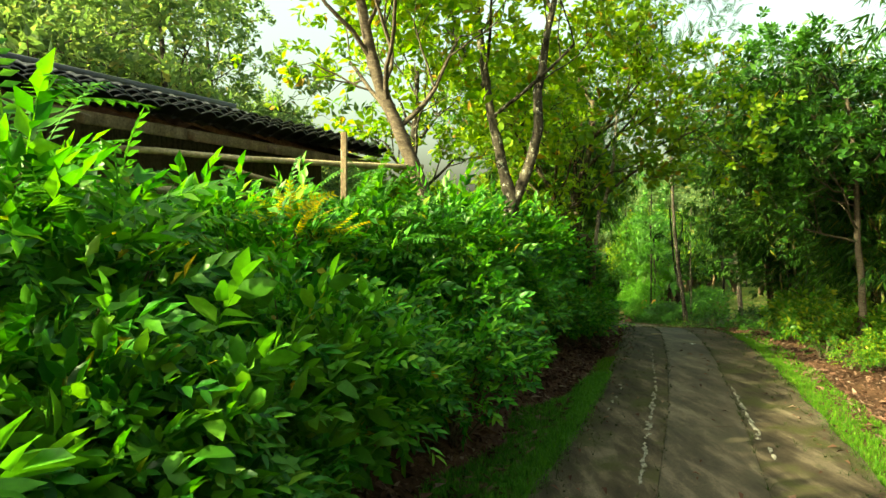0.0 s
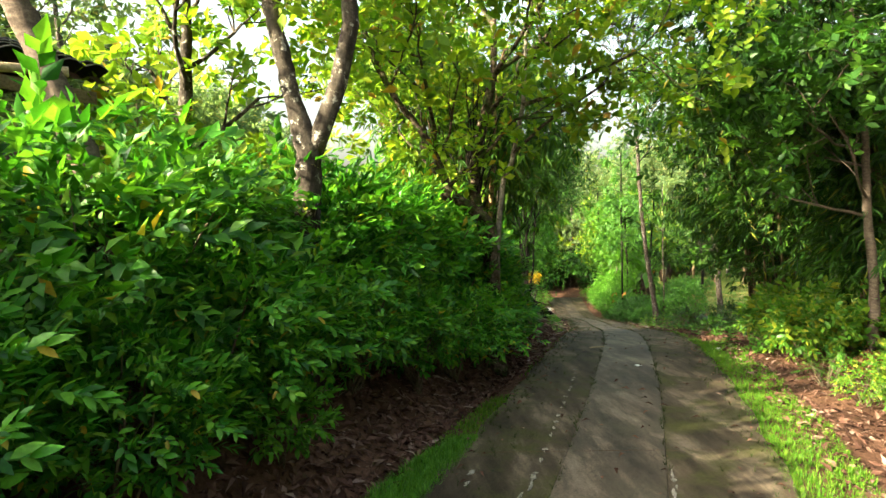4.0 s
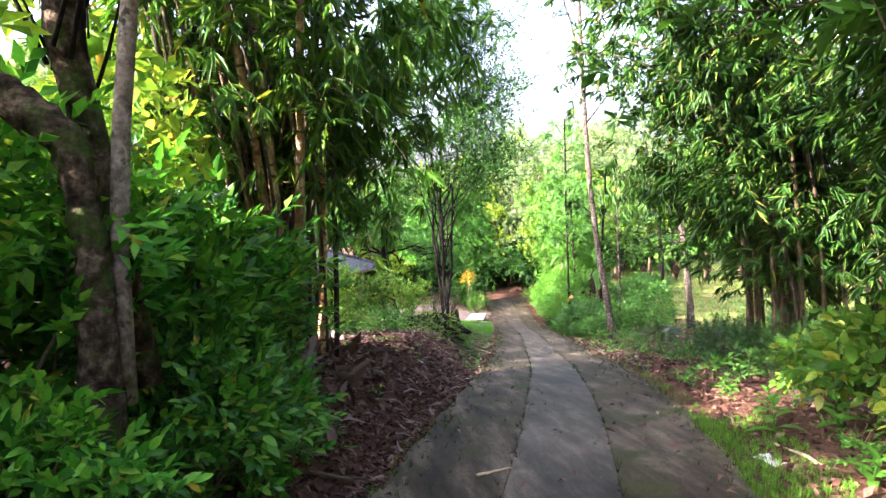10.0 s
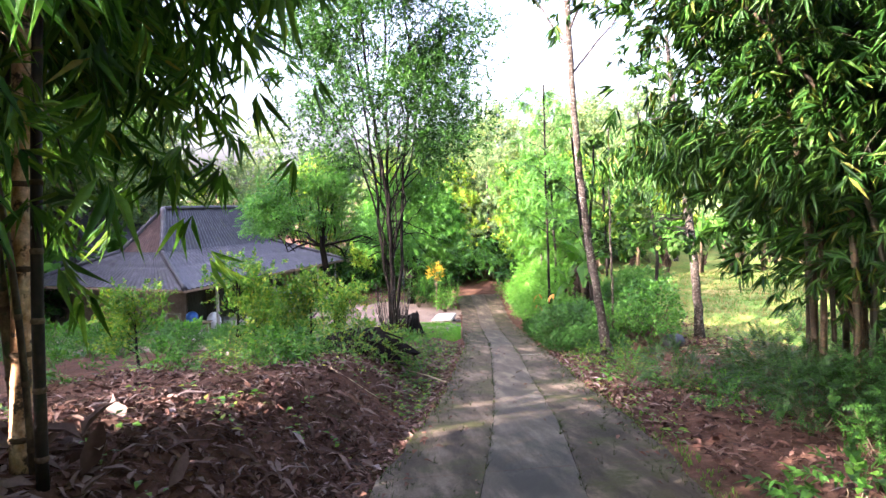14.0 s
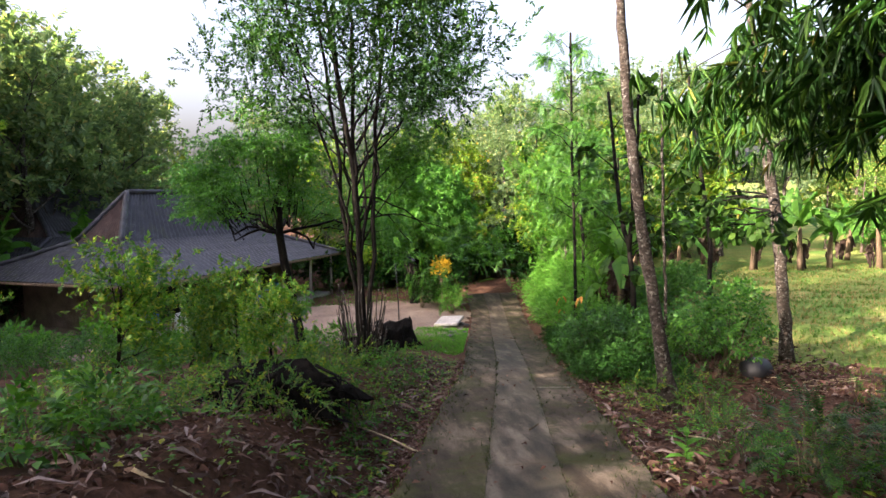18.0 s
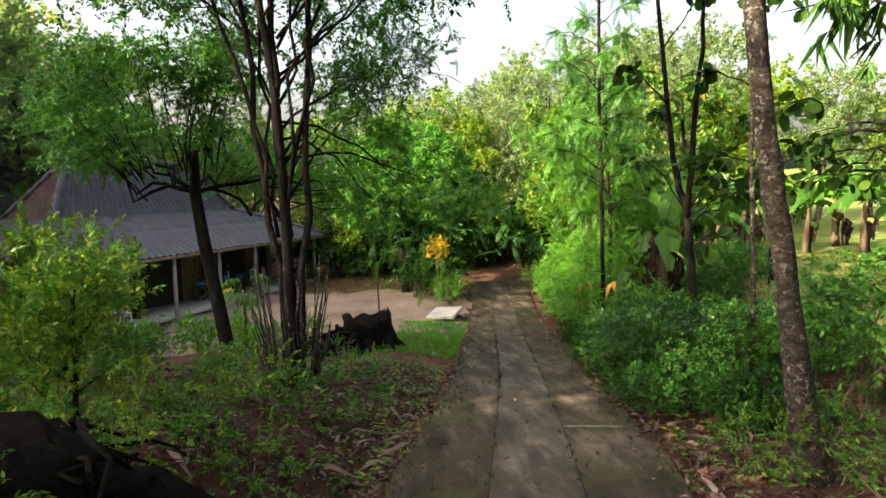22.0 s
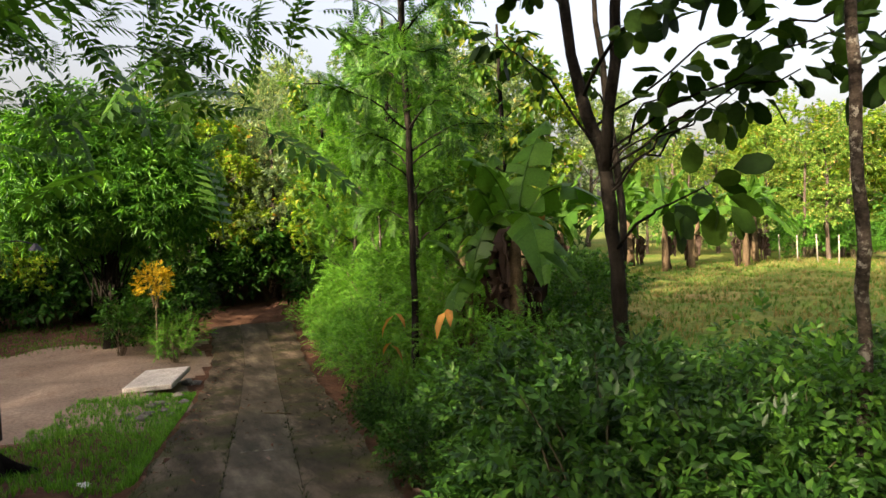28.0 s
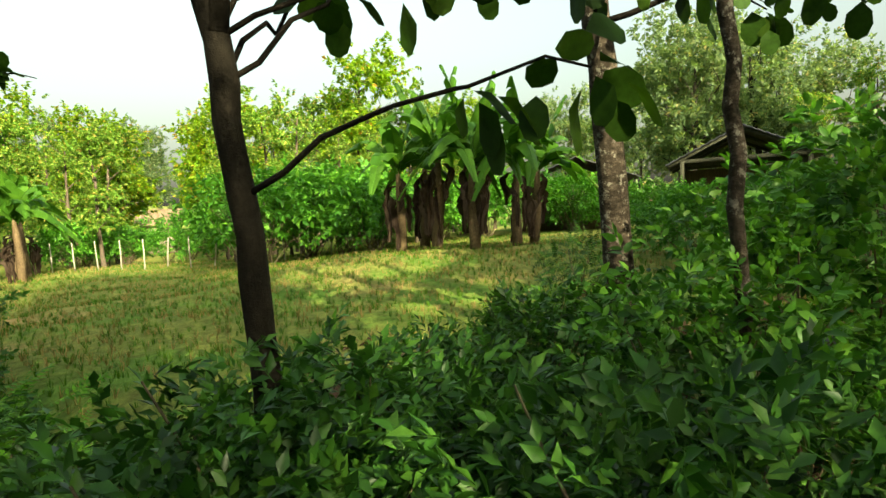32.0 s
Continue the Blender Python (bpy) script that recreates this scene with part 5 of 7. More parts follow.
under = shrub("bank_shrub", "green bushy shrub on the bank before the house", "shrub", SMALL, canopy_leaf, 81, 0.7, 0.9, 300, 1.0, group="bank shrubs")
place(under, [(4.9, 29.6, 0.36), (1.8, 30.4, 0.8), (0.2, 31.2, 0.9), (-1.4, 31.6, 0.9), (-2.6, 32.4, 1.0), (2.9, 31.6, 0.8), (-4.6, 32.6, 1.0), (1.2, 32.8, 0.8), (3.4, 29.6, 0.45), (2.6, 28.6, 0.35), (0.8, 28.8, 0.35), (-1.6, 28.0, 0.45), (-3.4, 30.2, 0.6)], 18)
right_low = shrub("field_shrub", "dusty green shrub at the edge of the field", "shrub", FEATHER_FINE, small_leaf, 82, 0.7, 0.9, 260, 1.0, group="field edge shrubs")
place(right_low, [(10.6, 20.5, 0.9), (10.0, 19.4, 0.8), (10.9, 19.7, 1.0), (11.5, 20.2, 1.0), (10.4, 18.4, 0.8), (11.4, 22.0, 1.0), (10.2, 22.6, 0.8), (12.4, 23.4, 1.0), (11.0, 18.8, 0.9), (10.0, 17.6, 0.7), (15.6, 25.6, 0.7), (16.6, 28.0, 0.8)], 19)

# croton and the plants at the yard's corner
croton = shrub("croton", "bright yellow croton bush at the yard's corner", "shrub", OVATE, croton_leaf, 83, 0.34, 0.95, 230, 0.5, 5, up=0.1)
place(croton, [(8.8, 42.8, 1.0, -3.15)], 20, 0)
part("stems", tube([(0, 0, -1.3), (0, 0, 0.1)], [0.03, 0.02], 6), twig_bark, croton)
place(shrub("corner_shrub", "green shrub under the croton", "shrub", FEATHER_FINE, lime_leaf, 84, 0.5, 1.0, 200, 0.9, group="yard corner shrubs"), [(9.2, 42.6, 1.0), (9.4, 43.6, 1.1), (8.9, 43.4, 0.9)], 21)
place(shrub("corner_shrub", "dark green leafy shrub behind the croton", "shrub", OVATE, dark_leaf, 85, 0.6, 1.5, 170, 0.9, group="yard corner shrubs"), [(8.9, 44.3, 1.2), (8.0, 43.8, 0.8), (9.6, 45.2, 1.3), (8.3, 45.0, 1.2)], 22)

# ---- bananas ----
def banana(name, label, seed, height=2.2, leaves=8, length=1.7, dead=5, group="", mat=None):
    """A sheathed stem, great arching leaves torn into lobes, and crumpled dead leaves hanging round it."""
    rng = np.random.default_rng(seed)
    ob = thing(name, label, "banana plant", group)
    part("pseudostem", tube([(0, 0, -0.1), (0.02, 0.01, height * 0.3), (0.03, 0, height * 0.55), (0, 0.03, height * 0.8), (0, 0, height)], [0.13, 0.115, 0.1, 0.08, 0.045], 10), dark_stem, ob)
    for k in range(leaves):
        a = k * 2.4 + rng.normal(0, 0.3)
        out = np.array([np.cos(a), np.sin(a), 0])
        side = np.array([-np.sin(a), np.cos(a), 0])
        n = 15
        s = np.linspace(0, 1, n)
        ln, age = length * rng.uniform(0.85, 1.2), (k + 0.5) / leaves
        far, fall = 0.25 + 0.6 * age, 0.15 + 1.1 * age
        line = np.outer(ln * far * (0.35 * s + 0.65 * s ** 1.5), out) + np.outer(rng.normal(0, 0.12) * s ** 2 * ln, side)
        line[:, 2] += height * 0.93 + ln * ((1.15 - 0.35 * age) * s - fall * s ** 2.3)
        w = 0.27 * np.sin(np.clip((s - 0.14) / 0.86, 0, 1) ** 0.75 * 3.0) + 0.012
        g = Geo()
        for sgn in (1, -1):
            j = 0
            while j < n - 1:
                m = min(n - 1, j + int(rng.integers(1, 4)))
                lift, cut, drop = rng.uniform(-0.75, 0.35), rng.uniform(0.78, 1.05), rng.uniform(0.0, 0.05)
                inner = line[j:m + 1]
                rim = inner + sgn * np.outer(w[j:m + 1] * cut * math.cos(lift * 0.8), side) + np.outer(w[j:m + 1] * lift, (0, 0, 1.0))
                rim += np.outer(np.linspace(0.0, 0.06, m - j + 1), out)
                rim[:, 2] -= drop
                c = m - j + 1
                mid = (inner + rim) / 2 + (0, 0, 0.025)
                q = [(r * c + i, r * c + i + 1, (r + 1) * c + i + 1, (r + 1) * c + i) for r in range(2) for i in range(c - 1)]
                g.add(np.concatenate([inner, mid, rim]), (), q if sgn > 0 else [t[::-1] for t in q])
                j = m
        leaf = part("leaf", g, mat or banana_leaf, ob)
        part("midrib", tube(line, np.linspace(0.02, 0.004, n), 5), mat or banana_leaf, leaf)
    for k in range(dead):
        a = rng.uniform(0, 6.28)
        out = np.array([np.cos(a), np.sin(a), 0])
        side = np.array([-np.sin(a), np.cos(a), 0])
        n = 10
        s = np.linspace(0, 1, n)
        top, ln = height * rng.uniform(0.45, 0.98), length * rng.uniform(0.35, 0.75)
        ln = min(ln, top * 0.95)
        bulge = rng.uniform(0.05, 0.32)
        line = np.outer(0.08 + bulge * np.sin(np.clip(s * 1.5, 0, 1) * 2.2), out) + np.outer(rng.normal(0, 0.1) * s, side) + rng.normal(0, 0.012, (n, 3))
        line[:, 2] += top - ln * s ** 1.3 + 0.12 * np.sin(s * 3.1)
        g = Geo()
        for f in range(4):
            tw = rng.uniform(0, 3.1) + s * rng.normal(0, 1.2)
            w = (0.02 + 0.075 * np.sin(np.clip(s * 1.05, 0, 1) * 2.9)) * rng.uniform(0.35, 1.5, n)
            d = np.outer(np.cos(tw), side) + np.outer(np.sin(tw), out)
            o = line + rng.normal(0, 0.014, (n, 3))
            g.add(np.concatenate([o - d * w[:, None] * 0.4, o + d * w[:, None]]), (), [(i, i + 1, n + i + 1, n + i) for i in range(n - 1)])
        leaf = part("dead_leaf", g, dead_leaf, ob, "withered brown leaf")
        part("midrib", tube(line, np.linspace(0.012, 0.004, n), 4), dead_leaf, leaf)
    return ob


b1 = banana("banana_plant", "banana plant with withered brown leaves on its stem", 91, 2.1, 5, 1.5, 22, "bananas by the lane")
place(b1, [(12.6, 33.2, 1.0), (13.0, 33.6, 0.9), (12.4, 33.9, 0.75)], 23, 3)
b2 = banana("banana_plant", "bright green banana plant at the field's far side", 92, 1.7, 9, 1.9, 4, "bananas across the field")
row = [(17.5, 43.5, 1.0), (19.0, 42.6, 0.9), (20.6, 42.8, 1.05), (22.0, 42.0, 1.0), (23.6, 41.2, 1.1), (25.2, 41.6, 0.95), (26.6, 40.6, 1.05), (28.2, 41.4, 1.0), (24.4, 43.6, 1.1), (21.2, 44.6, 1.1), (18.2, 45.2, 1.1), (16.0, 45.2, 1.0), (27.6, 43.6, 1.0), (29.6, 42.6, 1.1), (-9.5, 44.0, 1.5), (-7.6, 47.0, 1.5), (-10.5, 48.5, 1.5)]
place(b2, row, 24, 3)
b3 = banana("banana_plant", "tall banana plant with hanging dead leaves by the shed", 93, 2.0, 9, 2.1, 7, "bananas by the shed")
place(b3, [(22.4, 28.6, 1.0), (23.2, 29.4, 1.1), (22.9, 27.6, 0.95), (24.4, 28.4, 1.15), (23.8, 30.2, 1.0), (25.2, 29.6, 1.1), (24.0, 27.0, 0.95)], 25, 3)

# ---- teak saplings with great round leaves at the lane's right ----
def teak(name, label, trunk, radii, seed, boughs, leaf_size=0.22, sprays=(), each=3, mat=None, leaf=None):
    rng = np.random.default_rng(seed)
    ob = thing(name, label, "tree")
    trunk = np.array(line_tree(trunk), float)
    s = np.linspace(0, 1, len(trunk))
    f = np.linspace(0, 1, 26)
    pts = np.stack([np.interp(f, s, trunk[:, k]) for k in range(3)], axis=1)
    pts[1:-1] = (pts[:-2] + 2 * pts[1:-1] + pts[2:]) / 4
    pts[1:-1] += rng.normal(0, 0.008, (24, 3))
    rad = np.interp(f, s, radii)
    rad[:2] *= (1.35, 1.12)
    bole = tube(pts, rad * (1 + rng.normal(0, 0.03, 26)), 11)
    bole.v[0] = bole.v[0] + rng.normal(0, 1, bole.v[0].shape) * rad.min() * 0.06
    part("trunk", bole, dark_bark if seed % 2 else ringed_bark, ob)
    pos, way = [], []
    for i, e in sprays:
        j, e = int(i * 25), np.array(e, float)
        line = bent(pts[j], e, 0.1, 9, 0.03, rng)
        part("bough", tube(line, np.linspace(max(0.010, rad[j] * 0.25), 0.005, 9), 6), dark_bark, ob)
        for q, count in ((8, 6), (7, 4), (6, 3), (5, 2)):
            for _ in range(count):
                w = unit(rng.normal(0, 0.7, 3) + (e - line[0]) * 0.3 + (0, 0, -0.45))
                tip = line[q] + w * rng.uniform(0.03, 0.2)
                pos.append(tip)
                way.append(unit(w + (0, 0, -0.3)))
    for i, d, ln in boughs:
        j = int(i * 25)
        d = unit(np.array(d, float))
        line = bent(pts[j], pts[j] + d * ln, 0.12 * ln, 8, 0.02, rng)
        part("bough", tube(line, np.linspace(max(0.012, rad[j] * 0.35), 0.006, 8), 6), dark_bark, ob)
        for q in range(2 + int(ln * 4)):
            at = line[int(rng.uniform(0.45, 1.0) * 7)]
            for _ in range(each):
                pos.append(at + rng.normal(0, 0.03, 3))
                way.append(unit(rng.normal(0, 0.8, 3) + d * 0.5 + (0, 0, -0.35)))
    pos, way = np.array(pos), np.array(way)
    part("crown", strew(Geo(), leaf or ROUND, pos, frames(way, rng.normal(0, 0.5, len(pos))), leaf_size * rng.uniform(0.6, 1.2, len(pos))), mat or teak_leaf, ob)
    return ob


fork_teak = teak("teak_tree", "young forked teak tree with dark trunk and big round leaves", [(12.05, 30.65), (11.98, 30.68, -1.9), (11.9, 30.75, -0.95), (11.78, 30.98, -0.2), (11.6, 31.3, 2.6)], [0.075, 0.06, 0.053, 0.048, 0.03], 101,
     [(0.7, (-0.3, -0.9, 0.1), 1.8), (0.8, (0.2, 0.9, 0.3), 1.5), (0.85, (-0.8, -0.5, 0.2), 1.6), (0.95, (0.3, -0.8, 0.5), 1.5)], 0.19,
     [(0.34, (11.5, 29.4, -1.28)), (0.45, (12.15, 29.74, -0.55)), (0.48, (12.2, 29.34, -0.5)), (0.5, (12.0, 30.1, -0.35)), (0.55, (12.3, 29.2, -0.3)), (0.45, (12.9, 30.3, -0.45)), (0.6, (12.6, 29.8, 0.0)), (0.55, (11.2, 31.2, 0.1))])
part("limb", tube(bent((11.9, 30.74, -1.0), (11.95, 30.45, 2.4), 0, 9, 0.015, np.random.default_rng(4)), np.linspace(0.05, 0.028, 9), 9), dark_bark, fork_teak)
teak("teak_tree", "leaning teak tree with lopped boughs at the field's edge", [(14.05, 28.4), (13.95, 28.5, -1.2), (13.8, 28.7, 0.6), (13.6, 28.9, 2.4), (13.4, 29.1, 5.0)], [0.12, 0.105, 0.1, 0.085, 0.05], 104,
     [(0.56, (0.3, -0.9, 0.3), 1.3), (0.6, (-0.9, 0.1, 0.2), 1.6), (0.64, (0.1, 0.9, 0.3), 1.5), (0.68, (-0.5, -0.8, 0.2), 1.5), (0.72, (-0.8, 0.5, 0.3), 1.5), (0.8, (-0.3, -0.9, 0.4), 1.6), (0.9, (-0.6, 0.7, 0.4), 1.5)], 0.19,
     [(0.38, (12.47, 29.05, -0.5)), (0.4, (12.71, 28.67, -0.4)), (0.4, (12.86, 28.22, -0.45)), (0.38, (12.98, 26.92, -0.45)), (0.4, (12.91, 27.67, -0.4)), (0.44, (12.95, 27.28, -0.3)), (0.42, (13.2, 29.6, -0.2)), (0.45, (13.0, 30.2, 0.0)), (0.4, (13.4, 27.6, -0.5)), (0.46, (12.6, 28.9, 0.0)), (0.46, (13.0, 29.4, 0.2))])
tall = shrub("tall_shrub", "tall green leafy shrub by the lane", "shrub", OVATE_B, canopy_leaf, 86, 0.85, 2.0, 420, 0.68, group="tall dark shrubs")
place(tall, [(12.35, 27.6, 0.84), (12.35, 28.3, 0.66), (11.75, 28.95, 0.6), (14.8, 24.6, 0.6)], 34)
teak("teak_tree", "slender teak tree with mottled stem and round leaves", [(11.8, 28.72), (11.78, 28.75, -1.5), (11.75, 28.8, 0.0), (11.7, 28.85, 2.6)], [0.035, 0.03, 0.028, 0.02], 102,
     [(0.6, (-0.3, 0.9, 0.2), 0.9), (0.7, (0.2, -0.9, 0.3), 1.0), (0.78, (-0.4, 0.8, 0.2), 1.2), (0.88, (0.5, 0.7, 0.2), 1.1), (0.95, (-0.7, -0.5, 0.3), 1.0)])
rt = np.random.default_rng(106)
teak("fine_leaved_tree", "tall slim tree with fine dark green leaves behind the hedge", [(11.9, 34.6), (11.9, 34.6, -1.5), (11.8, 34.6, 1.0), (11.75, 34.6, 4.8)], [0.055, 0.045, 0.04, 0.03], 105,
     [(0.48 + 0.02 * k, (np.cos(2.4 * k), np.sin(2.4 * k), 0.3), rt.uniform(0.8, 1.6)) for k in range(26)], 0.9, (), 7, canopy_leaf, FEATHER)
teak("teak_tree", "thin teak pole tree behind the hedge", [(16.4, 35.4), (16.4, 35.4, -1.2), (16.1, 35.5, 1.0), (15.7, 35.6, 4.0)], [0.07, 0.07, 0.06, 0.03], 107,
     [(0.5, (0.6, -0.8, 0.3), 1.4), (0.6, (-0.8, -0.3, 0.3), 1.4), (0.7, (0.5, 0.8, 0.3), 1.5), (0.85, (-0.5, -0.8, 0.4), 1.5), (0.95, (0.6, 0.3, 0.5), 1.4)])

for x, y, h, sd in ((12.7, 36.4, 6.4, 201), (13.3, 38.8, 7.0, 203), (14.4, 41.0, 7.2, 205), (15.2, 37.4, 6.6, 207), (13.4, 44.2, 7.0, 209), (16.6, 43.0, 7.2, 211)):
    rt = np.random.default_rng(sd)
    b = [(0.34 + 0.036 * k, (np.cos(2.4 * k), np.sin(2.4 * k), 0.35), rt.uniform(0.8, 1.5)) for k in range(18)]
    fine = sd < 206
    teak("teak_tree", "tall slender tree behind the lime green hedge", [(x, y), (x + 0.05, y, -1.6), (x - 0.1, y, 0.6), (x - 0.2, y, h - 4.0)], [0.06, 0.05, 0.045, 0.025], sd, b, 1.15 if fine else 0.62, (), 4 if fine else 3, canopy_leaf if fine else bush_leaf, FEATHER if fine else HANG)

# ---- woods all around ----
woods = [tree("wood_tree", "tall broadleaf tree with a full green crown", "tree", [(0, 0, -0.2), (0.1, 0, 3), (0, 0.1, 6), (0.1, 0, 9)], [0.2, 0.17, 0.13, 0.06], 9, COARSE_FINE, haze_pale_leaf, grey_bark, 1.35, 111, 2, 0.6, 2, 2.4, 0.3, group="surrounding woods"),
         tree("wood_tree", "tall dark broadleaf tree", "tree", [(0, 0, -0.2), (0.2, 0, 3), (0.1, 0.1, 6), (0.3, 0, 10)], [0.22, 0.18, 0.14, 0.06], 10, COARSE_FINE, haze_pale_leaf, dark_bark, 1.3, 112, 2, 0.6, 2, 2.4, 0.22, group="surrounding woods"),
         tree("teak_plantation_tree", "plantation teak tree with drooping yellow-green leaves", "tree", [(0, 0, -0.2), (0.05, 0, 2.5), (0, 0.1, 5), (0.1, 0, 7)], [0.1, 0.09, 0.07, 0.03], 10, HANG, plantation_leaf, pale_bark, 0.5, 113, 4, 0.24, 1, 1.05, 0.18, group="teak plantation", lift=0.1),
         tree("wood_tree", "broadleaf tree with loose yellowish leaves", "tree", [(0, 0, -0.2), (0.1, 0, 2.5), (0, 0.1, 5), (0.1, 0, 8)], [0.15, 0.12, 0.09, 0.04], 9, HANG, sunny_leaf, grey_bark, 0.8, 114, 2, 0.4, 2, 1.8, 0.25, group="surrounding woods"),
         tree("wood_tree", "tall broadleaf tree with a fine-leaved hazy crown", "tree", [(0, 0, -0.2), (0.1, 0, 2.5), (0, 0.1, 5), (0.1, 0, 8.5)], [0.17, 0.14, 0.1, 0.04], 11, COARSE_FINE, haze_pale_leaf, grey_bark, 1.05, 115, 1, 0.5, 2, 1.9, 0.25, group="surrounding woods")]
rw = np.random.default_rng(7)
ts = [[], [], [], [], []]


def stand(kinds, n, x0, x1, y0, y1, lo, hi, gap, rw=rw):
    done = []
    for _ in range(n * 12):
        x, y = rw.uniform(x0, x1), rw.uniform(y0, y1)
        if x > 30 and abs((x - 30) * 0.41 - (y - 37.6)) < 1.8:
            continue
        if all((x - a) ** 2 + (y - b) ** 2 > gap ** 2 for a, b in done):
            done.append((x, y))
            ts[kinds[len(done) % len(kinds)]].append((x, y, rw.uniform(lo, hi)))
            if len(done) == n:
                break


stand((1, 0), 8, -36, -24, -12, 22, 0.3, 0.4, 5.0)
ts[4] += [(-12.6, 25.5, 1.3), (-15.5, 26.0, 1.3), (-17.5, 24.0, 1.2)]
# Tall stand added left of the bank to shade the lane.
stand((4,), 9, -13.5, -7.0, 14.5, 27, 0.85, 1.15, 3.0)
stand((4, 4, 3), 11, -30, -15, 28, 48, 1.1, 1.5, 4.0)
stand((0, 1, 0, 3), 22, -32, -9, 40, 75, 0.8, 1.25, 4.0)
stand((1, 3, 0, 0), 15, 11, 34, 56, 76, 0.7, 1.0, 3.8)
stand((4, 4, 3), 11, -6, 11, 57, 74, 0.75, 1.05, 4.0)
stand((4, 3), 8, 3, 9.2, 49.5, 54, 0.4, 0.55, 2.2)
stand((4, 4, 3), 8, 9, 16, 52.5, 56, 0.6, 0.9, 1.8)
stand((3, 1), 8, 14.0, 24, 46.5, 53, 0.5, 0.8, 2.6)
stand((2, 2, 3), 40, 37, 58, 24, 60, 0.52, 0.95, 3.0)
stand((0, 3), 16, 58, 74, 4, 70, 0.7, 0.95, 5.0)
stand((1, 0), 9, 18, 34, -10, 9, 0.8, 1.2, 4.0)
stand((1, 0, 1), 12, -14, 24, -26, -8, 0.8, 1.2, 4.5)
stand((0, 1, 2), 9, 41, 54, 0, 16, 0.8, 1.1, 4.0)
rv = np.random.default_rng(77)
# More trees added on the left to keep yard and roofs in shade.
stand((4, 4, 0), 16, -30, -16, 18, 38, 1.0, 1.3, 3.2, rv)
stand((2,), 30, 31, 38, 27, 50, 0.45, 0.85, 1.7, rv)
stand((2, 3), 16, 38, 60, 24, 62, 0.6, 1.0, 2.6, rv)
for ob, s, sd in zip(woods, ts, (26, 27, 28, 29, 126)):
    place(ob, s, sd, 2)
rf = np.random.default_rng(130)
a = rf.uniform(-0.6, 2.6, 1500)
far = 78 + 16 * rf.random(1500)
xy = np.column_stack([6 + far * np.cos(a), 20 + far * np.sin(a)])
lump = 5.5 + 2.5 * np.sin(a * 17) + 1.5 * np.sin(a * 41 + 1)
at = np.column_stack([xy, ground_many(xy) + rf.random(1500) ** 0.7 * lump])
solo("far_woods", strew(Geo(), COARSE_FINE, at, frames(rf.normal(0, 1, (1500, 3)) + (0, 0, 0.4), rf.normal(0, 0.5, 1500)), rf.uniform(2.2, 4.2, 1500)), haze_pale_leaf, "hazy green woods behind the field and village", "woods", kind="stuff")
brush = shrub("undergrowth", "mixed green undergrowth at the foot of the woods", "shrub", COARSE_FINE, dark_leaf, 121, 1.3, 1.9, 75, 1.15, group="undergrowth")
bs = [(rw.uniform(-9, 34), rw.uniform(54, 60), rw.uniform(0.8, 1.4)) for _ in range(26)] + [(rw.uniform(-30, -10), rw.uniform(-8, 60), rw.uniform(0.9, 1.5)) for _ in range(22)] + [(rw.uniform(11.5, 20), rw.uniform(2, 13), rw.uniform(0.6, 1.0)) for _ in range(12)]
bs += [(rw.uniform(9, 16), rw.uniform(51.8, 55), rw.uniform(0.9, 1.4)) for _ in range(12)] + [(rw.uniform(3, 9), rw.uniform(50, 54), rw.uniform(0.7, 1.1)) for _ in range(9)] + [(rw.uniform(14, 22), rw.uniform(46.5, 54), rw.uniform(0.7, 1.1)) for _ in range(10)]
place(brush, bs, 30)
green_brush = shrub("field_bush", "bright green bush across the field", "shrub", COARSE_FINE, mango_leaf, 122, 1.6, 2.2, 190, 0.8, group="bushes across the field")
gs = [(17.5, 24.5, 0.45), (19.0, 25.5, 0.45), (21.0, 25.0, 0.4), (16.8, 22.0, 0.5), (19.5, 20.5, 0.6), (21.5, 19.0, 0.7), (23.0, 21.5, 0.6), (25.0, 19.5, 0.7), (20.5, 23.2, 0.5), (24.5, 23.5, 0.55), (26.8, 21.6, 0.6), (18.4, 18.6, 0.6), (26.5, 34.2, 1.1), (28.6, 33.0, 1.2), (27.6, 32.0, 1.0), (30.2, 31.2, 1.2), (29.4, 34.6, 1.0), (26.8, 31.0, 0.8), (32.6, 23.6, 0.9), (33.2, 22.0, 0.85), (33.0, 25.2, 1.0), (32.2, 27.0, 1.0), (31.6, 29.0, 0.9), (33.4, 20.4, 0.6)] + [(rw.uniform(31, 36), rw.uniform(22, 48), rw.uniform(0.5, 0.9)) for _ in range(18)]
place(green_brush, gs, 31)
# ---- houses ----
def tile_shape(w, l):
    """One curved clay tile."""
    s = np.linspace(-1, 1, 6)
    z = 0.022 * np.cos(s * 2.2)
    top = np.column_stack([s * w / 2, np.zeros(6), z])
    low = np.column_stack([s * w / 2, np.full(6, -l), z + 0.012])
    low[:, 1] -= 0.03 * np.cos(s * 1.5)
    v = np.concatenate([top, low, low - (0, 0, 0.014)])
    q = [(k, k + 1, k + 7, k + 6) for k in range(5)] + [(k + 6, k + 7, k + 13, k + 12) for k in range(5)]
    return Geo().add(v, (), q)


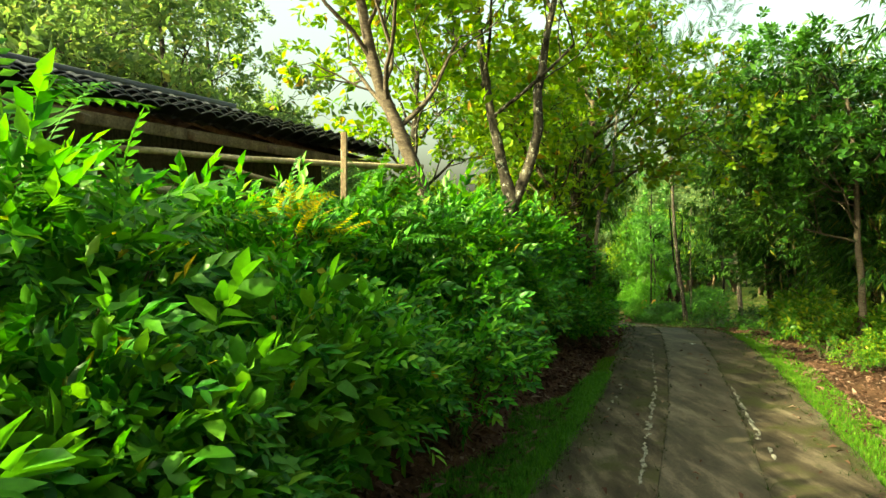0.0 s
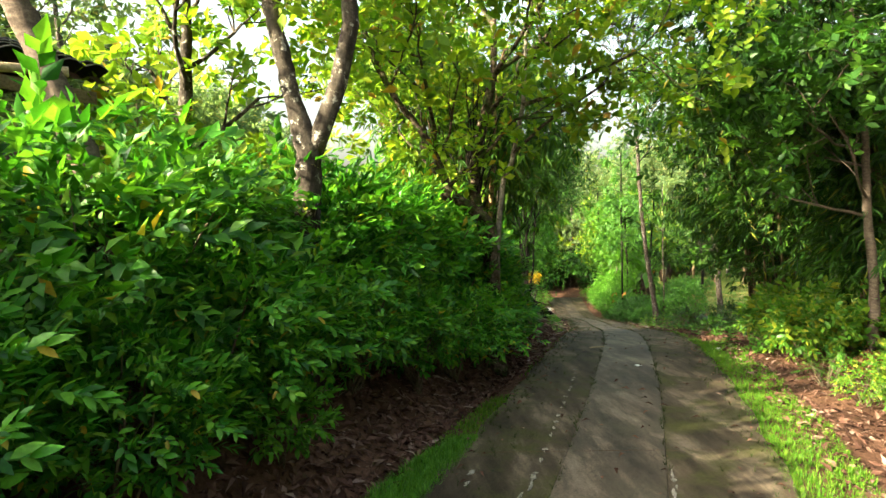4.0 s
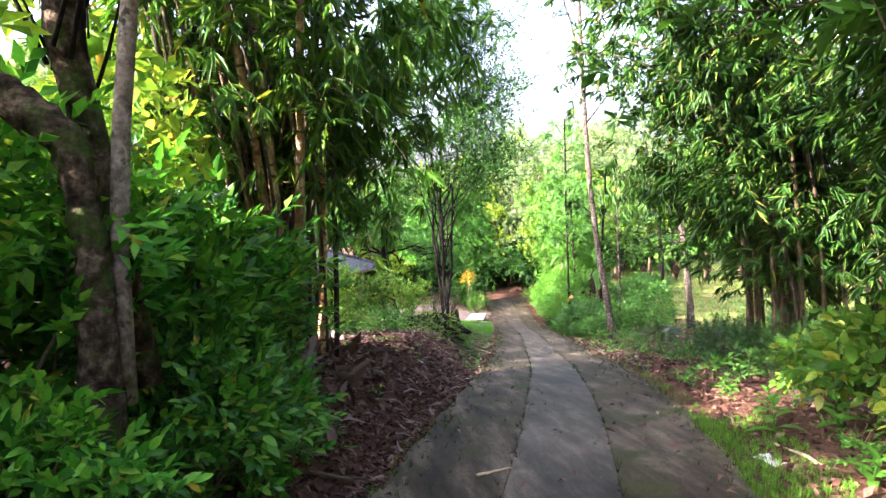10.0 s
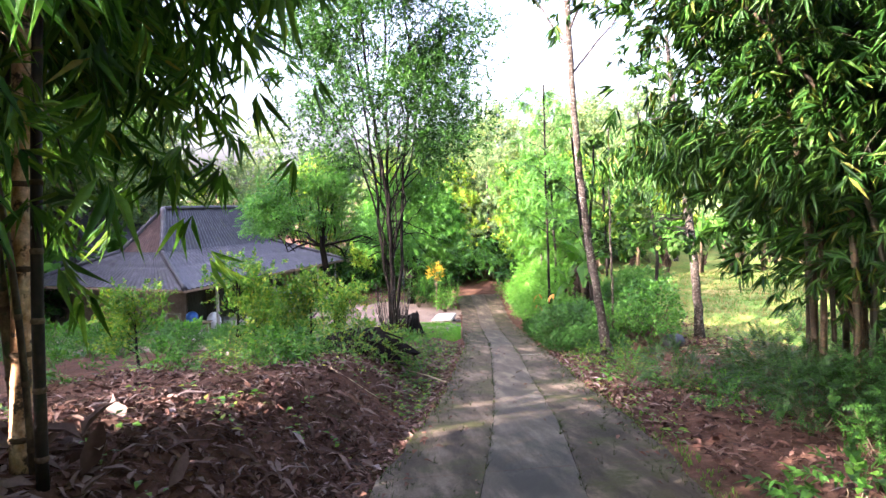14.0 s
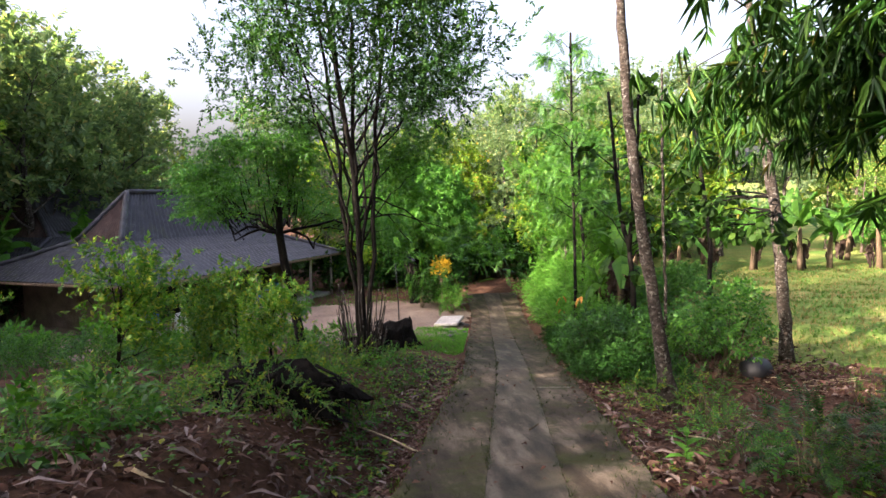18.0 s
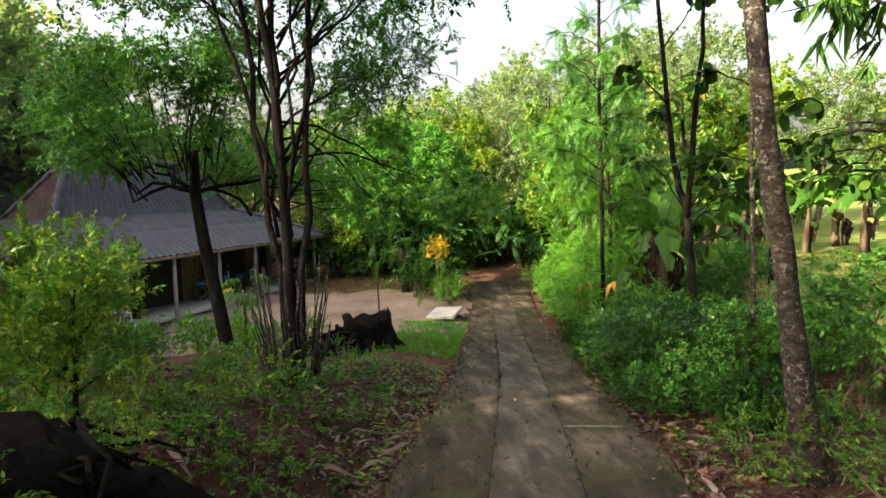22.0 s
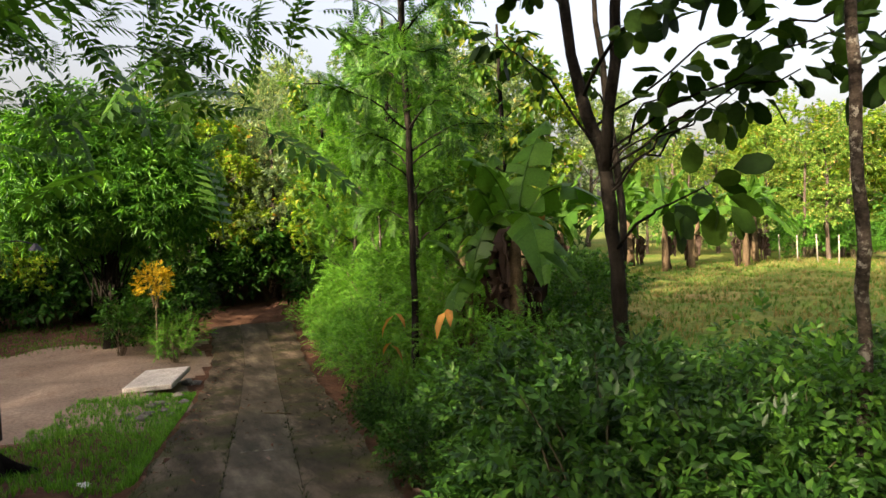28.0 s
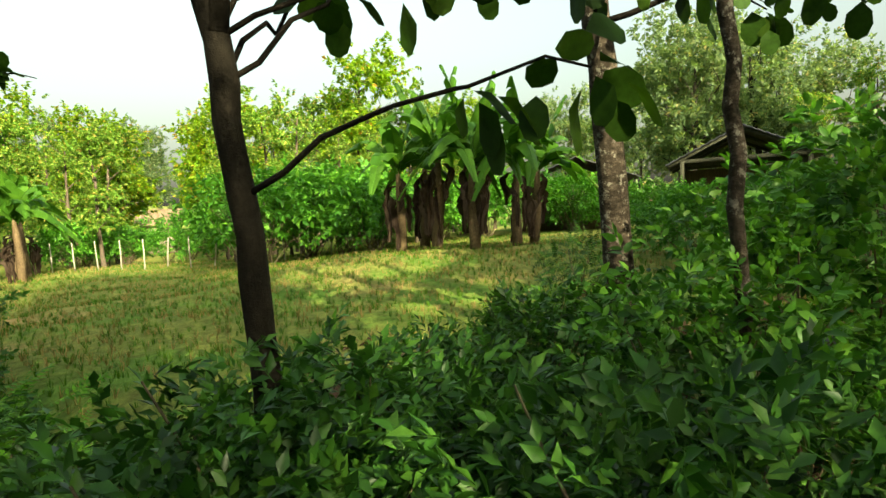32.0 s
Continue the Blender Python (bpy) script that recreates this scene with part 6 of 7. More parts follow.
def rippled_roof(corners, across, along, wave=0.045, lap=0.05):
    """A roof slope between four corners (eave left, eave right, ridge right, ridge left), rippled like tiled courses."""
    a, b, c, d = [np.array(p, float) for p in corners]
    nu, nv = across * 4, along * 2
    u, v = np.linspace(0, 1, nu + 1), np.linspace(0, 1, nv + 1)
    U, V = np.meshgrid(u, v)
    P = (a[None, None] * ((1 - U) * (1 - V))[..., None] + b * (U * (1 - V))[..., None] + c * (U * V)[..., None] + d * ((1 - U) * V)[..., None])
    n = unit(np.cross(b - a, d - a))
    h = wave * np.abs(np.sin(U * across * np.pi)) - lap * ((V * along) % 1.0)
    P = P + n * h[..., None]
    w = nu + 1
    i = (np.arange(nv)[:, None] * w + np.arange(nu)[None]).ravel()
    return Geo().add(P.reshape(-1, 3), (), np.column_stack([i, i + 1, i + w + 1, i + w]))


# house behind the hedge
h1 = thing("hedge_house", "low wooden house with a grey clay tile roof", "house", m=pose(-4.15, 3.7, 0.0, 0, 0, -27.6))
part("wall", box((0.16, 7.9, 2.7), (-0.9, 2.35, 1.2), None, 0.01), plank_wall, h1)
part("wall", box((4.6, 0.16, 2.7), (-3.2, 6.3, 1.2), None, 0.01), plank_wall, h1)
part("wall", box((4.6, 0.16, 2.7), (-3.2, -1.6, 1.2), None, 0.01), plank_wall, h1)
part("roof", rippled_roof([(-0.05, -2.4, 2.52), (-0.05, 6.9, 2.59), (-3.4, 6.9, 3.62), (-3.4, -2.4, 3.55)], 40, 16), roof_tile, h1)
part("roof", rippled_roof([(-6.75, 6.9, 2.59), (-6.75, -2.4, 2.52), (-3.4, -2.4, 3.55), (-3.4, 6.9, 3.62)], 36, 16), roof_tile, h1)
part("gable", Geo().add([(-0.2, 6.6, 2.55), (-6.6, 6.6, 2.55), (-3.4, 6.6, 3.5), (-0.2, 6.5, 2.55), (-6.6, 6.5, 2.55), (-3.4, 6.5, 3.5)], [(0, 2, 1), (3, 4, 5)], [(0, 3, 5, 2), (1, 2, 5, 4)]), plank_wall, h1)
part("ridge", tube([(-3.4, -2.4, 3.57), (-3.4, 3, 3.6), (-3.4, 6.9, 3.64)], [0.09, 0.09, 0.09], 8), roof_tile, h1)
for k in range(7):
    part("rafter", box((3.6, 0.06, 0.09), (-1.7, -1.6 + 1.2 * k, 2.93), Matrix.Rotation(0.3, 4, "Y"), 0.005), timber, h1)
part("eave_board", box((0.03, 9.2, 0.12), (-0.12, 2.25, 2.44), None, 0.004), timber, h1)
_tile = tile_shape(0.235, 0.27).mesh("tile", roof_tile)
for r in range(6):
    for c in range(38):
        u = r * 0.235
        ob = new("tile", _tile)
        ob.parent = h1
        zz = 2.545 + 0.1 * (c + 0.5) * 0.245 / 11.0
        ob.matrix_basis = pose(0.02 - u * 0.955, -2.3 + c * 0.245 + 0.06 * (r % 2), zz + u * 0.303 + 0.06, rng0.normal(0, 0.8), 0, 0) @ Matrix.Rotation(radians(90), 4, "Z") @ Matrix.Rotation(radians(-17.4), 4, "X") @ Matrix.Translation((0, 0.25, 0))
solo("bamboo_rail", tube(bent((-3.2, 5.85, 2.2), (-0.3, 8.05, 2.27), -0.03, 10, 0.006, rng0), np.full(10, 0.032) * np.tile((1.0, 1.12), 5), 8), dry_culm, "weathered bamboo rail from the eave to the tree", "rail")
solo("bamboo_rail", tube(bent((-2.4, 6.6, 2.1), (-0.5, 8.3, 1.55), 0.0, 8, 0.006, rng0), np.full(8, 0.028), 8), dry_culm, "slanting bamboo pole under the eave", "rail")
solo("bamboo_rail", tube(bent((-3.4, 4.6, 1.85), (-2.2, 7.2, 1.8), 0.0, 8, 0.006, rng0), np.full(8, 0.035), 8), dry_culm, "weathered bamboo rail before the house wall", "rail")
solo("wooden_post", box((0.065, 0.065, 2.75), (-1.12, 6.76, ground_z(-1.12, 6.76) + 1.3), Matrix.Rotation(0.02, 4, "X"), 0.008), timber, "upright weathered grey wooden post in the hedge", "post", smooth=False)

# long house with the porch beside the yard
FLOOR = ground_z(1.0, 42.0) + 0.06
h2 = thing("village_house", "long low village house with grey tiled hip roof", "house", m=pose(-1.5, 37.9, FLOOR, 0, 0, -25.7))
EV, BR, RG = 2.08, 3.31, 5.21
L2 = 13.07
part("porch_floor", box((1.9, 10.6, 0.14), (-1.25, 7.35, 0.0), None, 0.01), pale_concrete, h2)
W2 = 8.7


def joglo_roof(house, wide, long, inx, iny, ev, br, rg, back):
    """A tiled roof in two tiers: a wide low skirt and a steep hipped top, with ridge tiles and eave boards."""
    eave = [(0, 0, ev), (0, long, ev), (-wide, long, ev), (-wide, 0, ev)]
    brk = [(-inx, iny, br), (-inx, long - iny, br), (-wide + inx, long - iny, br), (-wide + inx, iny, br)]
    ridge = [(-wide / 2, back, rg), (-wide / 2, long - back, rg)]
    for k in range(4):
        part("lower_roof", rippled_roof([eave[k], eave[(k + 1) % 4], brk[(k + 1) % 4], brk[k]], 46 if k % 2 == 0 else 34, 12), roof_tile, house)
    for a, b, c, d in ((brk[0], brk[1], ridge[1], ridge[0]), (brk[2], brk[3], ridge[0], ridge[1])):
        part("upper_roof", rippled_roof([a, b, c, d], 36, 10), roof_tile, house)
    for a, b, c in ((brk[3], brk[0], ridge[0]), (brk[1], brk[2], ridge[1])):
        part("upper_roof", rippled_roof([a, b, c, c], 14, 10), rusty_tile, house, "reddish brown weathered tile slope")
    for a, b in ((ridge[0], ridge[1]), (ridge[0], brk[0]), (ridge[0], brk[3]), (ridge[1], brk[1]), (ridge[1], brk[2]), (brk[0], eave[0]), (brk[3], eave[3]), (brk[1], eave[1]), (brk[2], eave[2])):
        part("ridge_tiles", tube(bent(np.array(a) + (0, 0, 0.05), np.array(b) + (0, 0, 0.05), 0, 12), 0.1 * np.tile((1.0, 1.2), 6), 7), roof_tile, house)
    for a, b in zip(eave, eave[1:] + eave[:1]):
        a, b = np.array(a), np.array(b)
        part("eave_board", box((float(np.linalg.norm(b - a)), 0.03, 0.1), tuple((a + b) / 2 - (0, 0, 0.06)), Matrix.Rotation(math.atan2(b[1] - a[1], b[0] - a[0]), 4, "Z"), 0.004), timber, house)


joglo_roof(h2, W2, L2, 3.2, 2.35, EV, BR, RG, 3.8)
part("wall", box((0.15, 8.1, 2.7), (-2.35, 7.5, 1.2), None, 0.01), dark_plank, h2)
part("wall", box((6.4, 0.15, 2.3), (-5.0, 2.1, 1.05), None, 0.01), plaster, h2)
part("wall", box((1.4, 0.12, 2.4), (-1.72, 3.4, 1.1), None, 0.01), dark_plank, h2)
part("wall", box((0.12, 1.35, 2.4), (-1.86, 2.74, 1.1), None, 0.01), dark_plank, h2)
part("porch_floor", box((1.6, 1.4, 0.14), (-1.1, 1.35, -0.004), None, 0.01), pale_concrete, h2)
part("wall", box((5.6, 0.15, 2.4), (-5.1, L2 - 1.2, 1.1), None, 0.01), plaster, h2)
part("wall", box((0.15, 9.6, 2.5), (-8.1, 6.95, 1.1), None, 0.01), plaster, h2)
for y in (2.15, 4.2, 6.3, 8.3, 10.5, 12.4):
    part("post", box((0.1, 0.1, EV + 0.1), (-0.25, y, EV / 2), None, 0.01), grey_post, h2)
for k, y in enumerate((7.0, 10.6)):
    d = part("door", box((0.05, 0.95, 1.9), (-2.25, y, 0.98), None, 0.01), timber, h2, "brown wooden door")
    part("handle", box((0.04, 0.03, 0.12), (-2.2, y + 0.38, 0.95), None, 0.006), dark_metal, d)

# second roof behind
h3 = thing("neighbour_house", "neighbouring house with a grey tiled two-tier roof", "house", m=h2.matrix_basis @ pose(-8.9, 2.3, 0.0))
joglo_roof(h3, 9.0, 11.0, 1.0, 2.3, EV, BR, RG + 0.25, 3.9)
for x, y, w, l in ((-4.5, 1.0, 7.6, 0.15), (-4.5, 10.0, 7.6, 0.15), (-0.8, 5.5, 0.15, 8.8), (-8.2, 5.5, 0.15, 8.8)):
    part("wall", box((w, l, 2.4), (x, y, 1.05), None, 0.01), plaster, h3)

# open shed beyond the bananas
gz = -2.5
shed = thing("open_shed", "open dark timber shed with a tiled gable roof", "shed", m=pose(36.0, 15.0, gz, 0, 0, -26) @ Matrix.Scale(1.25, 4))
for s in (1, -1):
    part("roof", rippled_roof([(-2.2, -2.4 * s, 2.0), (2.2, -2.4 * s, 2.0), (2.2, 0, 3.15), (-2.2, 0, 3.15)] if s > 0 else [(2.2, 2.4, 2.0), (-2.2, 2.4, 2.0), (-2.2, 0, 3.15), (2.2, 0, 3.15)], 22, 10), roof_tile, shed)
for x in (-2.0, 0, 2.0):
    for y in (-1.9, 1.9):
        part("post", box((0.13, 0.13, 2.2), (x, y, 1.0), Matrix.Rotation(0.02, 4, "X"), 0.01), dark_plank, shed)
    part("tie_beam", box((0.1, 4.0, 0.12), (x, 0, 2.1), None, 0.008), dark_plank, shed)
    part("king_post", box((0.1, 0.1, 0.95), (x, 0, 2.6), None, 0.008), dark_plank, shed)
    for s in (1, -1):
        part("rafter", box((0.08, 2.5, 0.1), (x, s * 1.2, 2.5), Matrix.Rotation(-s * 0.445, 4, "X"), 0.008), dark_plank, shed)
for k in range(4):
    part("board", box((0.03, 3.6, 0.2), (-2.1, 0, 0.15 + 0.24 * k), None, 0.005), timber, shed)
part("back_wall", box((0.08, 4.2, 2.0), (2.1, 0, 1.0), None, 0.01), plank_wall, shed)
shed2 = thing("dark_shed", "low dark shed with a sagging roof", "shed", m=pose(36.0, 22.6, -2.5, 0, 0, -12))
for s in (1, -1):
    part("roof", rippled_roof([(-2.0, -2.6 * s, 2.0), (2.0, -2.6 * s, 2.0), (2.0, 0, 3.0), (-2.0, 0, 3.0)] if s > 0 else [(2.0, 2.6, 2.0), (-2.0, 2.6, 2.0), (-2.0, 0, 3.0), (2.0, 0, 3.0)], 22, 10), roof_tile, shed2)
part("wall", box((3.2, 4.2, 1.9), (0.3, 0, 0.95), None, 0.02), plank_wall, shed2)
solo("low_wall", box((0.16, 1.6, 0.35), (32.5, 20.6, ground_z(32.5, 20.6) + 0.3), None, 0.02), plaster, "low orange brick wall in front of the shed", "wall", smooth=False)
hut = thing("field_hut", "small pale hut across the field", "hut", m=pose(47.9, 45.6, ground_z(47.9, 45.6), 0, 0, 22) @ Matrix.Scale(1.4, 4))
part("wall", box((1.6, 1.9, 1.2), (0, 0, 0.6), None, 0.02), plaster, hut)
part("roof", rippled_roof([(-1.1, -1.3, 1.25), (-1.1, 1.3, 1.25), (1.1, 1.3, 2.0), (1.1, -1.3, 2.0)], 12, 6), timber, hut)
stake = thing("fence_stake", "thin pale fence stake at the field's edge", "fence stake", "field fence")
part("stake", tube([(0, 0, -0.2), (0.01, 0, 0.5), (0, 0.01, 1.0)], [0.025, 0.022, 0.02], 6), grey_post, stake)
place(stake, [(29.6 - 0.06 * k, 41.5 - 0.75 * k, 1.0) for k in range(16)], 33, 3)

# ---- yard ----
stump_at = (6.62, 34.0)
stump = thing("tree_stump", "broad dark rotting tree stump by the yard", "stump", m=pose(*stump_at, ground_z(*stump_at)))
rs = np.random.default_rng(12)
a = np.linspace(0, 2 * np.pi, 27)[:-1]
g = Geo()
rings = []
for z, r in ((-0.2, 0.72), (0.08, 0.58), (0.3, 0.5), (0.52, 0.47), (0.74, 0.47), (0.66, 0.38), (0.5, 0.18)):
    rr = r * (1 + 0.16 * np.sin(a * 3 + 1) + 0.13 * np.sin(a * 7 + 2) + rs.normal(0, 0.06, 26))
    rings.append(np.column_stack([rr * np.cos(a), rr * np.sin(a), z + (0.09 * np.sin(a * 2 + 0.6) + 0.04 * np.sin(a * 5) + rs.normal(0, 0.04, 26) if z > 0.5 else 0 * a)]))
v = np.concatenate(rings + [[(0, 0, 0.45)]])
q = [(i * 26 + k, i * 26 + (k + 1) % 26, (i + 1) * 26 + (k + 1) % 26, (i + 1) * 26 + k) for i in range(6) for k in range(26)]
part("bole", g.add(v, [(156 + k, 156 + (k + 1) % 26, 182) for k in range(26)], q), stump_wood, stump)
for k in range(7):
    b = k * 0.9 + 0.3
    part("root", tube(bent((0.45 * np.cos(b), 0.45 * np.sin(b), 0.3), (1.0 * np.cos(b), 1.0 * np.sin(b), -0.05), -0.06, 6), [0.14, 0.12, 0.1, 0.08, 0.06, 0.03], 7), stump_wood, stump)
for k in range(34):
    b = rs.uniform(2.2, 4.4)
    r = rs.uniform(0.3, 0.9)
    far = r + rs.uniform(0.4, 1.1)
    turn = b + rs.normal(0, 0.3)
    part("root", tube(bent((r * np.cos(b), r * np.sin(b), 0.5 - 0.3 * r + rs.uniform(-0.1, 0.1)), (far * np.cos(turn), far * np.sin(turn), rs.uniform(-0.05, 0.15)), rs.uniform(-0.05, 0.12), 7, 0.04, rs), np.linspace(rs.uniform(0.02, 0.07), 0.012, 7), 6), stump_wood, stump)
mound = thing("root_mound", "dark mound of old roots and rotting wood on the bank", "root mound", m=pose(5.25, 24.3, ground_z(5.25, 24.3)))
a = np.linspace(0, 2 * np.pi, 33)[:-1]
rings = []
for z, r in ((-0.15, 0.8), (0.05, 0.68), (0.16, 0.55), (0.28, 0.42), (0.33, 0.27), (0.36, 0.12)):
    rr = r * (1 + 0.2 * np.sin(a * 3 + 1) + 0.15 * np.sin(a * 7 + z * 9) + rs.normal(0, 0.12, 32))
    rings.append(np.column_stack([1.05 * rr * np.cos(a), 0.75 * rr * np.sin(a), z + 0.06 * np.sin(a * 5 + r * 8) + rs.normal(0, 0.06, 32)]))
v = np.concatenate(rings + [[(0, 0, 0.36)]])
q = [(i * 32 + k, i * 32 + (k + 1) % 32, (i + 1) * 32 + (k + 1) % 32, (i + 1) * 32 + k) for i in range(5) for k in range(32)]
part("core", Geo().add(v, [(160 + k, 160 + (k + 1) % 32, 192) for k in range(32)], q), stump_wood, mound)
for k in range(64):
    b, r = rs.uniform(0, 6.28), rs.uniform(0.2, 0.6)
    far = r + rs.uniform(0.25, 0.6)
    turn = b + rs.normal(0, 0.5)
    part("root", tube(bent((r * np.cos(b), 0.75 * r * np.sin(b), 0.42 - 0.45 * r + rs.uniform(-0.05, 0.14)), (far * np.cos(turn), 0.8 * far * np.sin(turn), -0.06), rs.uniform(0.0, 0.1), 7, 0.035, rs), np.linspace(rs.uniform(0.008, 0.03), 0.005, 7), 5), stump_wood, mound)
mast = thing("lamp_pole", "thin dark metal pole with a small lamp shade", "lamp pole", m=pose(6.87, 36.4, ground_z(6.87, 36.4)))
part("pole", tube([(0, 0, -0.1), (-0.03, 0, 1.2), (-0.1, 0, 2.6)], [0.018, 0.016, 0.013], 8), dark_metal, mast)
part("arm", tube(bent((-0.1, 0, 2.45), (0.45, 0, 2.5), 0.08, 7), np.full(7, 0.009), 6), dark_metal, mast)
part("shade", Geo().join(tube([(0.45, 0, 2.52), (0.45, 0, 2.48), (0.45, 0, 2.43)], [0.015, 0.05, 0.085], 12, False)), dark_metal, mast, "dark metal lamp shade")
slab = solo("stone_slab", box((0.85, 1.25, 0.1), (0, 0, 0), None, 0.015), pale_concrete, "pale concrete slab bridging the roadside drain", "slab", m=pose(8.75, 39.6, ground_z(8.75, 39.6) + 0.14, 2, -3, -18), smooth=False)
for k in range(26):
    y = rs.uniform(36.5, 41)
    x = float(edge_l(y)) - rs.uniform(0.15, 0.9)
    bm = bmesh.new()
    bmesh.ops.create_icosphere(bm, subdivisions=1, radius=rs.uniform(0.05, 0.14))
    for w in bm.verts:
        w.co *= rs.uniform(0.75, 1.2)
        w.co.z *= 0.6
    me = bpy.data.meshes.new("stone")
    bm.to_mesh(me)
    bm.free()
    me.materials.append(stone)
    ob = tagged(new("stone", me), "grey field stone by the drain", "stone", "drain stones")
    ob.matrix_basis = pose(x, y, ground_z(x, y) + 0.02, 0, 0, rs.uniform(0, 360))

# ---- lane: three strips of concrete slabs ----
lane = thing("road", "narrow worn concrete lane in three strips", "road", kind="structure")
cuts = (0.0, 0.345, 0.655, 1.0)
ys = np.arange(-8.0, 49.6, 2.4)
for i, y0 in enumerate(ys[:-1]):
    for c in range(3):
        n = 7
        yy = np.linspace(y0 + 0.003, ys[i + 1] - 0.003, n)
        xl = np.array([cross(t, cuts[c]) for t in yy]) + (0.003 if c else 0.03 * np.sin(yy * 5))
        xr = np.array([cross(t, cuts[c + 1]) for t in yy]) - (0.003 if c < 2 else 0.03 * np.sin(yy * 4.3))
        z = road_z(yy) + (0.003 if c == 1 else 0.0)
        cols = [xl, xl + (xr - xl) * 0.33, xl + (xr - xl) * 0.66, xr]
        top = np.concatenate([np.column_stack([x, yy, z]) for x in cols])
        v = np.concatenate([np.column_stack([xl, yy, z - 0.14]), top, np.column_stack([xr, yy, z - 0.14])])
        q = [(k * n + j, (k + 1) * n + j, (k + 1) * n + j + 1, k * n + j + 1) for k in range(5) for j in range(n - 1)]
        part("slab", Geo().add(v, (), q), worn_concrete if c == 1 else concrete, lane, smooth=False)

# ---- litter, grass and leaves on the ground ----
def band(rng, n, y0, y1, near, far, side):
    y = rng.uniform(y0, y1, n)
    d = near + (far - near) * rng.random(n) ** 1.5
    x = edge_l(y) - d if side == "l" else edge_r(y) + d
    return np.column_stack([x, y])


DRY = blade(0.42, 0.12, 0.2)
DRY_LONG = blade(0.16, 0.05, 0.25)
rl = np.random.default_rng(3)
lit = Geo()
for n, y0, y1, a, b, side, lo, hi in ((11000, 13, 31, 0.02, 4.6, "l", 0.04, 0.11), (7000, 12.5, 20, 0.3, 4.2, "l", 0.05, 0.12), (6500, 2, 14, 0.3, 1.7, "l", 0.05, 0.13), (1500, 12.5, 20, 0.0, 1.6, "l", 0.04, 0.1), (4600, 19, 31, 0.05, 5.0, "r", 0.06, 0.15), (3200, 6, 19, 0.4, 3.0, "r", 0.05, 0.13)):
    xy = band(rl, n, y0, y1, a, b, side)
    scatter_on(lit, DRY, xy, rl, rl.uniform(lo, hi, n), 0.015, 0.5)
    m = n // 2
    xy = band(rl, m, y0, y1, a, b, side)
    scatter_on(lit, DRY_LONG, xy, rl, rl.uniform(0.06, 0.2, m), 0.02, 0.2)
solo("leaf_litter", lit, litter_leaf, "brown dry leaf litter on the banks", "leaf litter", kind="stuff")
pale = Geo()
CURL = blade(0.36, 0.2, 0.35, fine=True)
for n, y0, y1, a, b, side, lo, hi in ((3400, 17.5, 32, 0.15, 4.8, "l", 0.04, 0.12), (1500, 15.5, 30, 0.05, 2.2, "l", 0.03, 0.08), (1000, 20.5, 31, 0.1, 4.5, "r", 0.08, 0.18), (350, 13.5, 18, 0.1, 3.0, "l", 0.05, 0.12)):
    xy = band(rl, n, y0, y1, a, b, side)
    scatter_on(pale, CURL, xy, rl, rl.uniform(lo, hi, n), 0.03, 0.7)
    xy = band(rl, n // 3, y0, y1, a, b, side)
    scatter_on(pale, DRY_LONG, xy, rl, rl.uniform(0.12, 0.34, n // 3), 0.035, 0.2)
solo("curled_leaf_litter", pale, pale_litter, "curled pale brown fallen leaves on the banks", "leaf litter", kind="stuff")
on_road = Geo()
n = 900
y = rl.uniform(3, 46, n)
t = rl.random(n)
t = np.where(rl.random(n) < 0.6, np.where(t < 0.5, t * 0.25, 1 - (1 - t) * 0.25), t)
xy = np.column_stack([edge_l(y) + (edge_r(y) - edge_l(y)) * t, y])
d = np.column_stack([rl.normal(0, 1, n), rl.normal(0, 1, n), rl.normal(0, 0.08, n)])
strew(on_road, DRY, np.column_stack([xy, road_z(y) + 0.025]), frames(d, rl.normal(0, 0.2, n)), rl.uniform(0.025, 0.1, n) * (1 + 0.5 * (rl.random(n) < 0.06)))
solo("fallen_leaves", on_road, litter_leaf, "scattered dry leaves on the concrete lane", "leaf litter", kind="stuff")
# low weeds with small ovate leaves on the shaded banks
weeds = Geo()
OVATE = blade(0.5, 0.05, 0.2)
for n, y0, y1, a, b, side in ((45, 14, 20, 0.6, 3.4, "l"), (560, 21.5, 32, 0.25, 4.6, "l"), (160, 19, 31, 0.2, 3.0, "r")):
    xy = band(rl, n, y0, y1, a, b, side)
    xy = np.repeat(xy, 9, axis=0) + rl.normal(0, 0.045, (n * 9, 2))
    a = rl.uniform(0, 6.28, len(xy))
    d = np.column_stack([np.cos(a), np.sin(a), rl.uniform(0.05, 0.6, len(xy))])
    strew(weeds, OVATE, np.column_stack([xy, ground_many(xy) + rl.uniform(0.01, 0.13, len(xy))]), frames(d, rl.normal(0, 0.3, len(xy))), rl.uniform(0.03, 0.1, len(xy)))
solo("low_weeds", weeds, bush_leaf, "low green weeds with small ovate leaves in the leaf litter", "weeds", kind="stuff", smooth=False)
TUFT, TUFT_B = tuft(7, 0.13, 1, 0.9), tuft(7, 0.12, 2, 1.3)


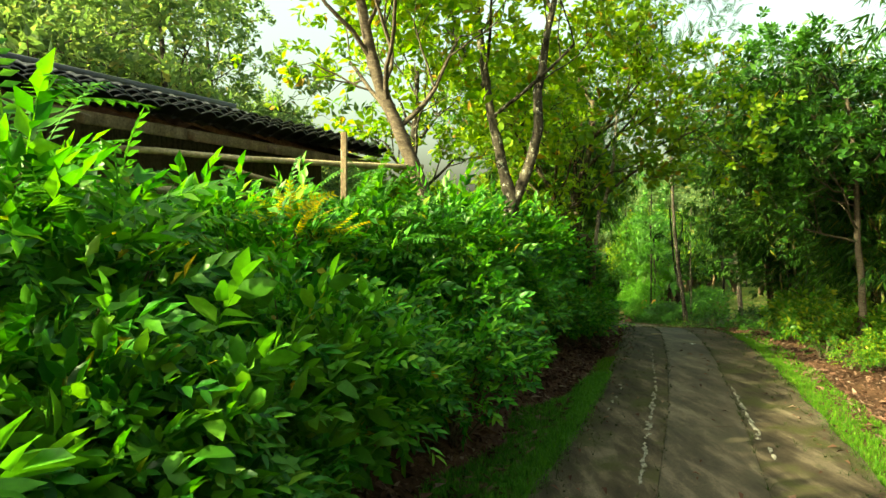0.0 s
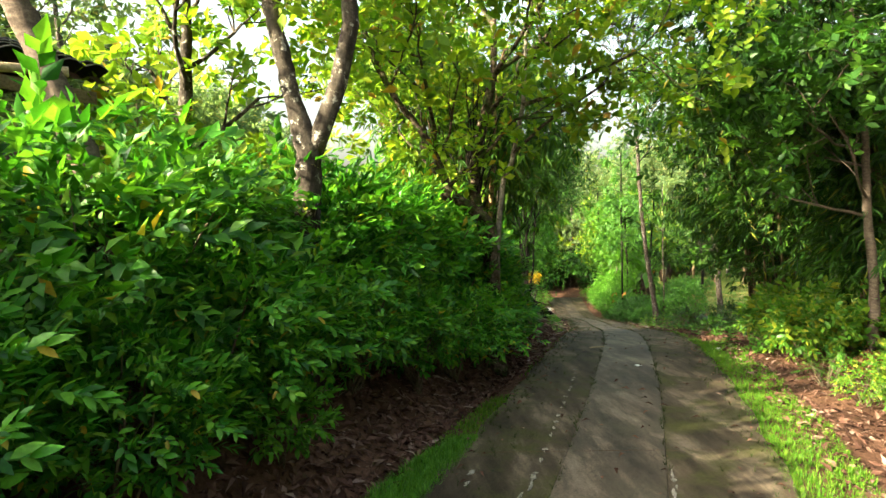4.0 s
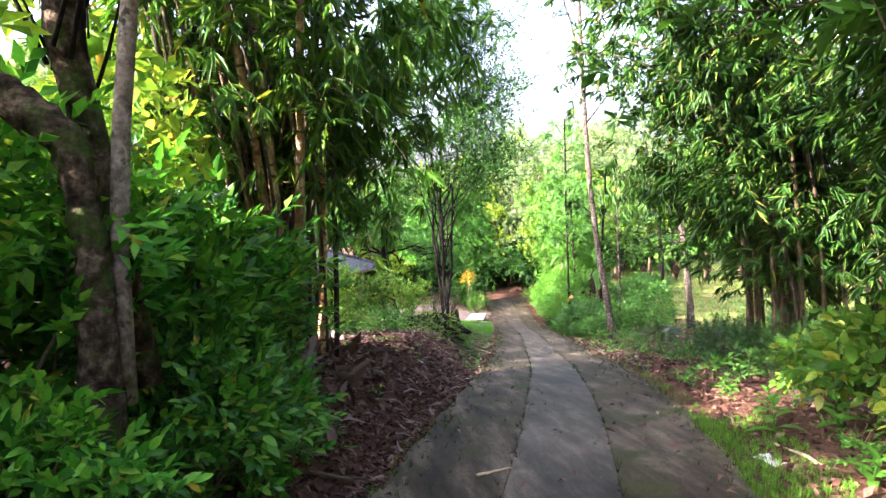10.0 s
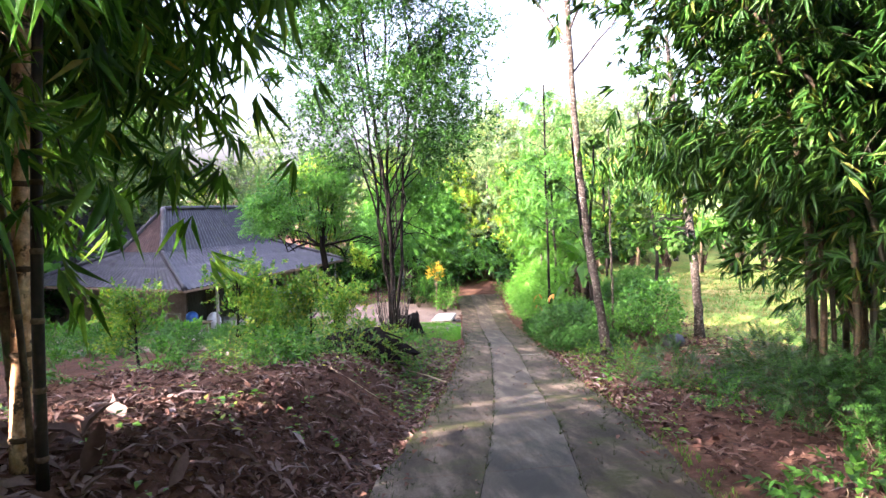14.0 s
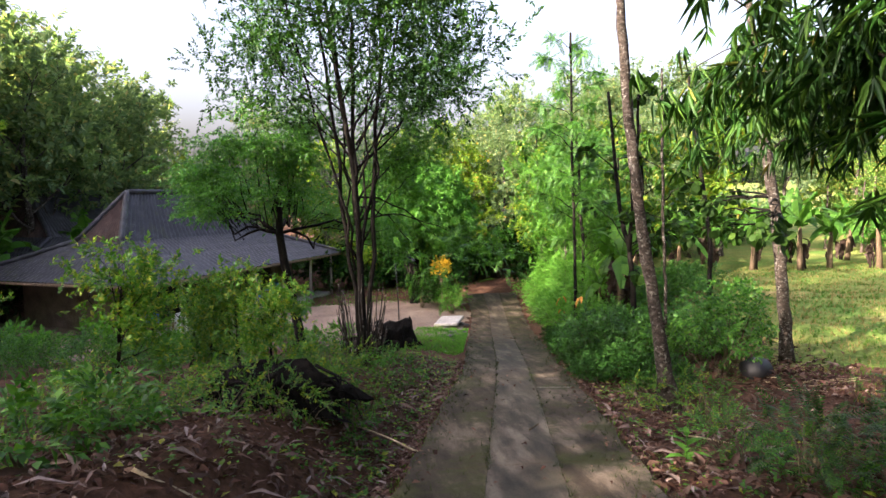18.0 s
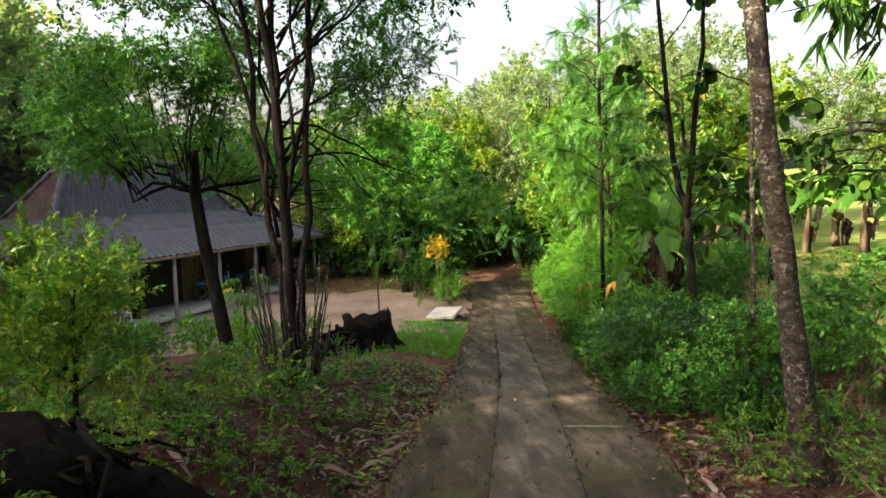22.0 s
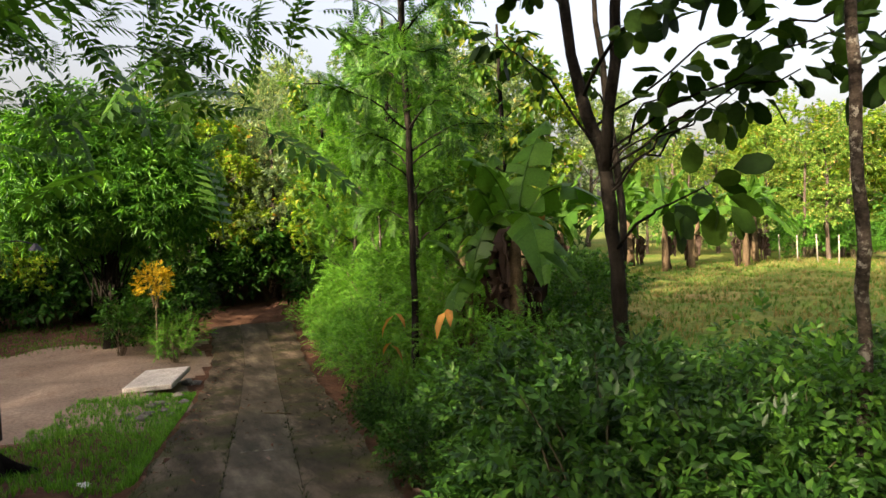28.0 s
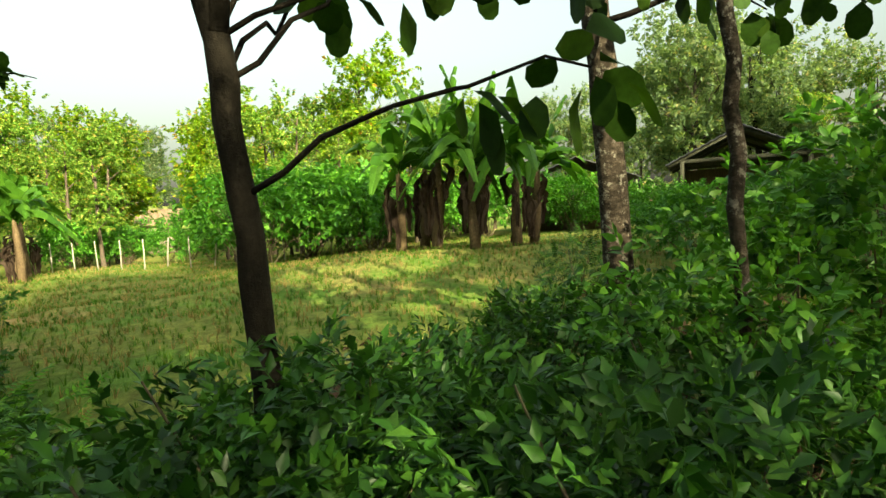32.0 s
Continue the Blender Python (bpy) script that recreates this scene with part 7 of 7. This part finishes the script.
def lawn(name, label, xy, lo, hi, mat, seed):
    rng = np.random.default_rng(seed)
    g = Geo()
    z = ground_many(xy)
    n = len(xy)
    a = rng.uniform(0, 6.28, n)
    turns = frames(np.column_stack([np.cos(a), np.sin(a), 0 * a]), 0 * a)
    h = n // 2
    strew(g, TUFT, np.column_stack([xy, z])[:h], turns[:h], rng.uniform(lo, hi, h))
    strew(g, TUFT_B, np.column_stack([xy, z])[h:], turns[h:], rng.uniform(lo, hi, n - h))
    return solo(name, g, mat, label, "grass", kind="stuff", smooth=False)


lawn("verge_grass", "bright green grass along the lane's edge", np.concatenate([band(rl, 700, 8.5, 10.8, -0.06, 0.3, "l"), band(rl, 7500, 2.5, 15.5, -0.05, 0.75, "r"), band(rl, 500, 12, 30, -0.05, 0.2, "l"), band(rl, 500, 15, 26, -0.05, 0.3, "r")] ), 0.25, 0.6, grass_leaf, 1)
lawn("verge_grass", "lush light green grass between lane and yard", band(rl, 3200, 33.2, 39, 0.1, 1.9, "l"), 0.4, 0.85, lime_leaf, 5)
strip = np.column_stack([rl.uniform(0, 1, 9000), rl.uniform(1.2, 9.2, 9000)])
strip[:, 0] = edge_l(strip[:, 1]) + 0.06 - strip[:, 0] * (0.72 - 0.5 * step(strip[:, 1], 6.5, 9.2) + 0.08 * np.sin(strip[:, 1] * 3.1))
lawn("verge_grass", "bright green grass strip between hedge and lane", strip, 0.35, 0.8, lime_leaf, 6)
yard_lawn = np.column_stack([rl.uniform(2.5, 9.2, 2600), rl.uniform(45.3, 51.5, 2600)])
lawn("yard_grass", "green grass at the yard's back edge", yard_lawn, 0.4, 0.8, lime_leaf, 2)
fx = np.column_stack([rl.uniform(13.5, 33, 26000), rl.uniform(24.5, 42.5, 26000)])
fx = fx[(fx[:, 0] - edge_r(fx[:, 1]) > 3.4)]
lawn("field_grass", "thin green and dry grass over the field", fx[: 2 * len(fx) // 5], 0.35, 0.9, dry_grass, 3)
lawn("field_grass", "thin green grass over the field", fx[2 * len(fx) // 5:], 0.35, 0.85, grass_leaf, 4)

# ---- things under the porch and in the yard ----
def in_house(x, y, z=0.07, turn=0):
    return h2.matrix_basis @ pose(x, y, z, 0, 0, turn)


def motorbike(label, m):
    ob = thing("motorbike", label, "motorbike", "parked motorbikes", m=m)
    for x in (-0.6, 0.62):
        a = np.linspace(0, 2 * np.pi, 21)
        w = part("wheel", tube(np.column_stack([x + 0.25 * np.cos(a), 0 * a, 0.3 + 0.25 * np.sin(a)]), np.full(21, 0.045), 7, False), black_rubber, ob)
        part("rim", tube(np.column_stack([x + 0.2 * np.cos(a), 0 * a, 0.3 + 0.2 * np.sin(a)]), np.full(21, 0.014), 5, False), grey_metal, w)
        part("hub", tube([(x, -0.06, 0.3), (x, 0.06, 0.3)], [0.05, 0.05], 8), dark_metal, w)
    part("engine", box((0.34, 0.22, 0.26), (-0.02, 0, 0.36), None, 0.05), dark_metal, ob)
    part("frame", tube(bent((-0.6, 0, 0.32), (0.5, 0, 0.85), -0.05, 8), np.full(8, 0.03), 6), dark_metal, ob)
    part("fairing", box((0.12, 0.3, 0.5), (0.42, 0, 0.62), Matrix.Rotation(-0.35, 4, "Y"), 0.05), blue_plastic, ob)
    part("seat", box((0.68, 0.24, 0.1), (-0.28, 0, 0.76), Matrix.Rotation(0.05, 4, "Y"), 0.04), black_rubber, ob)
    part("tail", box((0.5, 0.18, 0.14), (-0.5, 0, 0.64), Matrix.Rotation(0.12, 4, "Y"), 0.05), blue_plastic, ob)
    part("fork", tube([(0.62, 0.08, 0.3), (0.48, 0.08, 0.95)], [0.022, 0.022], 6), grey_metal, ob)
    part("fork", tube([(0.62, -0.08, 0.3), (0.48, -0.08, 0.95)], [0.022, 0.022], 6), grey_metal, ob)
    part("handlebar", tube([(0.36, -0.34, 1.0), (0.46, -0.12, 1.0), (0.46, 0.12, 1.0), (0.36, 0.34, 1.0)], [0.014] * 4, 6), dark_metal, ob)
    part("headlamp", tube([(0.48, 0, 0.92), (0.56, 0, 0.92)], [0.1, 0.08], 10), grey_metal, ob, "round pale headlamp")
    for s in (0.3, -0.3):
        part("mirror", box((0.02, 0.11, 0.07), (0.4, s, 1.2), None, 0.008), grey_metal, ob)
        part("mirror_stalk", tube([(0.4, s * 0.8, 1.0), (0.4, s, 1.18)], [0.006, 0.006], 5), dark_metal, ob)
    return ob


motorbike("dark blue motorbike parked beside a porch post", in_house(-1.3, 7.2, 0.07, 70))
motorbike("dark blue motorbike parked before the house wall", in_house(-1.5, 9.2, 0.07, 100))
bench = thing("bench", "low wooden bench under the porch roof", "bench", m=in_house(-0.95, 1.75, 0.07, 12))
part("seat", box((1.1, 0.4, 0.05), (0, 0, 0.42), None, 0.008), timber, bench)
for x in (-0.45, 0.45):
    for y in (-0.14, 0.14):
        part("leg", box((0.06, 0.06, 0.4), (x, y, 0.2), None, 0.005), timber, bench)


def sack(name, label, size, mat, m, seed):
    rng = np.random.default_rng(seed)
    a = np.linspace(0, 2 * np.pi, 15)[:-1]
    g, v = Geo(), []
    for z, r in ((0, 0.85), (0.12, 1.0), (0.4, 1.05), (0.7, 0.95), (0.9, 0.6), (1.0, 0.28)):
        rr = r * (1 + rng.normal(0, 0.06, 14))
        v.append(np.column_stack([size[0] * rr * np.cos(a), size[1] * rr * np.sin(a), np.full(14, z * size[2]) + rng.normal(0, 0.01, 14)]))
    q = [(i * 14 + k, i * 14 + (k + 1) % 14, (i + 1) * 14 + (k + 1) % 14, (i + 1) * 14 + k) for i in range(5) for k in range(14)]
    v = np.concatenate(v + [[(0, 0, size[2]), (0, 0, 0)]])
    t = [(70 + k, 70 + (k + 1) % 14, 84) for k in range(14)] + [((k + 1) % 14, k, 85) for k in range(14)]
    return solo(name, g.add(v, t, q), mat, label, name.replace("_", " "), m=m)


sack("plastic_bag", "bright blue plastic bag on the porch bench", (0.24, 0.2, 0.4), blue_plastic, in_house(-1.22, 1.72, 0.515, 20), 1)
sack("white_sack", "full white sack leaning by the house wall", (0.3, 0.26, 0.7), white_plastic, in_house(-0.75, 2.5, 0.07), 2)
trestle = thing("trestle", "small light wooden trestle by the plaster wall", "trestle", m=in_house(-2.1, 1.6, 0.0, 8))
part("top_rail", box((0.75, 0.07, 0.06), (0, 0, 0.8), None, 0.006), grey_post, trestle)
part("cross_rail", box((0.65, 0.04, 0.05), (0, 0, 0.35), None, 0.006), grey_post, trestle)
for x in (-0.3, 0.3):
    for s in (1, -1):
        part("leg", box((0.05, 0.05, 0.84), (x, s * 0.12, 0.4), Matrix.Rotation(s * 0.28, 4, "X"), 0.005), grey_post, trestle)

# papaya and flowers before the house
def palm_leaf(n=9, radius=0.34):
    g = Geo()
    leaf = blade(0.34, 0.03, 0.25, 0.55)
    a = np.linspace(-2.5, 2.5, n)
    d = np.column_stack([np.cos(a), np.sin(a), np.full(n, -0.25)])
    strew(g, leaf, np.zeros((n, 3)), frames(d, np.zeros(n)), radius * (1 - 0.12 * np.abs(a)))
    return g.flat()


PALMATE = palm_leaf()
pap = thing("papaya_plant", "papaya plant with one yellow leaf before the house", "papaya", m=pose(3.8, 35.5, ground_z(3.8, 35.5)))
part("trunk", tube([(0, 0, -0.1), (0.03, 0, 0.7), (0, 0, 1.35)], [0.05, 0.04, 0.03], 8), twig_bark, pap)
rp = np.random.default_rng(8)
for k in range(11):
    a = k * 2.4
    e = np.array([np.cos(a), np.sin(a), 0]) * rp.uniform(0.35, 0.6) + (0, 0, 1.35 + rp.uniform(-0.25, 0.35))
    st = part("stalk", tube(bent((0, 0, 1.25), e, 0.06, 5), np.full(5, 0.008), 5), banana_leaf, pap)
    part("leaf", strew(Geo(), PALMATE, [e], frames(np.array([[np.cos(a), np.sin(a), -0.35]]), np.zeros(1)), [1.0]), yellowing_leaf if k == 4 else banana_leaf, st)
flower_bush = shrub("flowering_shrub", "low green shrub with a few pink flowers", "shrub", WEEDY, hedge_leaf, 88, 0.45, 0.8, 110, 0.8, group="yard plants")
PETAL = sprig(blade(0.7, 0.05, 0.1, lean=True), 6, 0.05, 0.06, 1.3, 0.3, 20)
fp = unit(rp.normal(0, 1, (9, 3)) * (1, 1, 0.4) + (0, 0, 0.5)) * (0.42, 0.42, 0.4) + (0, 0, 0.45)
part("flowers", strew(Geo(), PETAL, fp, frames(rp.normal(0, 1, (9, 3)), np.zeros(9)), np.full(9, 1.0)), petal_red, flower_bush)
place(flower_bush, [(3.1, 38.2, 0.9), (4.4, 36.4, 0.7), (2.4, 37.0, 0.8)], 36)
yard_green = shrub("yard_shrub", "light green leafy shrub at the yard's edge", "shrub", OVATE_BACK, lime_leaf, 89, 0.5, 0.9, 110, 0.9, group="yard plants")
place(yard_green, [(5.2, 35.2, 0.7), (2.8, 35.6, 0.9), (1.6, 35.0, 0.9), (4.2, 34.2, 0.6), (0.6, 34.6, 0.8), (3.4, 36.9, 0.6), (-0.6, 34.9, 1.1), (-1.7, 35.6, 1.2), (-3.0, 35.4, 1.0), (-4.2, 36.0, 1.2), (-5.4, 36.4, 1.1), (-6.6, 37.0, 1.2), (0.2, 35.8, 0.8), (1.2, 36.6, 0.7)], 37)

# ---- small things on and beside the lane ----
rm = np.random.default_rng(31)
def mortar(x0, y0, x1, y1, n, lo, hi):
    for k in range(n):
        u = (k + rm.uniform(0.1, 0.9)) / n
        x, y = x0 + (x1 - x0) * u + rm.normal(0, 0.012), y0 + (y1 - y0) * u
        a = np.linspace(0, 2 * np.pi, 10)[:-1]
        l, w = rm.uniform(lo, hi) * rm.uniform(0.3, 1.0), rm.uniform(0.006, 0.022)
        turn = math.atan2(y1 - y0, x1 - x0)
        px = l * np.cos(a) * rm.uniform(0.4, 1.3, 9)
        py = w * np.sin(a) * rm.uniform(0.3, 1.6, 9) + rm.normal(0, 0.006, 9)
        wx, wy = x + px * math.cos(turn) - py * math.sin(turn), y + px * math.sin(turn) + py * math.cos(turn)
        top = np.column_stack([wx, wy, road_z(wy) + 0.008])
        v = np.concatenate([top, top - (0, 0, 0.02), [(x, y, float(road_z(y)) + 0.012)]])
        t = [(j, (j + 1) % 9, 18) for j in range(9)]
        q = [(j + 9, (j + 9 - 8 if j == 8 else j + 10), (j + 1) % 9, j) for j in range(9)]
        part("mortar_patch", Geo().add(v, t, q), pale_mortar, lane, smooth=False)


mortar(1.55, 4.7, 2.95, 8.3, 34, 0.05, 0.13)
mortar(3.2, 6.05, 4.0, 8.3, 22, 0.06, 0.2)
mortar(3.0, 5.4, 3.2, 6.05, 3, 0.06, 0.12)
mortar(2.95, 8.3, 4.2, 12.2, 16, 0.03, 0.08)
mortar(1.9, 6.9, 2.6, 8.6, 5, 0.05, 0.1)
mortar(8.85, 27.05, 9.35, 26.95, 5, 0.06, 0.14)
mortar(9.35, 33.48, 9.9, 33.25, 4, 0.04, 0.1)
moss = []
for y in np.arange(2.5, 36, 0.035):
    for c in (0.0, 1.0, 0.345, 0.655):
        if rm.random() < (0.9 if c in (0.0, 1.0) else 0.25):
            moss.append((cross(y, c) + (rm.exponential(0.15) if c == 0 else -rm.exponential(0.15) if c == 1 else rm.normal(0, 0.012)), y + rm.uniform(-0.03, 0.03)))
moss = np.array(moss)
g = Geo()
MOSS = tuft(7, 0.05, 9, 1.8)
a = rm.uniform(0, 6.28, len(moss))
strew(g, MOSS, np.column_stack([moss, road_z(moss[:, 1]) + 0.002]), frames(np.column_stack([np.cos(a), np.sin(a), 0 * a]), 0 * a), rm.uniform(0.5, 1.2, len(moss)))
solo("moss", g, moss_green, "dull green moss along the lane's joints and edges", "moss", kind="stuff", smooth=False)


def stick(at, length, turn, r, label, mat=twig_bark):
    x, y = at
    d = np.array([math.cos(turn), math.sin(turn)]) * length / 2
    on = edge_l(y) < x < edge_r(y)
    z0, z1 = [(float(road_z(q[1])) if on else ground_z(*q)) + r * 0.8 for q in ((x - d[0], y - d[1]), (x + d[0], y + d[1]))]
    line = bent((x - d[0], y - d[1], z0), (x + d[0], y + d[1], z1), 0, 7, 0.012 * length, rm)
    line[:, 2] = np.maximum(line[:, 2], np.linspace(z0, z1, 7))
    solo("stick", tube(line, np.linspace(r, r * 0.5, 7), 6), mat, label, "stick", "fallen sticks")


stick((8.2, 24.6), 0.35, 1.0, 0.010, "thin dry stick lying on the lane")
stick((5.0, 14.1), 0.3, 0.4, 0.012, "short pale stick lying on the lane", dry_culm)
stick((10.2, 35.6), 0.5, 2.2, 0.014, "dark stick at the lane's edge")
for k in range(44):
    y = rm.uniform(14, 31)
    side = rm.random() < 0.6
    x = float(edge_l(y)) - rm.uniform(0.2, 3.2) if side else float(edge_r(y)) + rm.uniform(0.3, 3.5)
    stick((x, y), rm.uniform(0.4, 1.6), rm.uniform(0, 3.14), rm.uniform(0.006, 0.018), "dry brown fallen stick among leaf litter", twig_bark if k % 3 else dry_culm)
for k in range(34):
    stick((rm.uniform(12.7, 14.3), rm.uniform(26.6, 28.0)), rm.uniform(0.5, 1.3), rm.uniform(-0.6, 0.9), rm.uniform(0.006, 0.014), "dry stick in a heap of cut branches", twig_bark if k % 2 else dry_culm)
heap = Geo()
for n, c, r in ((420, (13.5, 27.2), 0.9), (260, (9.9, 13.2), 0.5)):
    xy = np.array(c) + rm.normal(0, 1, (n, 2)) * r * 0.6
    scatter_on(heap, DRY, xy, rm, rm.uniform(0.07, 0.16, n), 0.03 + 0.1 * rm.random(), 0.5)
solo("leaf_heap", heap, litter_leaf, "heap of dry brown leaves under the shrubs", "leaf heap", kind="stuff")
withered = shrub("withered_shrub", "withered shrub with reddish brown hanging leaves", "shrub", OBOVATE, withered_leaf, 95, 0.42, 0.75, 55, 1.1, group="withered shrubs", up=-0.3)
place(withered, [(9.9, 13.0, 1.0), (9.6, 12.3, 0.8), (10.3, 13.9, 1.0), (9.0, 14.0, 0.55), (8.6, 12.5, 0.45)], 38)
stone_at = (12.8, 27.45)
solo("black_sack", box((0.55, 0.4, 0.32), (0, 0, 0.14), Matrix.Rotation(0.2, 4, "X"), 0.1), black_rubber, "crumpled black plastic sheet under the shrubs", "plastic sheet", m=pose(*stone_at, ground_z(*stone_at), 0, 0, 30))
for x, y, s in ((7.17, 14.2, 0.1), (5.1, 12.3, 0.05), (11.9, 28.9, 0.12), (8.0, 33.6, 0.07)):
    n = 7
    u, v = np.meshgrid(np.linspace(-1, 1, n), np.linspace(-1, 1, n))
    z = 0.25 * np.sin(u * 4 + x) * np.cos(v * 3 + y) + rm.normal(0, 0.1, (n, n))
    P = np.column_stack([u.ravel() * s, v.ravel() * s * 0.7, z.ravel() * s * 0.6])
    i = (np.arange(n - 1)[:, None] * n + np.arange(n - 1)[None]).ravel()
    base = float(road_z(y)) if edge_l(y) < x < edge_r(y) else ground_z(x, y)
    solo("plastic_scrap", Geo().add(P, (), np.column_stack([i, i + 1, i + n + 1, i + n])), white_plastic, "crumpled scrap of white plastic on the ground", "rubbish", "rubbish scraps", m=pose(x, y, base + s * 0.2, 0, 0, 40 * x))
# broad-leaved seedlings
seedling = thing("seedling", "young light green broad-leaved seedling on the bank", "seedling", "seedlings")
part("stem", tube([(0, 0, -0.05), (0.01, 0, 0.15), (0, 0, 0.3)], [0.008, 0.006, 0.004], 5), banana_leaf, seedling)
big = blade(0.4, 0.06, 0.25, fine=True)
for k in range(10):
    a = k * 2.4
    part("leaf", strew(Geo(), big, [(0, 0, 0.06 + 0.026 * k)], frames(np.array([[np.cos(a), np.sin(a), 0.25 + 0.05 * k]]), np.zeros(1)), [0.22 - 0.009 * k]), lime_leaf, seedling)
place(seedling, [(9.35, 23.2, 1.1), (9.9, 22.6, 0.8), (10.1, 24.3, 0.7), (8.0, 16.2, 0.8), (8.4, 16.9, 0.7), (7.9, 12.2, 0.8), (8.6, 12.9, 0.9), (7.7, 14.9, 1.2), (8.0, 15.5, 1.0), (8.3, 14.9, 1.1), (7.5, 13.6, 0.9), (8.2, 17.4, 0.9), (6.9, 33.9, 0.5), (5.9, 31.4, 0.6)], 39, 6)
# orange withered leaves caught in the lime hedge
for x, y, z in ((11.2, 33.6, -2.45), (11.35, 34.1, -2.9), (13.05, 33.2, -1.2), (11.4, 32.6, -2.3)):
    a = rm.uniform(0, 6.28)
    solo("withered_leaf", strew(Geo(), blade(0.4, 0.1, 0.3, fine=True), [(0, 0, 0), (0.02, 0.03, 0.02)], frames(np.array([[np.cos(a), np.sin(a), -1.0], [np.sin(a), np.cos(a), -0.6]]), np.zeros(2)), [0.3, 0.22]), orange_leaf, "orange withered leaf caught in the shrubs", "leaf", "withered leaves", m=pose(x, y, z))
# dry sheaths round the bamboo's foot
sh = Geo()
n = 420
xy = np.array((3.1, 16.5)) + rm.normal(0, 0.62, (n, 2)) * (0.8, 1.1)
scatter_on(sh, blade(0.34, 0.14, 0.25, fine=True), xy, rm, rm.uniform(0.14, 0.36, n), 0.05, 0.9)
solo("bamboo_sheaths", sh, pale_litter, "dry tan bamboo sheaths round the clump's foot", "bamboo sheaths", kind="stuff")
